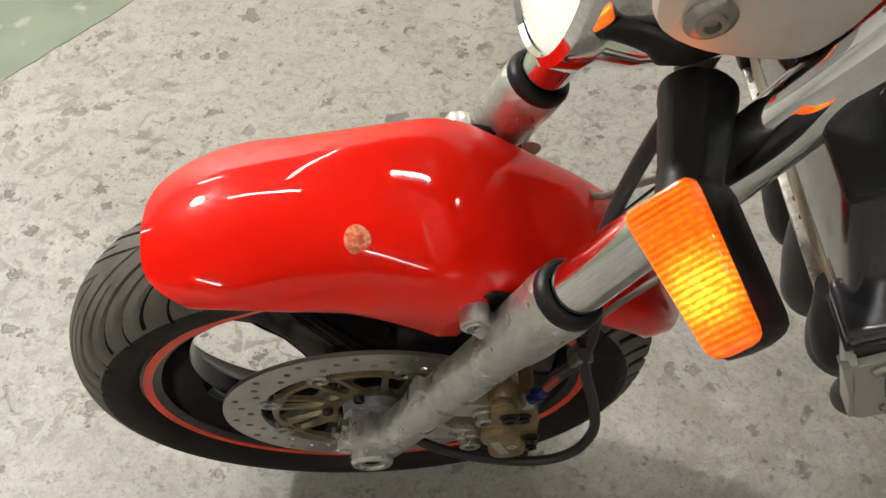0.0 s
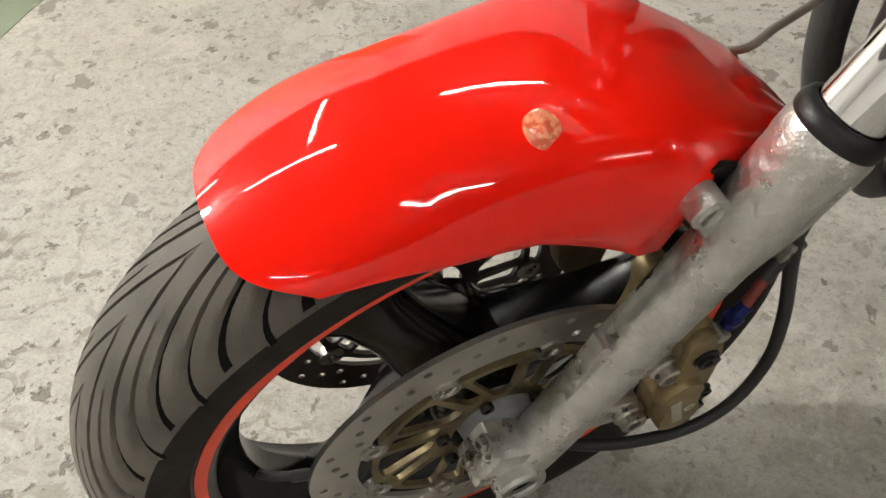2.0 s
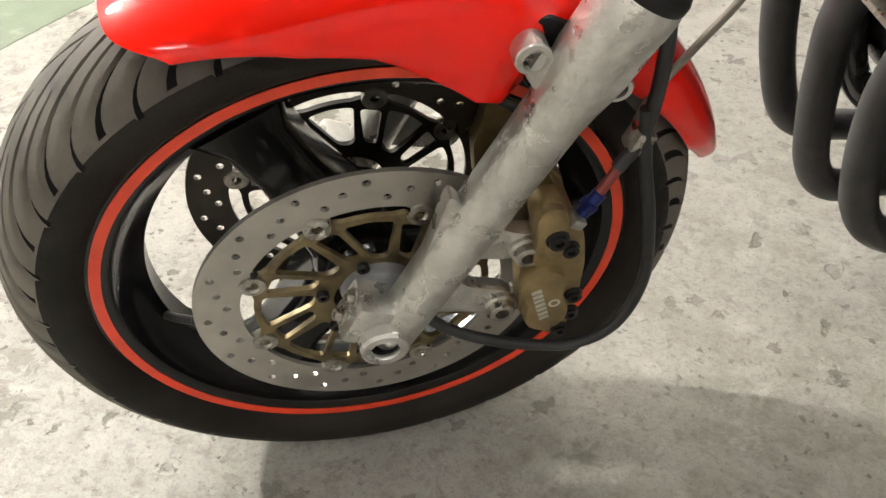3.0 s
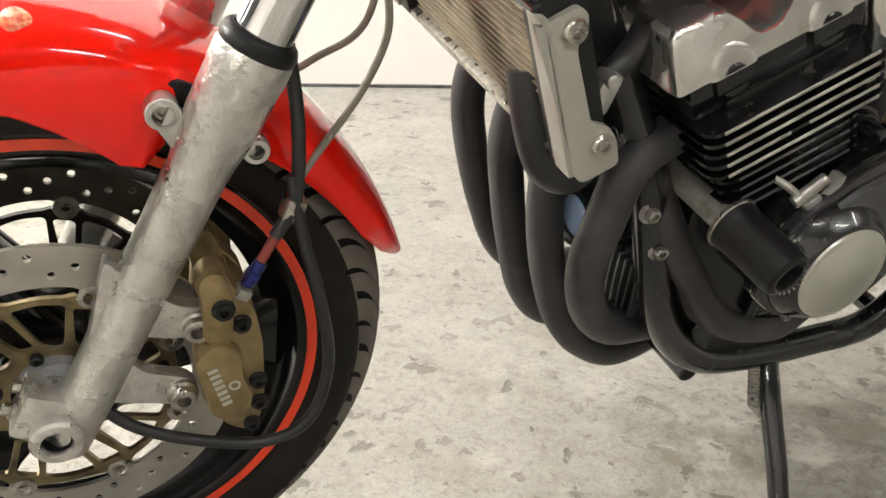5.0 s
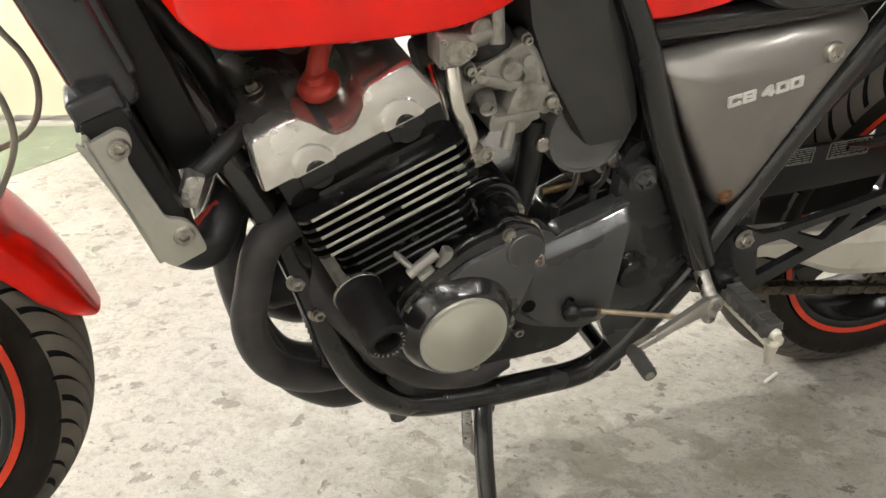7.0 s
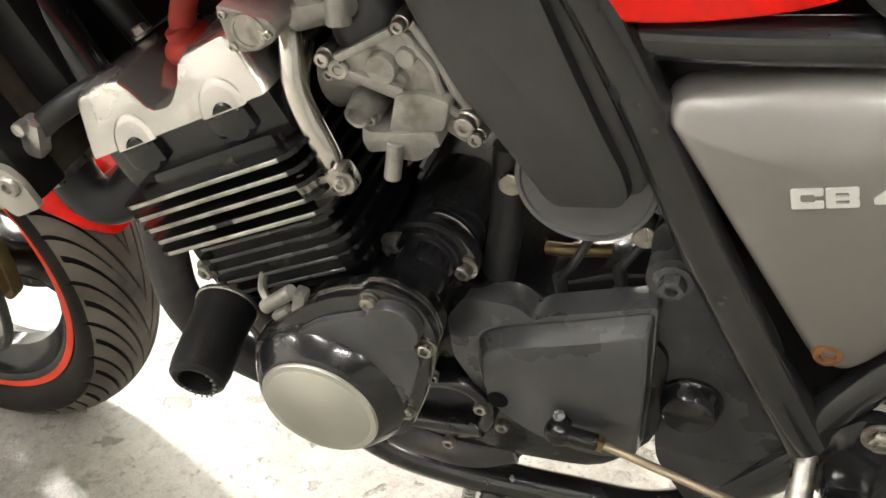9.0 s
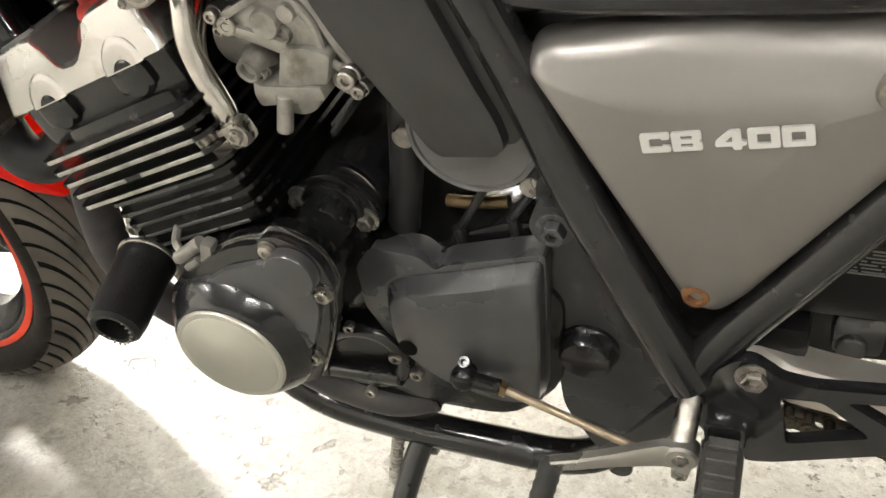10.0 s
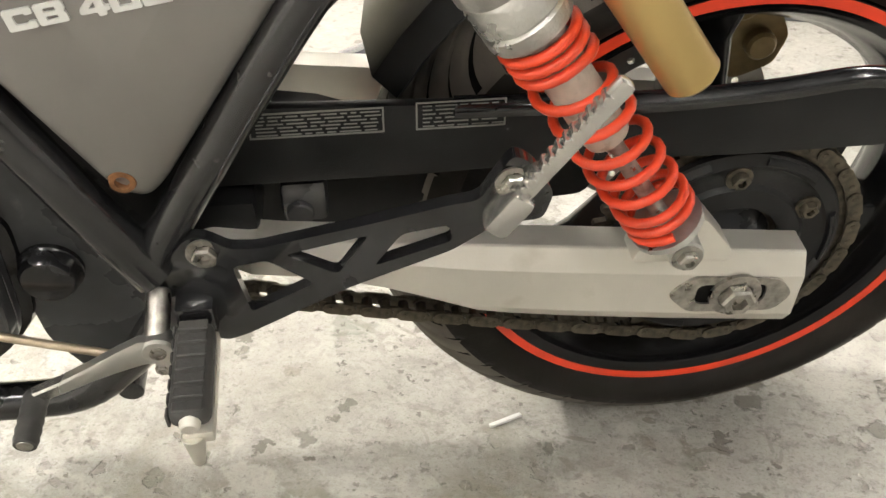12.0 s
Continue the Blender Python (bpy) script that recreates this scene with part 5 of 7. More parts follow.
# exhaust headers
for y, bend in ((-0.128, [(0.466, 0.178), (0.453, 0.128), (0.447, 0.076), (0.465, 0.018), (0.508, -0.030), (0.566, -0.050)]),
                (-0.043, [(0.456, 0.178), (0.444, 0.124), (0.449, 0.067), (0.465, 0.002), (0.490, -0.058), (0.526, -0.104), (0.580, -0.128)]),
                (0.043, [(0.456, 0.178), (0.442, 0.125), (0.452, 0.055), (0.468, -0.012), (0.488, -0.075), (0.522, -0.118), (0.580, -0.132)]),
                (0.128, [(0.452, 0.182), (0.437, 0.140), (0.444, 0.080), (0.468, -0.002), (0.497, -0.072), (0.540, -0.108), (0.590, -0.120)])):
    bm = bmesh.new()
    z = bend[-1][1]
    tube(bm, [(0.545, y, 0.225), (0.494, y, 0.203)] + [(p, y * ((1, 1, 0.97, 0.90, 0.78, 0.68, 0.62)[i] if y < -0.1 else (1 if i < 4 else 0.95)), q) for i, (p, q) in enumerate(bend)] + [(0.68, y * 0.6, (z - 0.085) / 2), (0.78, y * 0.35 + 0.02, -0.082)], 0.0186, 20)
    part("exhaust_header", bm, HEADER, bike, "satin black exhaust header pipe")
bm = bmesh.new()
lathe(bm, [(0, 0), (0.030, 0), (0.034, 0.006), (0.034, 0.055), (0, 0.055)], (0.4715, -0.060, 0.086), (1, 0, 0.1), 28)
filt = part("oil_filter", bm, DARK, bike, "black oil filter behind the exhaust pipes")
bm = bmesh.new()
lathe(bm, [(0, 0.002), (0.020, 0.002), (0.022, 0.0), (0.022, -0.003)], (0.4702, -0.060, 0.086), (-1, 0, -0.1), 24)
part("filter_mark", bm, BLUE_MARK, filt, "small pale blue mark")
bm = bmesh.new()
tube(bm, [(0.74, 0.02, -0.072), (0.86, 0.05, -0.080), (0.96, 0.11, -0.075), (1.08, 0.165, -0.03)], 0.034, 20)
part("collector", bm, HEADER, bike, "satin black exhaust collector")
bm = bmesh.new()
bar(bm, (1.06, 0.170, -0.035), (1.50, 0.215, 0.11), 0.048, 0.052, seg=32)
part("silencer", bm, CASE, bike, "dark exhaust silencer on the far side")

# engine
ENGINE_TILT = radians(22.7)
EU, EW, EO = Vector((math.cos(ENGINE_TILT), 0, math.sin(ENGINE_TILT))), Vector((-math.sin(ENGINE_TILT), 0, math.cos(ENGINE_TILT))), Vector((0.575, 0, 0.215))
em = Matrix(((EU.x, 0, EW.x, EO.x), (0, 1, 0, 0), (EU.z, 0, EW.z, EO.z), (0, 0, 0, 1)))
engine = new("engine")
engine.parent = bike
bm = bmesh.new()
out = rounded([(0.545, 0.150), (0.640, 0.185), (0.715, 0.165), (0.790, 0.135), (0.868, 0.130), (0.885, 0.110), (0.880, 0.010), (0.830, -0.045), (0.640, -0.050), (0.580, -0.020), (0.540, 0.050)], 0.025)
plate(bm, out, -0.135, 0.135, bevel=0.012)
part("crankcase", bm, ENGINE, engine, "black enamelled crankcase")
bm = bmesh.new()
plate(bm, rounded([(0.590, -0.03), (0.775, -0.03), (0.740, -0.090), (0.625, -0.090)], 0.02), -0.126, 0.126, bevel=0.010)
part("sump", bm, ENGINE, engine)
bm = bmesh.new()
box(bm, em @ Vector((0.018, 0, 0.0)), (0.125, 0.345, 0.13), em.to_3x3().to_4x4(), 0.01)
part("cylinder_block", bm, ENGINE, engine, "black finned cylinder block")
for k in range(10):
    w = 0.052 - 0.0112 * k
    u0, u1, yh = (-0.073, 0.103, 0.190) if k < 5 else (-0.058, 0.088, 0.178)
    bm = bmesh.new()
    sec = rounded([(u0, -yh), (u1, -yh), (u1, yh), (u0, yh)], 0.016, 3)
    loft(bm, [[em @ Vector((u, y, w - 0.0018)) for u, y in sec], [em @ Vector((u, y, w + 0.0018)) for u, y in sec]])
    fin = part("cooling_fin", bm, ENGINE, engine)
    if k >= 5:
        # grey strip paints the rim highlight of the lower black fins
        bm = bmesh.new()
        box(bm, em @ Vector(((u0 + u1) / 2, -yh, w)), (u1 - u0 - 0.034, 0.0022, 0.0028), em.to_3x3().to_4x4(), 0.0006, 1)
        part("fin_edge", bm, CASE, fin, "grey fin edge drawn as a rim highlight")
    else:
        for a, b in (((u0 + 0.014, u1 - 0.014),) if k != 3 else ((u0 + 0.014, 0.002), (0.020, u1 - 0.014))):
            for s in (-1, 1):
                bm = bmesh.new()
                box(bm, em @ Vector(((a + b) / 2, s * yh, w)), (b - a, 0.0024, 0.0032), em.to_3x3().to_4x4(), 0.0006, 1)
                part("fin_edge", bm, FIN_EDGE, fin, "bare machined fin edge")
bm = bmesh.new()
box(bm, em @ Vector((0.012, 0, 0.074)), (0.168, 0.335, 0.040), em.to_3x3().to_4x4(), 0.008)
for s in (-1, 1):
    for u in (-0.033, 0.057):
        bar(bm, em @ Vector((u, s * 0.160, 0.0800)), em @ Vector((u, s * 0.1728, 0.0800)), 0.0165, seg=28, chamfer=0.003)
        box(bm, em @ Vector((u, s * 0.166, 0.079)), (0.036, 0.014, 0.018), em.to_3x3().to_4x4(), 0.004)
part("cylinder_head", bm, ENGINE, engine, "black cylinder head with round plugs")
bm = bmesh.new()
def cover_section(inset, y_in):
    """The cam cover's outline across the bike: two flat-topped humps and a valley; its ends lean inwards."""
    prof = [(-0.0850, 0.0900), (-0.0835, 0.0985), (-0.0755, 0.1310), (-0.0700, 0.1350), (-0.0400, 0.1365), (-0.0270, 0.1335), (-0.0195, 0.1260), (-0.0095, 0.1110), (-0.0030, 0.1065), (0.0100, 0.1055), (0.0170, 0.1075),
            (0.0290, 0.1170), (0.0370, 0.1290), (0.0440, 0.1320), (0.0810, 0.1335), (0.0870, 0.1300), (0.0935, 0.1080), (0.0968, 0.0980), (0.0970, 0.0900)]
    cu, cw = 0.006, 0.088
    out = []
    for s in (-1, 1):
        ring_pts = []
        for u, w in prof:
            uu, ww = cu + (u - cu) * (1 - inset * 5), cw + (w - cw) * (1 - inset * 7)
            ring_pts.append(em @ Vector((uu, s * (0.171 - 0.33 * (ww - 0.090) - y_in), ww)))
        out.append(ring_pts)
    return out
steps = [cover_section(*q) for q in ((0.0110, 0.0), (0.0068, 0.0008), (0.0030, 0.0032), (0.0009, 0.0072), (0.0, 0.0125))]
loft(bm, [q[0] for q in steps] + [q[1] for q in steps[::-1]])
cover = part("head_cover", bm, POLISHED, engine, "buffed silver cam cover with two humps", smooth=30)
for c in (-0.033, 0.057):
    for s in (-1, 1):
        bm = bmesh.new()
        lean = lambda w: s * (0.1702 - 0.33 * (w - 0.090))
        arch = [math.pi * k / 14 for k in range(15)]
        loft(bm, [[em @ Vector((c + r * math.cos(a), lean(0.0905 + r * math.sin(a)) + s * h, 0.0905 + r * math.sin(a))) for a in arch] + [em @ Vector((c - r, lean(0.0885) + s * h, 0.0885)), em @ Vector((c + r, lean(0.0885) + s * h, 0.0885))]
                  for r, h in ((0.0215, -0.006), (0.0208, 0.0004), (0.0185, 0.0020), (0.0150, 0.0024))])
        part("cam_boss", bm, POLISHED, cover, "buffed half-round cam end boss")
bm = bmesh.new()
c0 = em @ Vector((0.005, -0.104, 0.118))
lathe(bm, [(0, 0), (0.0185, 0.0), (0.0205, 0.003), (0.0205, 0.009), (0.0180, 0.0125), (0.0125, 0.015), (0.0110, 0.021), (0, 0.024)], c0, EW + Vector((0.05, -0.16, 0)), 32)
tube(bm, [em @ Vector(q) for q in ((0.006, -0.105, 0.130), (0.012, -0.104, 0.142), (0.023, -0.099, 0.154), (0.040, -0.092, 0.166), (0.072, -0.078, 0.180))], (0.0105, 0.0085), 14)
part("plug_cap", bm, RED_RUBBER, engine, "red rubber spark plug cap")
bm = bmesh.new()
c0 = em @ Vector((0.006, 0.125, 0.108))
lathe(bm, [(0, 0), (0.030, 0.0), (0.031, 0.006), (0.024, 0.018), (0.016, 0.024), (0.013, 0.034), (0, 0.036)], c0, EW, 24)
part("plug_cap", bm, RED_RUBBER, engine, "red rubber spark plug cap")
for u in (-0.050, 0.058):
    bm = bmesh.new()
    hexbolt(bm, em @ Vector((u, -0.085, 0.110 if u == 0.008 else 0.139)), EW, 0.0065, 0.008)
    part("cover_bolt", bm, STEEL, cover)

# water pipe behind the cylinders
bm = bmesh.new()
tube(bm, [(0.634, -0.125, 0.400), (0.643, -0.150, 0.362), (0.645, -0.160, 0.338), (0.649, -0.163, 0.320), (0.657, -0.166, 0.300), (0.661, -0.166, 0.284), (0.656, -0.160, 0.266)], (0.0075, 0.0094), 20)
tube(bm, [(0.636, -0.120, 0.345), (0.637, -0.140, 0.325), (0.641, -0.150, 0.300), (0.646, -0.150, 0.280)], 0.0060, 12)
part("water_pipe", bm, PIPE, engine, "bright curved water pipe")
bm = bmesh.new()
box(bm, (0.660, -0.168, 0.268), (0.036, 0.018, 0.020), Matrix.Rotation(radians(-20), 4, "Y"), 0.005)
hexbolt(bm, (0.646, -0.178, 0.270), (0, -1, 0), 0.006, 0.006)
hexbolt(bm, (0.674, -0.178, 0.276), (0, -1, 0), 0.006, 0.006)
part("pipe_flange", bm, STEEL, engine)

# alternator side cover
bm = bmesh.new()
joint = [(0.578, 0.070), (0.580, 0.126), (0.588, 0.144), (0.606, 0.160), (0.646, 0.190), (0.665, 0.199), (0.682, 0.203), (0.690, 0.212), (0.704, 0.212), (0.724, 0.203), (0.733, 0.190), (0.737, 0.168), (0.729, 0.152), (0.725, 0.130), (0.716, 0.102), (0.698, 0.060), (0.650, 0.036), (0.605, 0.046)]
plate(bm, rounded(joint, 0.007), -0.186, -0.1972)
plate(bm, rounded([(0.645 + (x - 0.645) * 0.84, 0.100 + (z - 0.100) * 0.80) for x, z in joint], 0.007), -0.130, -0.1865)
part("crankcase_lug", bm, ENGINE, engine)
bm = bmesh.new()
plate(bm, rounded([(0.655 + (x - 0.655) * 1.010, 0.125 + (z - 0.125) * 1.016) for x, z in joint], 0.007), -0.1972, -0.1984)
part("gasket", bm, PIPE, engine, "thin bright gasket edge")
bm = bmesh.new()
plate(bm, rounded(joint, 0.007), -0.1984, -0.209, bevel=0.0028)
lathe(bm, [(0.0615, 0.0), (0.0622, 0.078), (0.0612, 0.083), (0.0590, 0.0862), (0.0510, 0.0975), (0.0485, 0.0995), (0.0470, 0.1000)], (0.642, -0.132, 0.103), (0, -1, 0), 56)
cover = part("alternator_cover", bm, BLACK, engine, "gloss black alternator cover")
bm = bmesh.new()
plate(bm, rounded([(0.602, 0.134), (0.612, 0.150), (0.649, 0.177), (0.684, 0.190), (0.702, 0.192), (0.720, 0.180), (0.724, 0.152), (0.709, 0.110), (0.690, 0.096), (0.660, 0.120)], 0.005), -0.205, -0.2155, bevel=0.0016)
part("cover_web", bm, CASE, cover, "satin grey web of the alternator cover")
bm = bmesh.new()
lathe(bm, [(0, 0.0030), (0.0170, 0.0028), (0.0185, 0.0020), (0.0405, 0.0016), (0.0415, 0.0010), (0.0430, 0.0012), (0.0460, 0.0006), (0.0470, -0.0010), (0.0472, -0.006)], (0.642, -0.2335, 0.103), (0, -1, 0), 56)
part("cover_disc", bm, PALE, cover, "pale silver round cover disc")
bm = bmesh.new()
lathe(bm, [(0, 0), (0.0205, 0.0), (0.0205, 0.0125), (0.0190, 0.0150), (0, 0.0150)], (0.708, -0.203, 0.184), (0, -1, 0), 36)
part("inspection_cap", bm, CASE, cover)
for q in ((0.593, 0.133), (0.692, 0.2005), (0.7275, 0.163), (0.702, 0.090)):
    bm = bmesh.new()
    lathe(bm, [(0, 0), (0.0075, 0), (0.0075, 0.003), (0, 0.003)], (q[0], -0.2075, q[1]), (0, -1, 0), 18)
    hexbolt(bm, (q[0], -0.210, q[1]), (0, -1, 0), 0.0058, 0.005, washer=False)
    part("cover_bolt", bm, STEEL, cover)
bm = bmesh.new()
bar(bm, (0.594, -0.196, 0.164), (0.622, -0.196, 0.185), 0.0058, seg=12)
box(bm, (0.628, -0.199, 0.176), (0.010, 0.012, 0.030), Matrix.Rotation(radians(18), 4, "Y"), 0.003)
box(bm, (0.612, -0.199, 0.163), (0.018, 0.010, 0.012), Matrix.Rotation(radians(-35), 4, "Y"), 0.003)
tube(bm, [(0.600, -0.196, 0.168), (0.592, -0.190, 0.175), (0.586, -0.176, 0.178)], 0.0035, 8)
part("clutch_arm", bm, CARB, engine, "dull cast arm with cable clip")
# starter motor end
bm = bmesh.new()
lathe(bm, [(0, 0.0), (0.032, 0.0), (0.032, 0.064), (0.030, 0.068), (0, 0.068)], (0.709, -0.050, 0.183), (0, -1, 0), 40)
plate(bm, rounded([(0.672, 0.196), (0.680, 0.204), (0.692, 0.211), (0.712, 0.216), (0.732, 0.207), (0.744, 0.186), (0.745, 0.170), (0.733, 0.164), (0.705, 0.152), (0.682, 0.162), (0.672, 0.180)], 0.010, 4), -0.122, -0.137, bevel=0.004)
lathe(bm, [(0.0265, -0.004), (0.0265, 0.006), (0.0250, 0.0085), (0.0225, 0.0085), (0.0215, 0.0070), (0.0210, 0.022), (0.0190, 0.028), (0.0120, 0.031), (0, 0.032)], (0.708, -0.136, 0.184), (0, -1, 0), 40)
starter = part("starter_motor", bm, BLACK, engine, "gloss black starter motor")
for q in ((0.680, 0.191), (0.735, 0.176)):
    bm = bmesh.new()
    hexbolt(bm, (q[0], -0.137, q[1]), (0, -1, 0), 0.0068, 0.010)
    part("starter_bolt", bm, STEEL, starter)
# sprocket cover
bm = bmesh.new()
out = rounded([(0.716, 0.128), (0.733, 0.152), (0.774, 0.149), (0.786, 0.136), (0.794, 0.143), (0.847, 0.159), (0.876, 0.168), (0.874, 0.120), (0.868, 0.024), (0.862, 0.000), (0.836, -0.003), (0.800, 0.004), (0.775, 0.012), (0.752, 0.024), (0.732, 0.050), (0.716, 0.085)], 0.006)
plate(bm, out, -0.118, -0.144, bevel=0.0015)
inner = [(0.741, 0.116), (0.763, 0.128), (0.820, 0.145), (0.874, 0.164), (0.871, 0.080), (0.866, 0.012), (0.832, 0.004), (0.790, 0.014), (0.766, 0.026), (0.742, 0.050), (0.738, 0.080)]
face = [(0.746, 0.109), (0.765, 0.119), (0.820, 0.135), (0.872, 0.153), (0.869, 0.080), (0.864, 0.014), (0.832, 0.007), (0.790, 0.017), (0.768, 0.030), (0.747, 0.052), (0.744, 0.078)]
loft(bm, [[(x, -0.143, z) for x, z in rounded(inner, 0.010, 4)], [(x, -0.146, z) for x, z in rounded(inner, 0.010, 4)], [(x, -0.1565, z) for x, z in rounded(face, 0.010, 4)], [(x * 0.97 + 0.0243, -0.1580, z * 0.97 + 0.002) for x, z in rounded(face, 0.010, 4)]])
scov = part("sprocket_cover", bm, CASE, engine, "dark grey gearbox sprocket cover")
bm = bmesh.new()
lathe(bm, [(0, 0.0), (0.0078, 0.0), (0.0085, 0.0006), (0.0085, -0.004)], (0.755, -0.1582, 0.057), (0, -1, 0), 20)
# a dark disc on the face, painted as a shaded hole
part("inspection_hole", bm, RECESS_SHADE, scov)
for q in ((0.752, 0.012), (0.735, 0.030)):
    bm = bmesh.new()
    hexbolt(bm, (q[0], -0.142, q[1]), (0, -1, 0), 0.006, 0.010, washer=False)
    part("cover_bolt", bm, STEEL, scov)
bm = bmesh.new()
tube(bm, [(0.652, -0.140, -0.016), (0.660, -0.142, 0.022), (0.690, -0.144, 0.050), (0.722, -0.144, 0.052), (0.738, -0.142, 0.030), (0.734, -0.140, 0.002), (0.712, -0.138, -0.016), (0.680, -0.136, -0.018)], 0.0075, 12)
bar(bm, (0.660, -0.136, -0.014), (0.732, -0.140, -0.004), 0.010)
plate(bm, rounded([(0.700, 0.062), (0.745, 0.060), (0.760, 0.010), (0.730, -0.008), (0.690, 0.030)], 0.008), -0.10, -0.134, bevel=0.004)
part("oil_pipe_union", bm, BLACK, engine, "gloss black oil pipe")
for q in ((0.697, 0.058), (0.700, -0.026)):
    bm = bmesh.new()
    hexbolt(bm, (q[0], -0.142, q[1]), (0, -1, 0), 0.0055, 0.009, washer=False)
    part("union_bolt", bm, STEEL, engine)
# right side covers
bm = bmesh.new()
plate(bm, rounded([(0.60, 0.06), (0.64, 0.17), (0.80, 0.18), (0.86, 0.10), (0.82, -0.02), (0.66, -0.03)], 0.03), 0.130, 0.205, bevel=0.012)
part("clutch_cover", bm, ENGINE, engine, "black clutch cover")

# crash slider
bm = bmesh.new()
bar(bm, (0.5335, -0.100, 0.1565), (0.5463, -0.180, 0.1427), 0.0145, seg=20)
part("slider_stem", bm, CARB, engine, "dull grey slider stem")
# hose along the front of the crankcase, finned rectifier behind the pipes
bm = bmesh.new()
tube(bm, [(0.506, -0.100, 0.165), (0.524, -0.126, 0.112), (0.560, -0.130, 0.054), (0.600, -0.131, -0.002), (0.643, -0.131, -0.037), (0.707, -0.128, -0.056), (0.750, -0.118, -0.050)], (0.017, 0.017, 0.017, 0.0155, 0.0135, 0.012, 0.012), 16)
part("water_hose", bm, HEADER, engine, "dusty black water hose beside the crankcase")
bm = bmesh.new()
box(bm, (0.556, -0.055, 0.004), (0.030, 0.100, 0.060), None, 0.003)
rectifier = part("rectifier", bm, DARK, bike, "black finned block behind the exhaust pipes")
for k in range(9):
    bm = bmesh.new()
    box(bm, (0.536, -0.099 + 0.011 * k, 0.004), (0.014, 0.0035, 0.060), None, 0.001, 1)
    part("fin", bm, CASE, rectifier)
bm = bmesh.new()
lathe(bm, [(0, 0), (0.0220, 0), (0.0245, 0.003), (0.0245, 0.010), (0.0236, 0.013), (0.0232, 0.020), (0.0230, 0.062), (0.0215, 0.072), (0.0180, 0.075), (0.0140, 0.0745), (0.0130, 0.060), (0, 0.060)], (0.546, -0.178, 0.143), (0.12, -0.98, -0.15), 36)
slider = part("crash_slider", bm, DARK, bike, "black plastic crash slider")
bm = bmesh.new()
for k in range(20):
    a = 2 * math.pi * k / 20
    c = Vector((0.546, -0.178, 0.143)) + Vector((0.12, -0.98, -0.15)) * 0.0748
    box(bm, c + Vector((0.0158 * math.cos(a), 0, 0.0158 * math.sin(a))), (0.0024, 0.0012, 0.0012), Matrix.Rotation(-a, 4, "Y"))
part("printed_ring", bm, LABEL_PRINT, slider, "small pale print round the slider end")
bm = bmesh.new()
lathe(bm, [(0.0247, 0.001), (0.0256, 0.002), (0.0256, 0.0045), (0.0247, 0.0055)], (0.546, -0.178, 0.143), (0.12, -0.98, -0.15), 36)
part("slider_ring", bm, STEEL, slider)

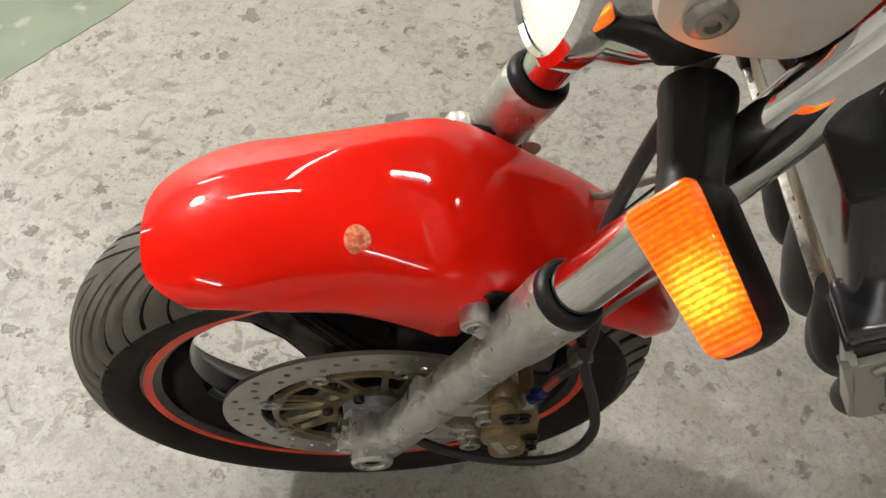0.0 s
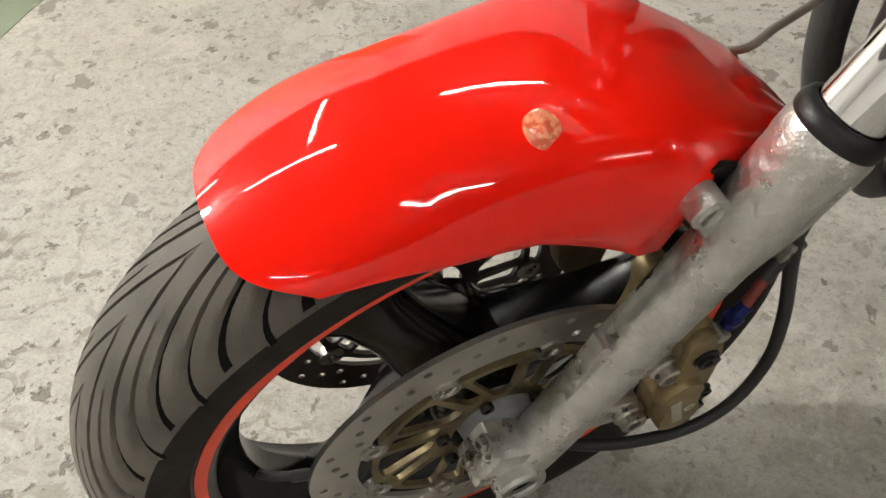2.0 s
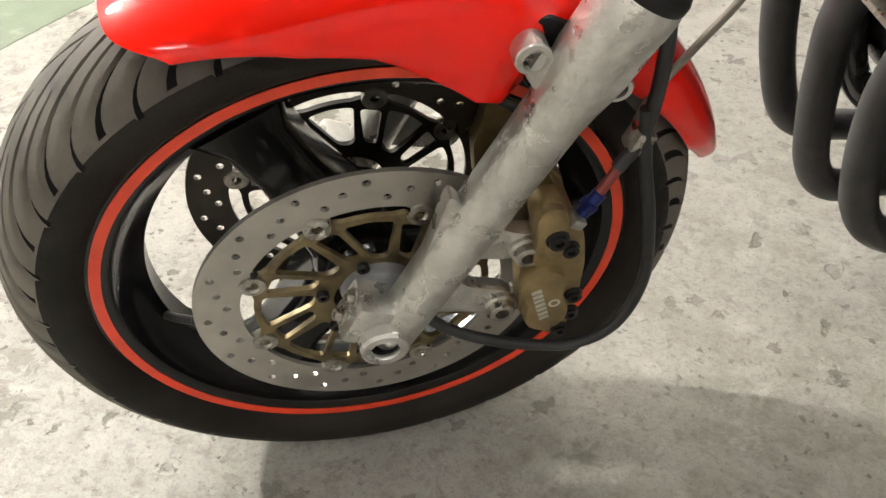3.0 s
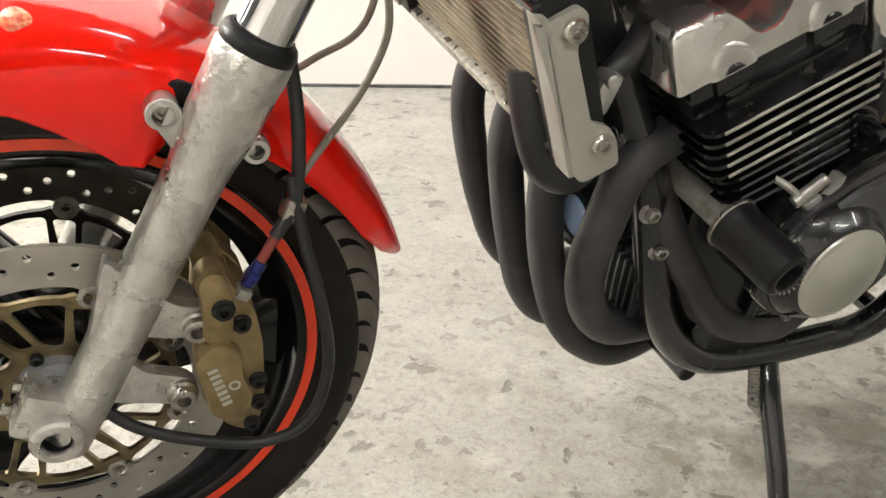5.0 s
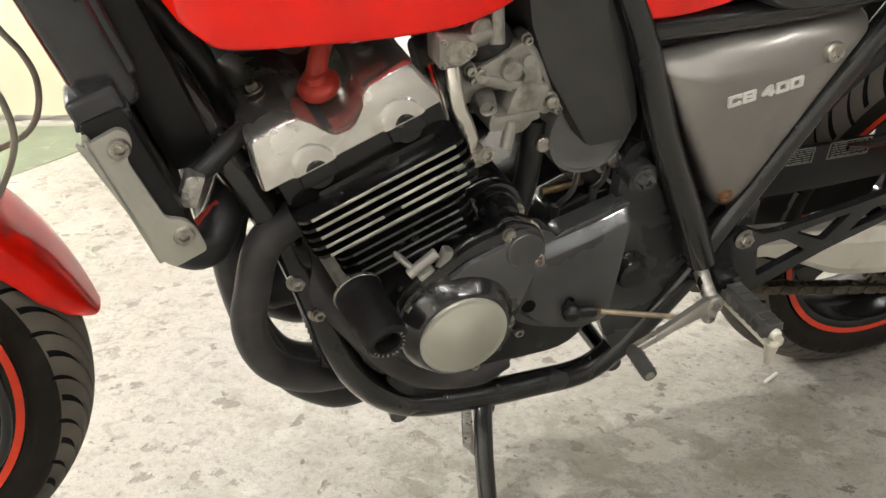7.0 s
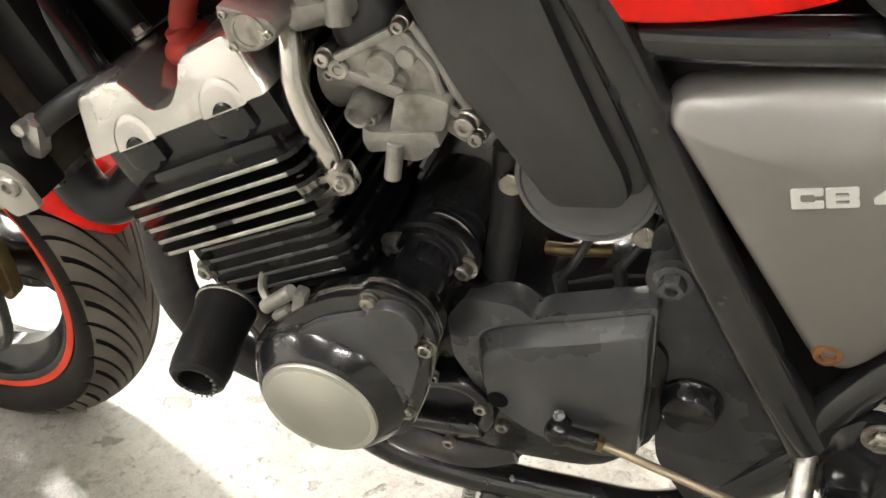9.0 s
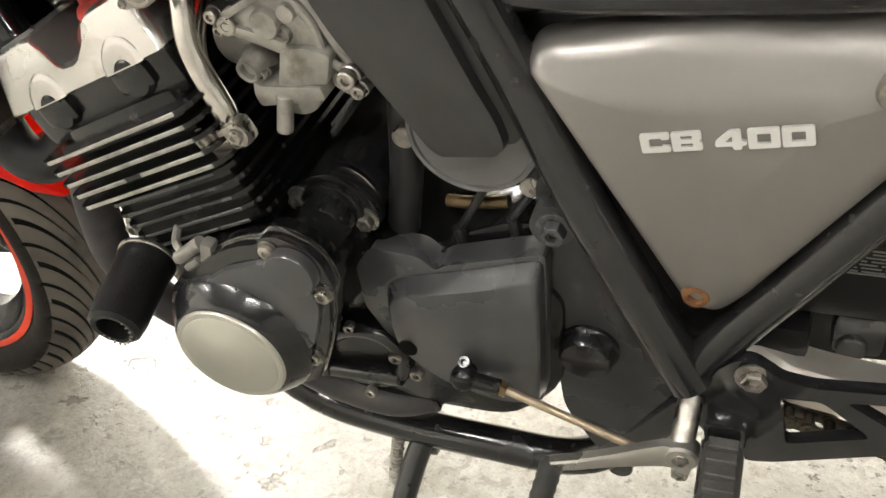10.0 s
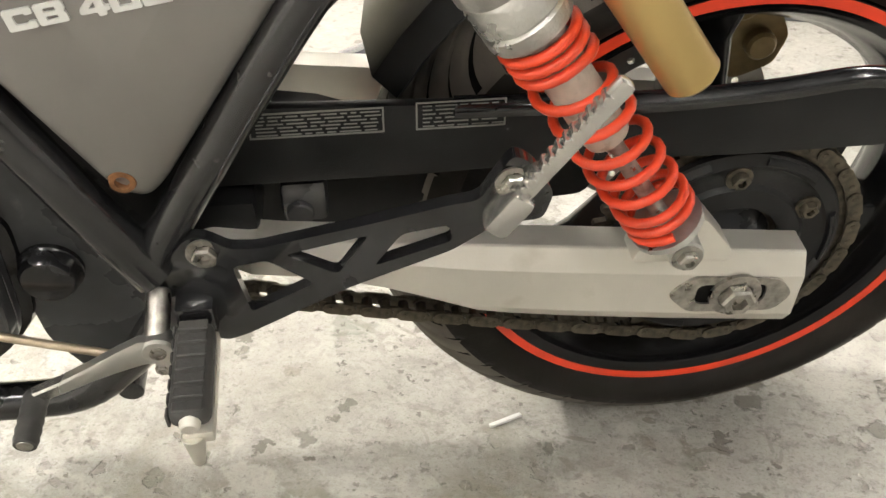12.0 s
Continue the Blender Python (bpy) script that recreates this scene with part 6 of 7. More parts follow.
# carburettors, air chamber and airbox
def carburettor(y):
    """A constant-velocity carburettor: cast body, bell mouth, float bowl with drain, black cap."""
    carb = new("carburettor")
    carb.parent = bike
    tilt = Matrix.Rotation(radians(-25), 4, "Y")
    bm = bmesh.new()
    plate(bm, rounded([(0.671, 0.350), (0.690, 0.360), (0.713, 0.372), (0.724, 0.371), (0.733, 0.352), (0.744, 0.322), (0.730, 0.318), (0.712, 0.322), (0.680, 0.334)], 0.004), y, y + 0.050, bevel=0.002)
    box(bm, (0.693, y - 0.001, 0.3375), (0.048, 0.006, 0.008), Matrix.Rotation(radians(16), 4, "Y"), 0.002)
    box(bm, (0.694, y - 0.001, 0.362), (0.046, 0.006, 0.006), Matrix.Rotation(radians(-27), 4, "Y"), 0.002)
    lathe(bm, [(0, 0.0065), (0.0095, 0.0065), (0.0105, 0.005), (0.0108, -0.002)], (0.7045, y, 0.348), (0, -1, 0), 28)
    lathe(bm, [(0, 0.005), (0.006, 0.005), (0.0065, 0.003), (0.0065, -0.002)], (0.7215, y, 0.356), (0, -1, 0), 20)
    lathe(bm, [(0.0045, 0.002), (0.0055, 0.004), (0.0065, 0.002), (0.0065, -0.002)], (0.7145, y, 0.340), (0, -1, 0), 18)
    bar(bm, (0.650, y + 0.030, 0.318), (0.752, y + 0.030, 0.350), 0.020, seg=24)
    part("carburettor_body", bm, CARB, carb, "dull cast carburettor body")
    bm = bmesh.new()
    lathe(bm, [(0, -0.002), (0.0062, -0.002), (0.0066, 0.003), (0.0082, 0.004), (0.0090, 0.001), (0.0115, -0.012), (0.0130, -0.030)], (0.6825, y - 0.004, 0.3135), (-0.12, -0.95, -0.10), 28)
    part("bell_mouth", bm, CARB, carb)
    bm = bmesh.new()
    plate(bm, rounded([(0.7115, 0.331), (0.7025, 0.303), (0.7405, 0.306), (0.7475, 0.328), (0.730, 0.333)], 0.004), y - 0.006, y + 0.034, bevel=0.002)
    plate(bm, rounded([(0.686, 0.308), (0.690, 0.3035), (0.7365, 0.3055), (0.7385, 0.296), (0.687, 0.2875), (0.684, 0.296)], 0.003), y - 0.009, y + 0.036, bevel=0.0015)
    bowl = rounded([(0.697, 0.292), (0.734, 0.297), (0.729, 0.286), (0.717, 0.280), (0.703, 0.283)], 0.006)
    plate(bm, bowl, y - 0.006, y + 0.032, bevel=0.004)
    bar(bm, (0.7075, y - 0.008, 0.297), (0.7020, y - 0.012, 0.2705), 0.0058, seg=16)
    part("float_bowl", bm, CARB, carb, "cast float bowl with drain")
    for q, r in (((0.6745, 0.345), 0.0072), ((0.664, 0.351), 0.0050), ((0.667, 0.341), 0.0042), ((0.7195, 0.376), 0.0045), ((0.7535, 0.309), 0.0068), ((0.7600, 0.300), 0.0050), ((0.690, 0.309), 0.0040)):
        bm = bmesh.new()
        bar(bm, (q[0], y + 0.020, q[1]), (q[0], y + 0.001, q[1]), r * 1.25, seg=14)
        hexbolt(bm, (q[0], y + 0.001, q[1]), (0, -1, 0), r, 0.006, washer=False)
        part("carburettor_screw", bm, STEEL, carb)
    bm = bmesh.new()
    tube(bm, [(0.715, y + 0.004, 0.374), (0.726, y + 0.002, 0.360), (0.735, y + 0.002, 0.347), (0.740, y + 0.002, 0.325), (0.752, y + 0.004, 0.309)], 0.0032, 8)
    tube(bm, [(0.722, y + 0.008, 0.374), (0.738, y + 0.006, 0.352), (0.748, y + 0.006, 0.330), (0.762, y + 0.008, 0.302)], 0.0038, 8, flat=0.5)
    plate(bm, rounded([(0.742, 0.318), (0.756, 0.318), (0.764, 0.298), (0.750, 0.292), (0.738, 0.300)], 0.004), y + 0.004, y + 0.016, bevel=0.002)
    part("throttle_linkage", bm, CARB, carb)
    bm = bmesh.new()
    lathe(bm, [(0, 0), (0.0255, 0), (0.0265, 0.003), (0.0255, 0.010), (0.0235, 0.016), (0.0225, 0.022), (0.018, 0.026), (0, 0.027)], (0.691, y + 0.026, 0.362), (-0.42, 0, 0.907), 32)
    part("diaphragm_cap", bm, HOSE, carb, "black carburettor top")
    return carb


for k, y in enumerate((-0.150, -0.070, 0.030, 0.110)):
    carburettor(y)
bm = bmesh.new()
plate(bm, rounded([(0.618, 0.400), (0.624, 0.3995), (0.650, 0.393), (0.656, 0.386), (0.652, 0.378), (0.640, 0.371), (0.621, 0.369)], 0.003), -0.182, -0.150, bevel=0.002)
bar(bm, (0.668, -0.140, 0.398), (0.668, -0.160, 0.394), 0.0105, seg=20)
bar(bm, (0.650, -0.150, 0.380), (0.690, -0.150, 0.392), 0.011, seg=16)
bar(bm, (0.684, -0.150, 0.410), (0.684, -0.158, 0.378), 0.008, seg=14)
valve = part("fuel_valve", bm, CARB, bike, "pale cast fuel tap body")
bm = bmesh.new()
lathe(bm, [(0, 0), (0.0115, 0), (0.0115, 0.0015), (0.0095, 0.0015), (0.0095, 0.0004), (0, 0.0004)], (0.637, -0.1822, 0.3845), (0, -1, 0), 24)
part("fuel_valve_ring", bm, STEEL, valve)
for q in ((0.6225, 0.395), (0.6240, 0.374), (0.650, 0.383)):
    bm = bmesh.new()
    hexbolt(bm, (q[0], -0.1815, q[1]), (0, -1, 0), 0.0030, 0.003, washer=False)
    part("valve_screw", bm, STEEL, valve)
bm = bmesh.new()
plate(bm, rounded([(0.712, 0.440), (0.722, 0.390), (0.746, 0.336), (0.775, 0.293), (0.790, 0.270), (0.800, 0.254), (0.808, 0.2475), (0.850, 0.2515), (0.857, 0.262), (0.853, 0.280), (0.841, 0.306), (0.822, 0.353), (0.805, 0.398), (0.797, 0.440)], 0.012, 4), -0.149, 0.149, bevel=0.009)
plate(bm, rounded([(0.790, 0.440), (0.800, 0.390), (0.835, 0.300), (0.846, 0.256), (0.862, 0.258), (0.867, 0.270), (0.855, 0.314), (0.836, 0.356), (0.823, 0.398), (0.816, 0.440)], 0.006), -0.139, 0.139, bevel=0.005)
part("airbox", bm, AIRBOX, bike, "dark grey plastic airbox")
bm = bmesh.new()
lathe(bm, [(0, 0), (0.049, 0), (0.050, 0.004), (0.050, 0.022), (0.0485, 0.026), (0.0455, 0.026), (0.0445, 0.024), (0.0, 0.024)], (0.822, -0.096, 0.250), (0, -1, 0), 40)
chamber = part("air_chamber", bm, CHAMBER, bike, "grey round air chamber")
for q in ((0.862, 0.208), (0.769, 0.242)):
    bm = bmesh.new()
    bar(bm, (q[0], -0.10, q[1]), (q[0], -0.121, q[1]), 0.009, seg=16)
    part("chamber_screw", bm, STEEL, chamber)
bm = bmesh.new()
tube(bm, [(0.766, -0.100, 0.262), (0.760, -0.108, 0.200), (0.750, -0.110, 0.150), (0.744, -0.108, 0.10)], 0.0130, 18)
part("breather_hose", bm, HOSE, bike, "thick black breather hose")
bm = bmesh.new()
tube(bm, [(0.786, -0.098, 0.170), (0.805, -0.100, 0.172), (0.836, -0.098, 0.175)], 0.0052, 12)
part("fuel_line", bm, BRASS, bike, "brass-coloured pipe")
bm = bmesh.new()
plate(bm, rounded([(0.772, 0.122), (0.796, 0.148), (0.834, 0.164), (0.872, 0.170), (0.874, 0.110), (0.780, 0.095)], 0.006), -0.060, -0.112, bevel=0.003)
regulator = part("regulator_box", bm, BLACK, bike, "black electrical box above the gearbox")
for q in ((0.800, 0.132), (0.845, 0.148)):
    bm = bmesh.new()
    bar(bm, (q[0], -0.110, q[1]), (q[0] + 0.002, -0.124, q[1] + 0.004), 0.0075, seg=14)
    bar(bm, (q[0], -0.112, q[1] + 0.004), (q[0] - 0.002, -0.114, q[1] + 0.026), 0.0048, seg=12)
    part("sensor", bm, HOSE, regulator)
bm = bmesh.new()
tube(bm, [(0.800, -0.114, 0.158), (0.812, -0.120, 0.178), (0.822, -0.110, 0.195)], 0.0035, 8)
tube(bm, [(0.843, -0.114, 0.172), (0.850, -0.120, 0.186), (0.862, -0.110, 0.200)], 0.0035, 8)
part("sensor_lead", bm, HOSE, regulator)

# swingarm, chain and rear end
swingarm = new("swingarm")
swingarm.parent = bike
for s in (-1, 1):
    bm = bmesh.new()
    top = [(0.90, 0.108), (1.00, 0.092), (1.08, 0.076), (1.16, 0.067), (1.227, 0.060), (1.356, 0.044), (1.44, 0.034), (1.507, 0.026)]
    bot = [(1.504, -0.057), (1.404, -0.044), (1.31, -0.030), (1.234, -0.016), (1.16, 0.019), (1.10, 0.042), (1.00, 0.058), (0.90, 0.066)]
    low = bot[::-1]
    loops = []
    for k in range(25):
        x = 0.90 + 0.606 * k / 24
        def level(line):
            for p, q in zip(line, line[1:]):
                if x <= q[0]:
                    return p[1] + (q[1] - p[1]) * (x - p[0]) / (q[0] - p[0])
            return line[-1][1]
        zt, zb = level(top), level(low)
        h = zt - zb
        back = 0.030 * min(1.0, max(0.0, (1.045 - x) / 0.05))
        loops.append([(x, s * (y - back), z) for y, z in ((0.112, zt), (0.136, zt), (0.138, zt - 0.001), (0.1478, zt - 0.24 * h), (0.148, zt - 0.26 * h), (0.148, zb + 0.20 * h), (0.1472, zb + 0.18 * h), (0.140, zb + 0.001), (0.138, zb), (0.112, zb))])
    loft(bm, loops)
    arm = part("swingarm_beam", bm, ALLOY, swingarm, "cream-silver alloy swingarm beam", smooth=14)
    bm = bmesh.new()
    plate(bm, rounded([(1.387, -0.002), (1.407, 0.018), (1.485, 0.008), (1.499, -0.011), (1.486, -0.030), (1.408, -0.024)], 0.008), s * 0.1482, s * 0.1505,
          [rounded([(1.412, 0.008), (1.474, 0.003), (1.474, -0.019), (1.412, -0.015)], 0.008)], bevel=0.0)
    part("axle_plate", bm, STEEL, arm, "steel chain adjuster plate")
    bm = bmesh.new()
    plate(bm, rounded([(1.410, 0.009), (1.476, 0.004), (1.476, -0.020), (1.410, -0.016)], 0.006), s * 0.1481, s * 0.1488)
    # a dark plate painted as the shaded depth of the slot
    part("axle_slot", bm, RECESS_SHADE, arm)
    bm = bmesh.new()
    hexbolt(bm, (1.446, s * 0.150, -0.005), (0, s, 0), 0.0155, 0.014)
    part("axle_nut", bm, STEEL, arm)
    bm = bmesh.new()
    plate(bm, rounded([(1.346, 0.048), (1.350, 0.060), (1.372, 0.086), (1.388, 0.094), (1.402, 0.088), (1.428, 0.055), (1.430, 0.042)], 0.006), s * 0.130, s * 0.158, bevel=0.003)
    part("shock_mount", bm, ALLOY, arm, "welded alloy shock mount")
bm = bmesh.new()
bar(bm, (0.905, -0.122, 0.080), (0.905, 0.122, 0.080), 0.024)
box(bm, (1.02, 0, 0.085), (0.08, 0.25, 0.045), None, 0.008)
part("cross_member", bm, DARK, swingarm)
bm = bmesh.new()
bar(bm, (REAR.x, -0.15, REAR.z), (REAR.x, 0.15, REAR.z), 0.010)
part("rear_axle", bm, STEEL, swingarm)

# rear sprocket and chain
SPY, SPR, FSP, FSR = -0.088, 0.118, Vector((0.800, 0, 0.085)), 0.038
bm = bmesh.new()
teeth = []
for k in range(44 * 4):
    a = 2 * math.pi * k / 176
    rr = SPR + (0.004 if k % 4 in (0, 1) else -0.005)
    teeth.append((REAR.x + rr * math.cos(a), REAR.z + rr * math.sin(a)))
wins = [circle((REAR.x + 0.082 * math.cos(a), REAR.z + 0.082 * math.sin(a)), 0.017, 16) for a in [2 * math.pi * k / 6 + 0.3 for k in range(6)]]
plate(bm, teeth, SPY - 0.003, SPY + 0.003, [circle((REAR.x, REAR.z), 0.045, 32), *wins[:1]])
sprocket = part("rear_sprocket", bm, CHAIN, bike, "dark rear chain sprocket")
bm = bmesh.new()
lathe(bm, [(0.050, 0.0), (0.104, 0.0), (0.106, 0.002), (0.104, 0.006), (0.092, 0.008), (0.088, 0.005), (0.072, 0.005), (0.068, 0.009), (0.050, 0.010)], (REAR.x, SPY - 0.003, REAR.z), (0, -1, 0), 64)
part("sprocket_ring", bm, DARK, sprocket, "black dished sprocket face")
bm = bmesh.new()
lathe(bm, [(0, 0), (0.060, 0.0), (0.062, 0.006), (0.050, 0.022), (0.030, 0.030), (0, 0.030)], (REAR.x, -0.060, REAR.z), (0, -1, 0), 40)
part("sprocket_carrier", bm, CASE, bike)
for k in range(6):
    a = 2 * math.pi * k / 6 + 0.55
    bm = bmesh.new()
    hexbolt(bm, (REAR.x + 0.079 * math.cos(a), SPY - 0.008, REAR.z + 0.079 * math.sin(a)), (0, -1, 0), 0.008, 0.009)
    part("sprocket_nut", bm, CHAIN, sprocket)
    bm = bmesh.new()
    tube(bm, [(REAR.x + 0.098 * math.cos(a + q), SPY - 0.0102, REAR.z + 0.098 * math.sin(a + q)) for q in (0.28, 0.42, 0.56, 0.70, 0.84)], 0.0045, 8, sub=2, flat=0.5)
    part("ring_rib", bm, DARK, sprocket)

def chain_path(n=108):
    """Evenly spaced pins round both sprockets, with a little sag below."""
    top0, top1 = FSP + Vector((0, 0, FSR)), Vector((REAR.x, 0, REAR.z + SPR))
    pts = []
    for k in range(40):
        t = k / 40
        pts.append(top0.lerp(top1, t) + Vector((0, 0, -0.006 * math.sin(math.pi * t))))
    for k in range(40):
        a = math.pi / 2 - math.pi * k / 40 - 0.02
        pts.append(Vector((REAR.x + SPR * math.cos(a), 0, REAR.z + SPR * math.sin(a))))
    b0, b1 = Vector((REAR.x, 0, REAR.z - SPR)), FSP - Vector((0, 0, FSR))
    for k in range(40):
        t = k / 40
        pts.append(b0.lerp(b1, t) + Vector((0, 0, -0.012 * math.sin(math.pi * t))))
    for k in range(16):
        a = -math.pi / 2 - math.pi * k / 16
        pts.append(Vector((FSP.x + FSR * math.cos(a), 0, FSP.z + FSR * math.sin(a))))
    total = sum((b - a).length for a, b in zip(pts, pts[1:] + pts[:1]))
    out, want, run = [], 0.0, 0.0
    for a, b in zip(pts, pts[1:] + pts[:1]):
        d = (b - a).length
        while want < run + d and len(out) < n:
            out.append(a.lerp(b, (want - run) / d))
            want += total / n
        run += d
    return out


def link_mesh(wide):
    """One chain link along x: two waisted side plates, rollers between."""
    bm = bmesh.new()
    L = 0.0170
    out = [(L / 2 * math.cos(a) * 0 + (L / 2 if math.cos(a) > 0 else -L / 2) + 0.0068 * math.cos(a), 0.0068 * math.sin(a)) for a in [2 * math.pi * (k + 0.5) / 12 for k in range(12)]]
    for s in (-1, 1):
        y = s * (0.0088 if wide else 0.0066)
        plate(bm, out, y - 0.0010, y + 0.0010)
    for x in (-L / 2, L / 2):
        if not wide:
            bar(bm, (x, -0.006, 0), (x, 0.006, 0), 0.0050, seg=8)
        else:
            bar(bm, (x, -0.0108, 0), (x, 0.0108, 0), 0.0026, seg=8)
    me = bpy.data.meshes.new("link")
    bmesh.ops.recalc_face_normals(bm, faces=bm.faces)
    bm.to_mesh(me)
    bm.free()
    me.materials.append(CHAIN)
    return me


chain = new("drive_chain")
chain.parent = bike
tagged(chain, "greasy brown drive chain")
pins = chain_path()
links = (link_mesh(False), link_mesh(True))
for k, p in enumerate(pins):
    q = pins[(k + 1) % len(pins)]
    d = q - p
    ob = new("link", links[k % 2])
    ob.parent = chain
    ob.matrix_basis = Matrix.Translation((p + q) / 2 + Vector((0, SPY, 0))) @ Matrix.Rotation(-math.atan2(d.z, d.x), 4, "Y")

# chain guard with two printed labels
bm = bmesh.new()
plate(bm, rounded([(1.015, 0.183), (1.25, 0.174), (1.368, 0.169), (1.522, 0.182), (1.575, 0.172), (1.565, 0.112), (1.44, 0.111), (1.30, 0.116), (1.20, 0.112), (1.02, 0.112)], 0.012), -0.100, -0.110, bevel=0.003)
plate(bm, rounded([(1.36, 0.135), (1.56, 0.125), (1.54, 0.02), (1.48, 0.052), (1.38, 0.065)], 0.015), -0.066, -0.072)
plate(bm, rounded([(1.00, 0.118), (1.36, 0.118), (1.33, 0.045), (1.02, 0.020)], 0.01), -0.060, -0.066)
guard = part("chain_guard", bm, DARK, bike, "matt black chain guard")
bm = bmesh.new()
box(bm, (1.094, -0.082, 0.080), (0.036, 0.030, 0.040), None, 0.006)
bar(bm, (1.090, -0.095, 0.072), (1.090, -0.103, 0.072), 0.011, seg=20)
part("guard_mount", bm, CASE, guard, "dark guard mounting block")
bm = bmesh.new()
tube(bm, [(1.21, -0.1085, 0.172), (1.30, -0.1095, 0.170), (1.368, -0.1100, 0.168), (1.45, -0.1100, 0.172), (1.520, -0.1100, 0.179), (1.566, -0.1090, 0.169)], 0.0085, 10, flat=0.5)
part("guard_lip", bm, BLACK, guard, "rolled black guard lip")
for x0, x1, z0, z1, seed in ((1.062, 1.159, 0.154, 0.178, 3), (1.182, 1.248, 0.154, 0.180, 8)):
    z0, z1 = z0 + 0.001, z1 - 0.001
    rng = random.Random(seed)
    bm = bmesh.new()
    for a, b, c, d in ((x0, x1, z0, z0 + 0.0012), (x0, x1, z1 - 0.0012, z1), (x0, x0 + 0.0012, z0, z1), (x1 - 0.0012, x1, z0, z1)):
        box(bm, ((a + b) / 2, -0.1105, (c + d) / 2), (b - a, 0.0008, d - c))
    rows = 6
    for r in range(rows):
        x = x0 + 0.005
        z = z1 - 0.0036 - r * (z1 - z0 - 0.006) / (rows - 1) * 0.98
        while x < x1 - 0.006:
            w = rng.uniform(0.004, 0.016)
            box(bm, (x + w / 2, -0.1105, z), (w, 0.0008, 0.0008))
            x += w + 0.0025
    part("printed_label", bm, LABEL_PRINT, guard, "pale unreadable print on a black label")


def shock(s):
    holder = new("shock_absorber")
    holder.parent = bike
    lo, hi = Vector((1.369, s * 0.188, 0.096)), Vector((1.369 - 0.565 * 0.42, s * 0.176, 0.096 + 0.839 * 0.42))
    d = (hi - lo).normalized()
    at = lambda k: lo + d * k
    bm = bmesh.new()
    lathe(bm, [(0, 0.0), (0.0065, 0.0), (0.0065, 0.16), (0, 0.16)], at(0.02), d, 20)
    part("damper_rod", bm, STEEL, holder)
    bm = bmesh.new()
    lathe(bm, [(0, 0.122), (0.0155, 0.122), (0.0165, 0.128), (0.0165, 0.25), (0, 0.25)], at(0), d, 32)
    part("damper_body", bm, DUSTY, holder, "dusty grey damper body")
    bm = bmesh.new()
    lathe(bm, [(0.018, 0.221), (0.0270, 0.221), (0.0285, 0.224), (0.0285, 0.232), (0.0265, 0.234), (0.0285, 0.236), (0.0285, 0.252), (0.0260, 0.256), (0.0290, 0.260), (0.0290, 0.284), (0.020, 0.290), (0.020, 0.40), (0, 0.40)], at(0), d, 40)
    part("spring_seat", bm, CAST, holder, "silver threaded spring collar")
    bm = bmesh.new()
    lathe(bm, [(0, 0.010), (0.011, 0.010), (0.024, 0.020), (0.0275, 0.024), (0.0275, 0.029), (0, 0.029)], at(0), d, 32)
    bar(bm, lo + Vector((0, -0.015, 0)), lo + Vector((0, 0.015, 0)), 0.013)
    part("lower_eye", bm, CAST, holder)
    bm = bmesh.new()
    side = d.orthogonal().normalized()
    up = d.cross(side)
    path, a, h = [], 0.6, 0.218
    while h > 0.034:
        path.append(at(h) + side * (0.0245 * math.cos(a)) + up * (0.0245 * math.sin(a)))
        f = (0.218 - h) / 0.184
        pitch = 0.0092 if f < 0.13 else (0.0262 if f < 0.55 else (0.0205 if f < 0.88 else 0.0105))
        a += 2 * math.pi / 18
        h -= pitch / 18
    tube(bm, path, 0.0036, 10, sub=1)
    part("spring", bm, SPRING, holder, "orange-red coil spring")
    a, b = Vector((1.3495, s * 0.190, 0.240)), Vector((1.3495 - 0.597 * 0.2, s * 0.176, 0.240 + 0.803 * 0.2))
    bm = bmesh.new()
    lathe(bm, [(0, 0), (0.0145, 0), (0.0185, 0.004), (0.0185, 0.125), (0.016, 0.130), (0, 0.130)], a, b - a, 36)
    part("reservoir", bm, GOLD, holder, "gold anodised gas reservoir")
    bm = bmesh.new()
    hexbolt(bm, lo + Vector((0, s * 0.014, 0)), (0, s, 0), 0.008, 0.008)
    part("shock_bolt", bm, STEEL, holder)
    return holder


shock(-1)
shock(1)


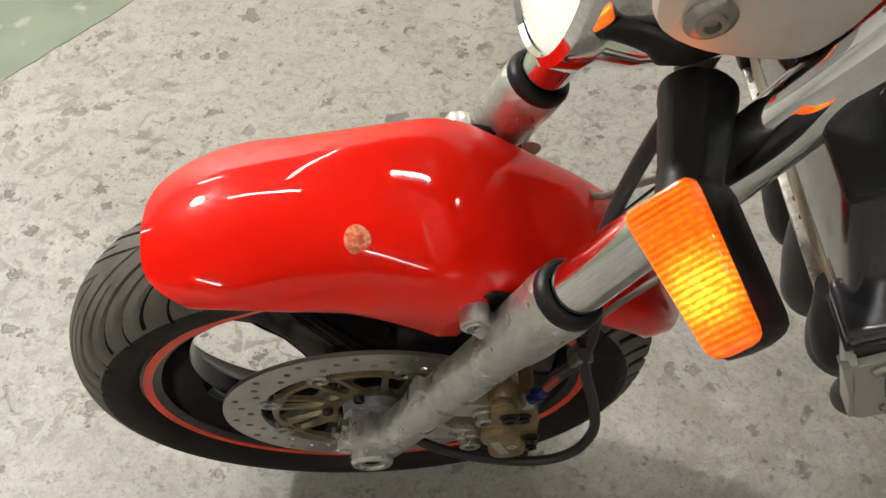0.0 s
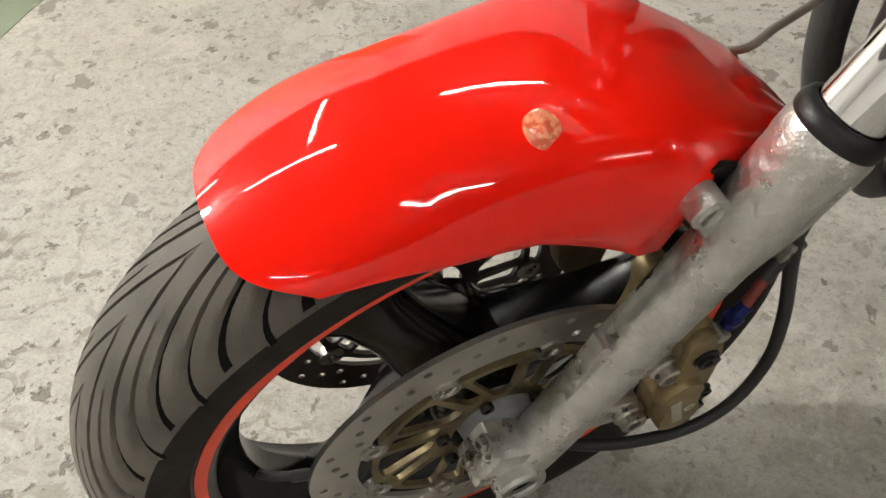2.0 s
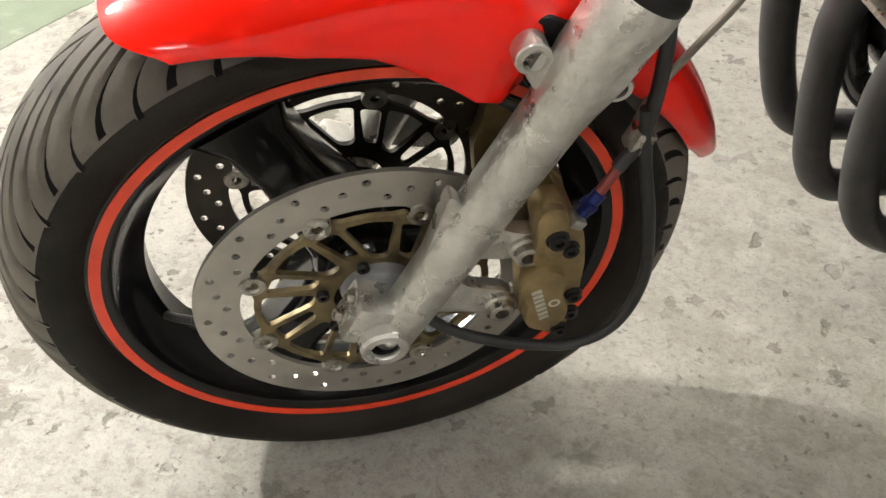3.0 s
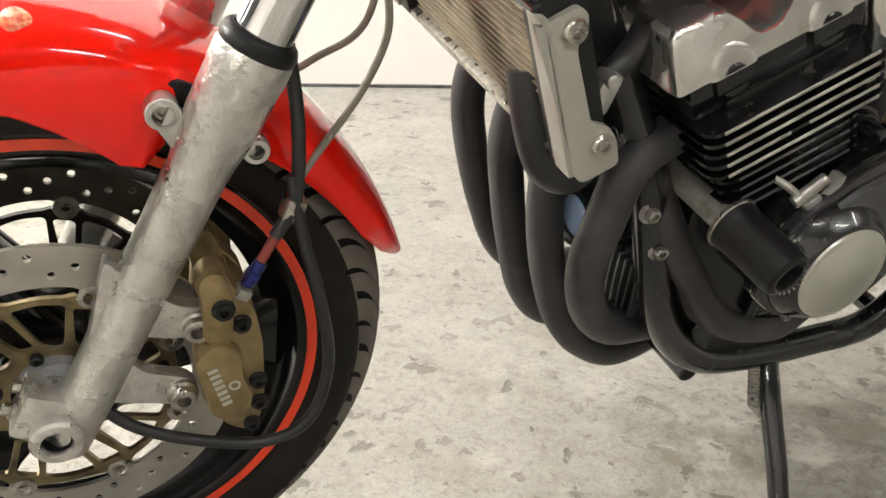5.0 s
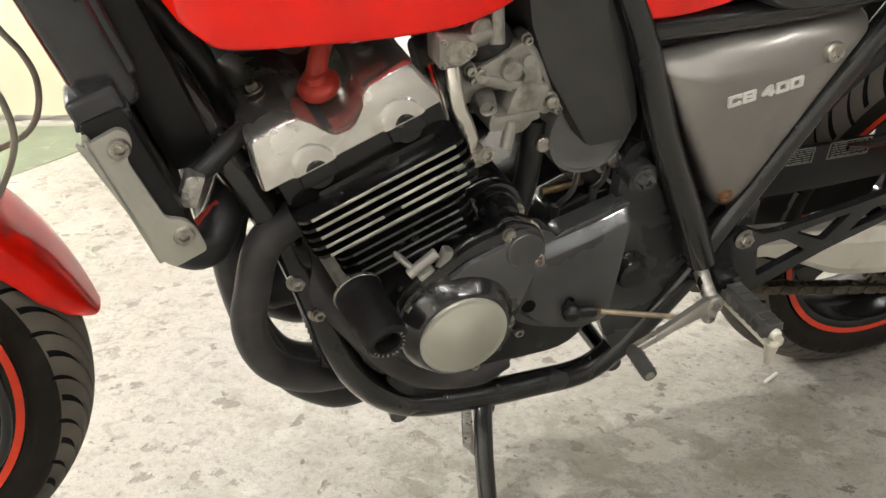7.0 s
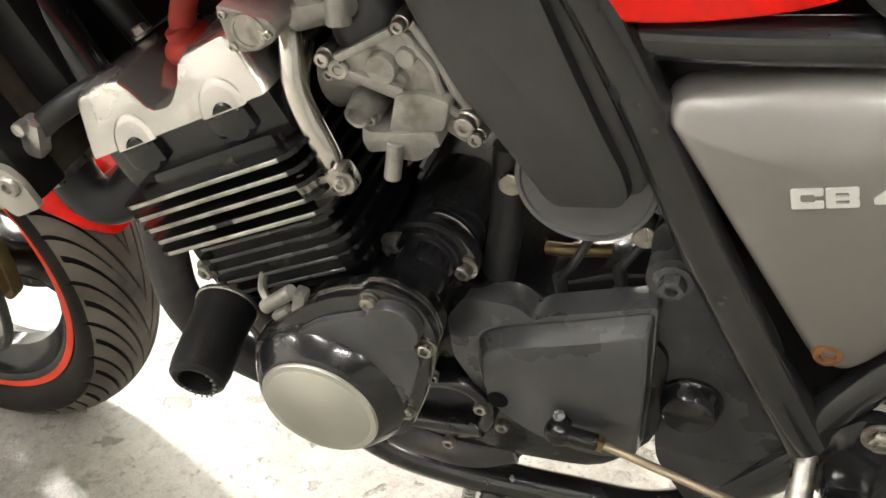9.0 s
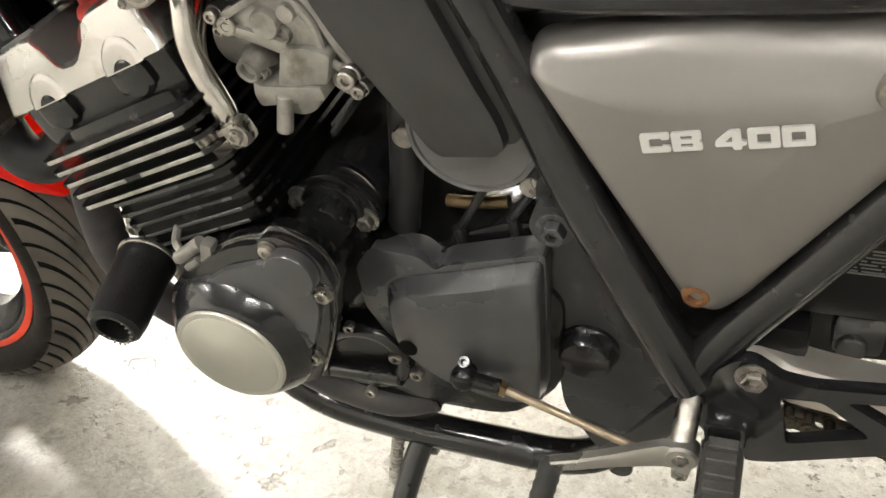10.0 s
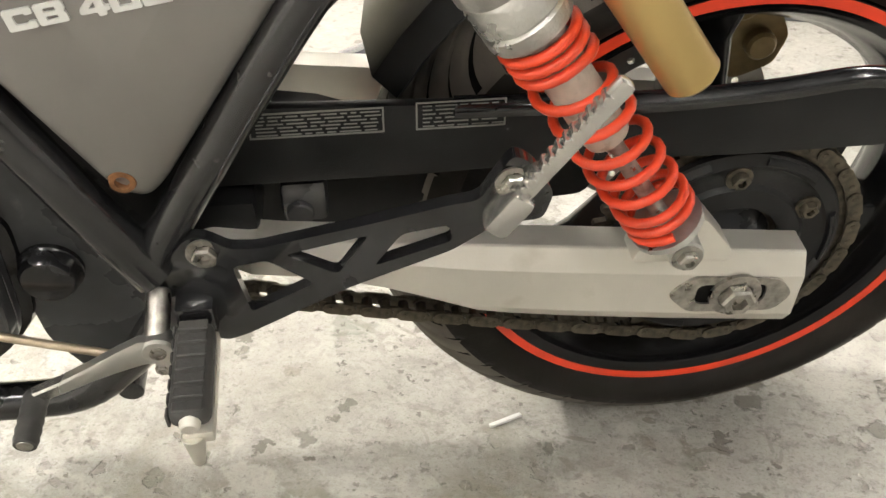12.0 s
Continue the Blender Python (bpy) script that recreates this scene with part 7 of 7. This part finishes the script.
def footrest_plate(s):
    """The rear-set hanger: a black truss plate with rider's peg at the front and a folded pillion peg behind."""
    holder = new("footrest_hanger")
    holder.parent = bike
    sy = lambda x: s * (0.163 + max(-0.05, x - 1.026) * 0.31)
    out = [(1.012, 0.114), (1.024, 0.121), (1.036, 0.117), (1.044, 0.113), (1.064, 0.117), (1.137, 0.152), (1.194, 0.181), (1.211, 0.188), (1.220, 0.208), (1.229, 0.226), (1.240, 0.222), (1.254, 0.202), (1.249, 0.180), (1.222, 0.170),
           (1.195, 0.142), (1.126, 0.092), (1.046, 0.024), (1.028, 0.012), (0.997, 0.022), (0.978, 0.046), (0.992, 0.085)]
    holes = [[(1.044, 0.095), (1.070, 0.107), (1.102, 0.091), (1.052, 0.050)], [(1.083, 0.115), (1.142, 0.145), (1.119, 0.104)], [(1.144, 0.117), (1.163, 0.150), (1.193, 0.164), (1.196, 0.151)]]
    bm = bmesh.new()
    plate(bm, rounded(out, 0.006), 0.0, 0.010, [rounded(h, 0.005) for h in holes])
    for v in bm.verts:
        v.co.y = sy(v.co.x) + (s * 0.010 if v.co.y > 0.005 else 0.0)
    hanger = part("hanger_plate", bm, BLACK, holder, "gloss black truss footrest plate")
    bm = bmesh.new()
    hexbolt(bm, (1.026, sy(1.026) + s * 0.010, 0.106), (0, s, 0), 0.009, 0.008)
    part("hanger_bolt", bm, STEEL, hanger)
    # rider's peg
    root = Vector((1.011, sy(1.012) + s * 0.014, 0.046))
    tip = Vector((1.013, s * 0.276, 0.044))
    d = (tip - root).normalized()
    bm = bmesh.new()
    box(bm, root - d * 0.002, (0.030, 0.030, 0.030), None, 0.006)
    part("peg_joint", bm, BLACK, hanger)
    bm = bmesh.new()
    m = Matrix.Translation(root.lerp(tip, 0.56)) @ d.to_track_quat("Y", "Z").to_matrix().to_4x4()
    box(bm, m.translation, (0.029, (tip - root).length * 0.80, 0.020), m.to_3x3().to_4x4(), 0.0095, 4)
    peg = part("rubber_pad", bm, PEG_RUBBER, hanger, "ribbed black rubber footpeg pad")
    bm = bmesh.new()
    for k in range(7):
        box(bm, m @ Vector((0, -0.036 + 0.012 * k, 0.0102)), (0.021, 0.0085, 0.0022), m.to_3x3().to_4x4(), 0.0008, 1)
        box(bm, m @ Vector((0.0145, -0.036 + 0.012 * k, 0)), (0.0022, 0.0085, 0.013), m.to_3x3().to_4x4(), 0.0008, 1)
    part("rubber_rib", bm, PEG_RUBBER, hanger)
    bm = bmesh.new()
    box(bm, m @ Vector((-0.004, 0.0, -0.0150)), (0.022, (tip - root).length * 0.88, 0.012), m.to_3x3().to_4x4(), 0.003)
    bar(bm, m @ Vector((0, 0.030, -0.002)), m @ Vector((0, 0.047, -0.002)), 0.0088, 0.0070, seg=18, chamfer=0.002)
    bar(bm, m @ Vector((0, 0.042, -0.014)), m @ Vector((0.0, 0.045, -0.044)), 0.0088, 0.0042, seg=16)
    part("peg_body", bm, ALLOY, hanger, "silver footpeg with hero pin")
    # pillion peg, folded up
    a, b = Vector((1.222, s * 0.243, 0.184)), Vector((1.284, s * 0.247, 0.277))
    d = (b - a).normalized()
    m = Matrix.Translation(a) @ d.to_track_quat("Y", "Z").to_matrix().to_4x4()
    bm = bmesh.new()
    box(bm, m @ Vector((0, 0.008, 0)), (0.021, 0.034, 0.018), m.to_3x3().to_4x4(), 0.006)
    box(bm, m @ Vector((0, 0.068, 0)), (0.0105, 0.098, 0.011), m.to_3x3().to_4x4(), 0.004)
    pillion = part("pillion_peg", bm, POLISHED, holder, "folded silver pillion peg with serrated edge")
    for k in range(12):
        bm = bmesh.new()
        bar(bm, m @ Vector((-0.0052, 0.028 + 0.0068 * k, 0.0032)), m @ Vector((0.0052, 0.028 + 0.0068 * k, 0.0032)), 0.0030, seg=8)
        part("tooth", bm, POLISHED, pillion)
    bm = bmesh.new()
    hexbolt(bm, (1.230, s * 0.236, 0.206), (0, s, 0), 0.008, 0.007)
    part("peg_bolt", bm, STEEL, hanger)
    return holder


left_hanger = footrest_plate(-1)
footrest_plate(1)

# gear lever and linkage
bm = bmesh.new()
bar(bm, (0.984, -0.160, 0.060), (0.982, -0.196, 0.038), 0.0092, seg=24)
part("lever_pivot", bm, STEEL, bike, "steel gear lever pivot")
bm = bmesh.new()
loops = []
for x, z, h, y in ((0.876, -0.010, 0.0058, -0.197), (0.905, 0.004, 0.0066, -0.198), (0.932, 0.018, 0.0078, -0.198), (0.952, 0.028, 0.0102, -0.198), (0.970, 0.035, 0.0122, -0.197), (0.984, 0.034, 0.0120, -0.196)):
    loops.append([(x, y + q * 0.0052, z + p * h) for q, p in ((-0.7, 1), (0.7, 1), (1, 0.7), (1, -0.7), (0.7, -1), (-0.7, -1), (-1, -0.7), (-1, 0.7))])
loft(bm, loops)
bar(bm, (0.983, -0.186, 0.036), (0.983, -0.2025, 0.036), 0.0130, seg=28, chamfer=0.002)
box(bm, (0.9835, -0.196, 0.018), (0.013, 0.011, 0.020), Matrix.Rotation(radians(12), 4, "Y"), 0.004)
lever = part("gear_lever", bm, LEVER, bike, "silver alloy gear lever")
bm = bmesh.new()
lathe(bm, [(0.0030, 0.0), (0.0062, 0.0), (0.0062, 0.0016), (0.0030, 0.0016)], (0.983, -0.2022, 0.036), (0, -1, 0), 20)
hexbolt(bm, (0.983, -0.200, 0.016), (0, -1, 0), 0.0042, 0.004)
part("lever_bolt", bm, STEEL, lever)
TIP_AT, TIP_DIR = Vector((0.8825, -0.194, -0.0100)), Vector((-0.03, -0.99, -0.10)).normalized()
bm = bmesh.new()
lathe(bm, [(0, 0), (0.0085, 0.0), (0.0098, 0.004)] + [(0.0098 - 0.0009 * (k % 2), 0.006 + 0.0042 * k) for k in range(8)] + [(0.0096, 0.039), (0.0084, 0.044), (0, 0.044)], TIP_AT, TIP_DIR, 20)
part("lever_rubber", bm, PEG_RUBBER, lever, "ribbed black rubber lever tip")
bm = bmesh.new()
lathe(bm, [(0, 0.0), (0.0062, 0.0), (0.0058, 0.0012), (0, 0.0016)], TIP_AT + TIP_DIR * 0.0435, TIP_DIR, 18)
part("lever_tip_cap", bm, STEEL, lever)
bm = bmesh.new()
bar(bm, (0.835, -0.168, 0.040), (0.946, -0.181, 0.013), 0.0034, seg=10)
part("linkage_rod", bm, ROD, bike, "thin tarnished gear linkage rod")
bm = bmesh.new()
bar(bm, (0.806, -0.150, 0.046), (0.806, -0.164, 0.044), 0.0085, seg=18, chamfer=0.002)
bmesh.ops.create_uvsphere(bm, u_segments=18, v_segments=10, radius=0.0115, matrix=Matrix.Translation((0.806, -0.168, 0.044)))
bar(bm, (0.808, -0.168, 0.0435), (0.838, -0.1685, 0.0395), 0.0070, seg=16, chamfer=0.002)
joint = part("linkage_joint", bm, ENGINE, bike)
bm = bmesh.new()
hexbolt(bm, (0.806, -0.160, 0.052), (0, -0.5, 0.86), 0.0055, 0.007, washer=False)
part("joint_nut", bm, ENGINE, joint)
bm = bmesh.new()
lathe(bm, [(0.0034, 0), (0.0068, 0), (0.0068, 0.006), (0.0034, 0.006)], (0.836, -0.1682, 0.0397), (0.111, -0.013, -0.027), 6)
part("linkage_nut", bm, BRASS, bike)

# side stand
bm = bmesh.new()
tube(bm, [(0.728, -0.124, -0.118), (0.722, -0.142, -0.136), (0.715, -0.168, -0.165), (0.709, -0.200, -0.203), (0.704, -0.226, -0.240), (0.703, -0.232, -0.249)], (0.0125, 0.0115), 16)
stand = part("side_stand", bm, BLACK, bike, "black side stand leg")
bm = bmesh.new()
box(bm, (0.702, -0.238, -0.2435), (0.046, 0.034, 0.006), Matrix.Rotation(radians(-12.9), 4, "X"), 0.0025)
part("stand_foot", bm, BLACK, stand)
bm = bmesh.new()
box(bm, (0.731, -0.120, -0.124), (0.026, 0.022, 0.022), None, 0.006)
part("stand_bracket", bm, BLACK, stand)
bm = bmesh.new()
path = []
for k in range(121):
    t = k / 120
    q = Vector((0.704, -0.126, -0.110)).lerp(Vector((0.700, -0.150, -0.158)), t)
    a = 2 * math.pi * 14 * t
    path.append(q + Vector((0.0058 * math.cos(a), 0.0058 * math.sin(a), 0)))
tube(bm, path, 0.0014, 6, sub=1)
bar(bm, (0.700, -0.150, -0.158), (0.706, -0.162, -0.166), 0.003, seg=8)
part("stand_spring", bm, STEEL, stand, "coiled stand return spring")

# rear brake on the far side, hugger and tail underside
bm = bmesh.new()
plate(bm, circle((REAR.x, REAR.z), 0.110, 64), 0.098, 0.103, [circle((REAR.x, REAR.z), 0.072, 40)] + [circle((REAR.x + rr * math.cos(a), REAR.z + rr * math.sin(a)), 0.004, 8) for k in range(24) for rr, a in ((0.082 + 0.018 * (k % 2), 2 * math.pi * k / 24),)])
part("rear_brake_disc", bm, DISC, bike, "drilled rear brake disc")
bm = bmesh.new()
plate(bm, rounded([(1.455, 0.105), (1.464, 0.168), (1.500, 0.182), (1.540, 0.176), (1.562, 0.146), (1.548, 0.120), (1.562, 0.094), (1.552, 0.062), (1.516, 0.047), (1.478, 0.060)], 0.008), 0.086, 0.124, bevel=0.006)
bar(bm, (1.500, 0.090, 0.140), (1.500, 0.070, 0.140), 0.019, seg=24, chamfer=0.003)
bar(bm, (1.530, 0.090, 0.090), (1.530, 0.074, 0.090), 0.015, seg=24, chamfer=0.003)
part("rear_brake_caliper", bm, BRONZE, bike, "bronze rear brake caliper")
bm = bmesh.new()
loops = []
for k in range(13):
    a = radians(70 + 80 * k / 12)
    ring_pts = []
    for y, r in ((-0.075, 0.325), (-0.060, 0.345), (0.0, 0.352), (0.060, 0.345), (0.075, 0.325), (0.072, 0.322), (0.0, 0.347), (-0.072, 0.322)):
        ring_pts.append((REAR.x + r * math.cos(a), y, REAR.z + r * math.sin(a)))
    loops.append(ring_pts)
loft(bm, loops)
part("inner_mudguard", bm, DARK, bike, "matt black inner mudguard")
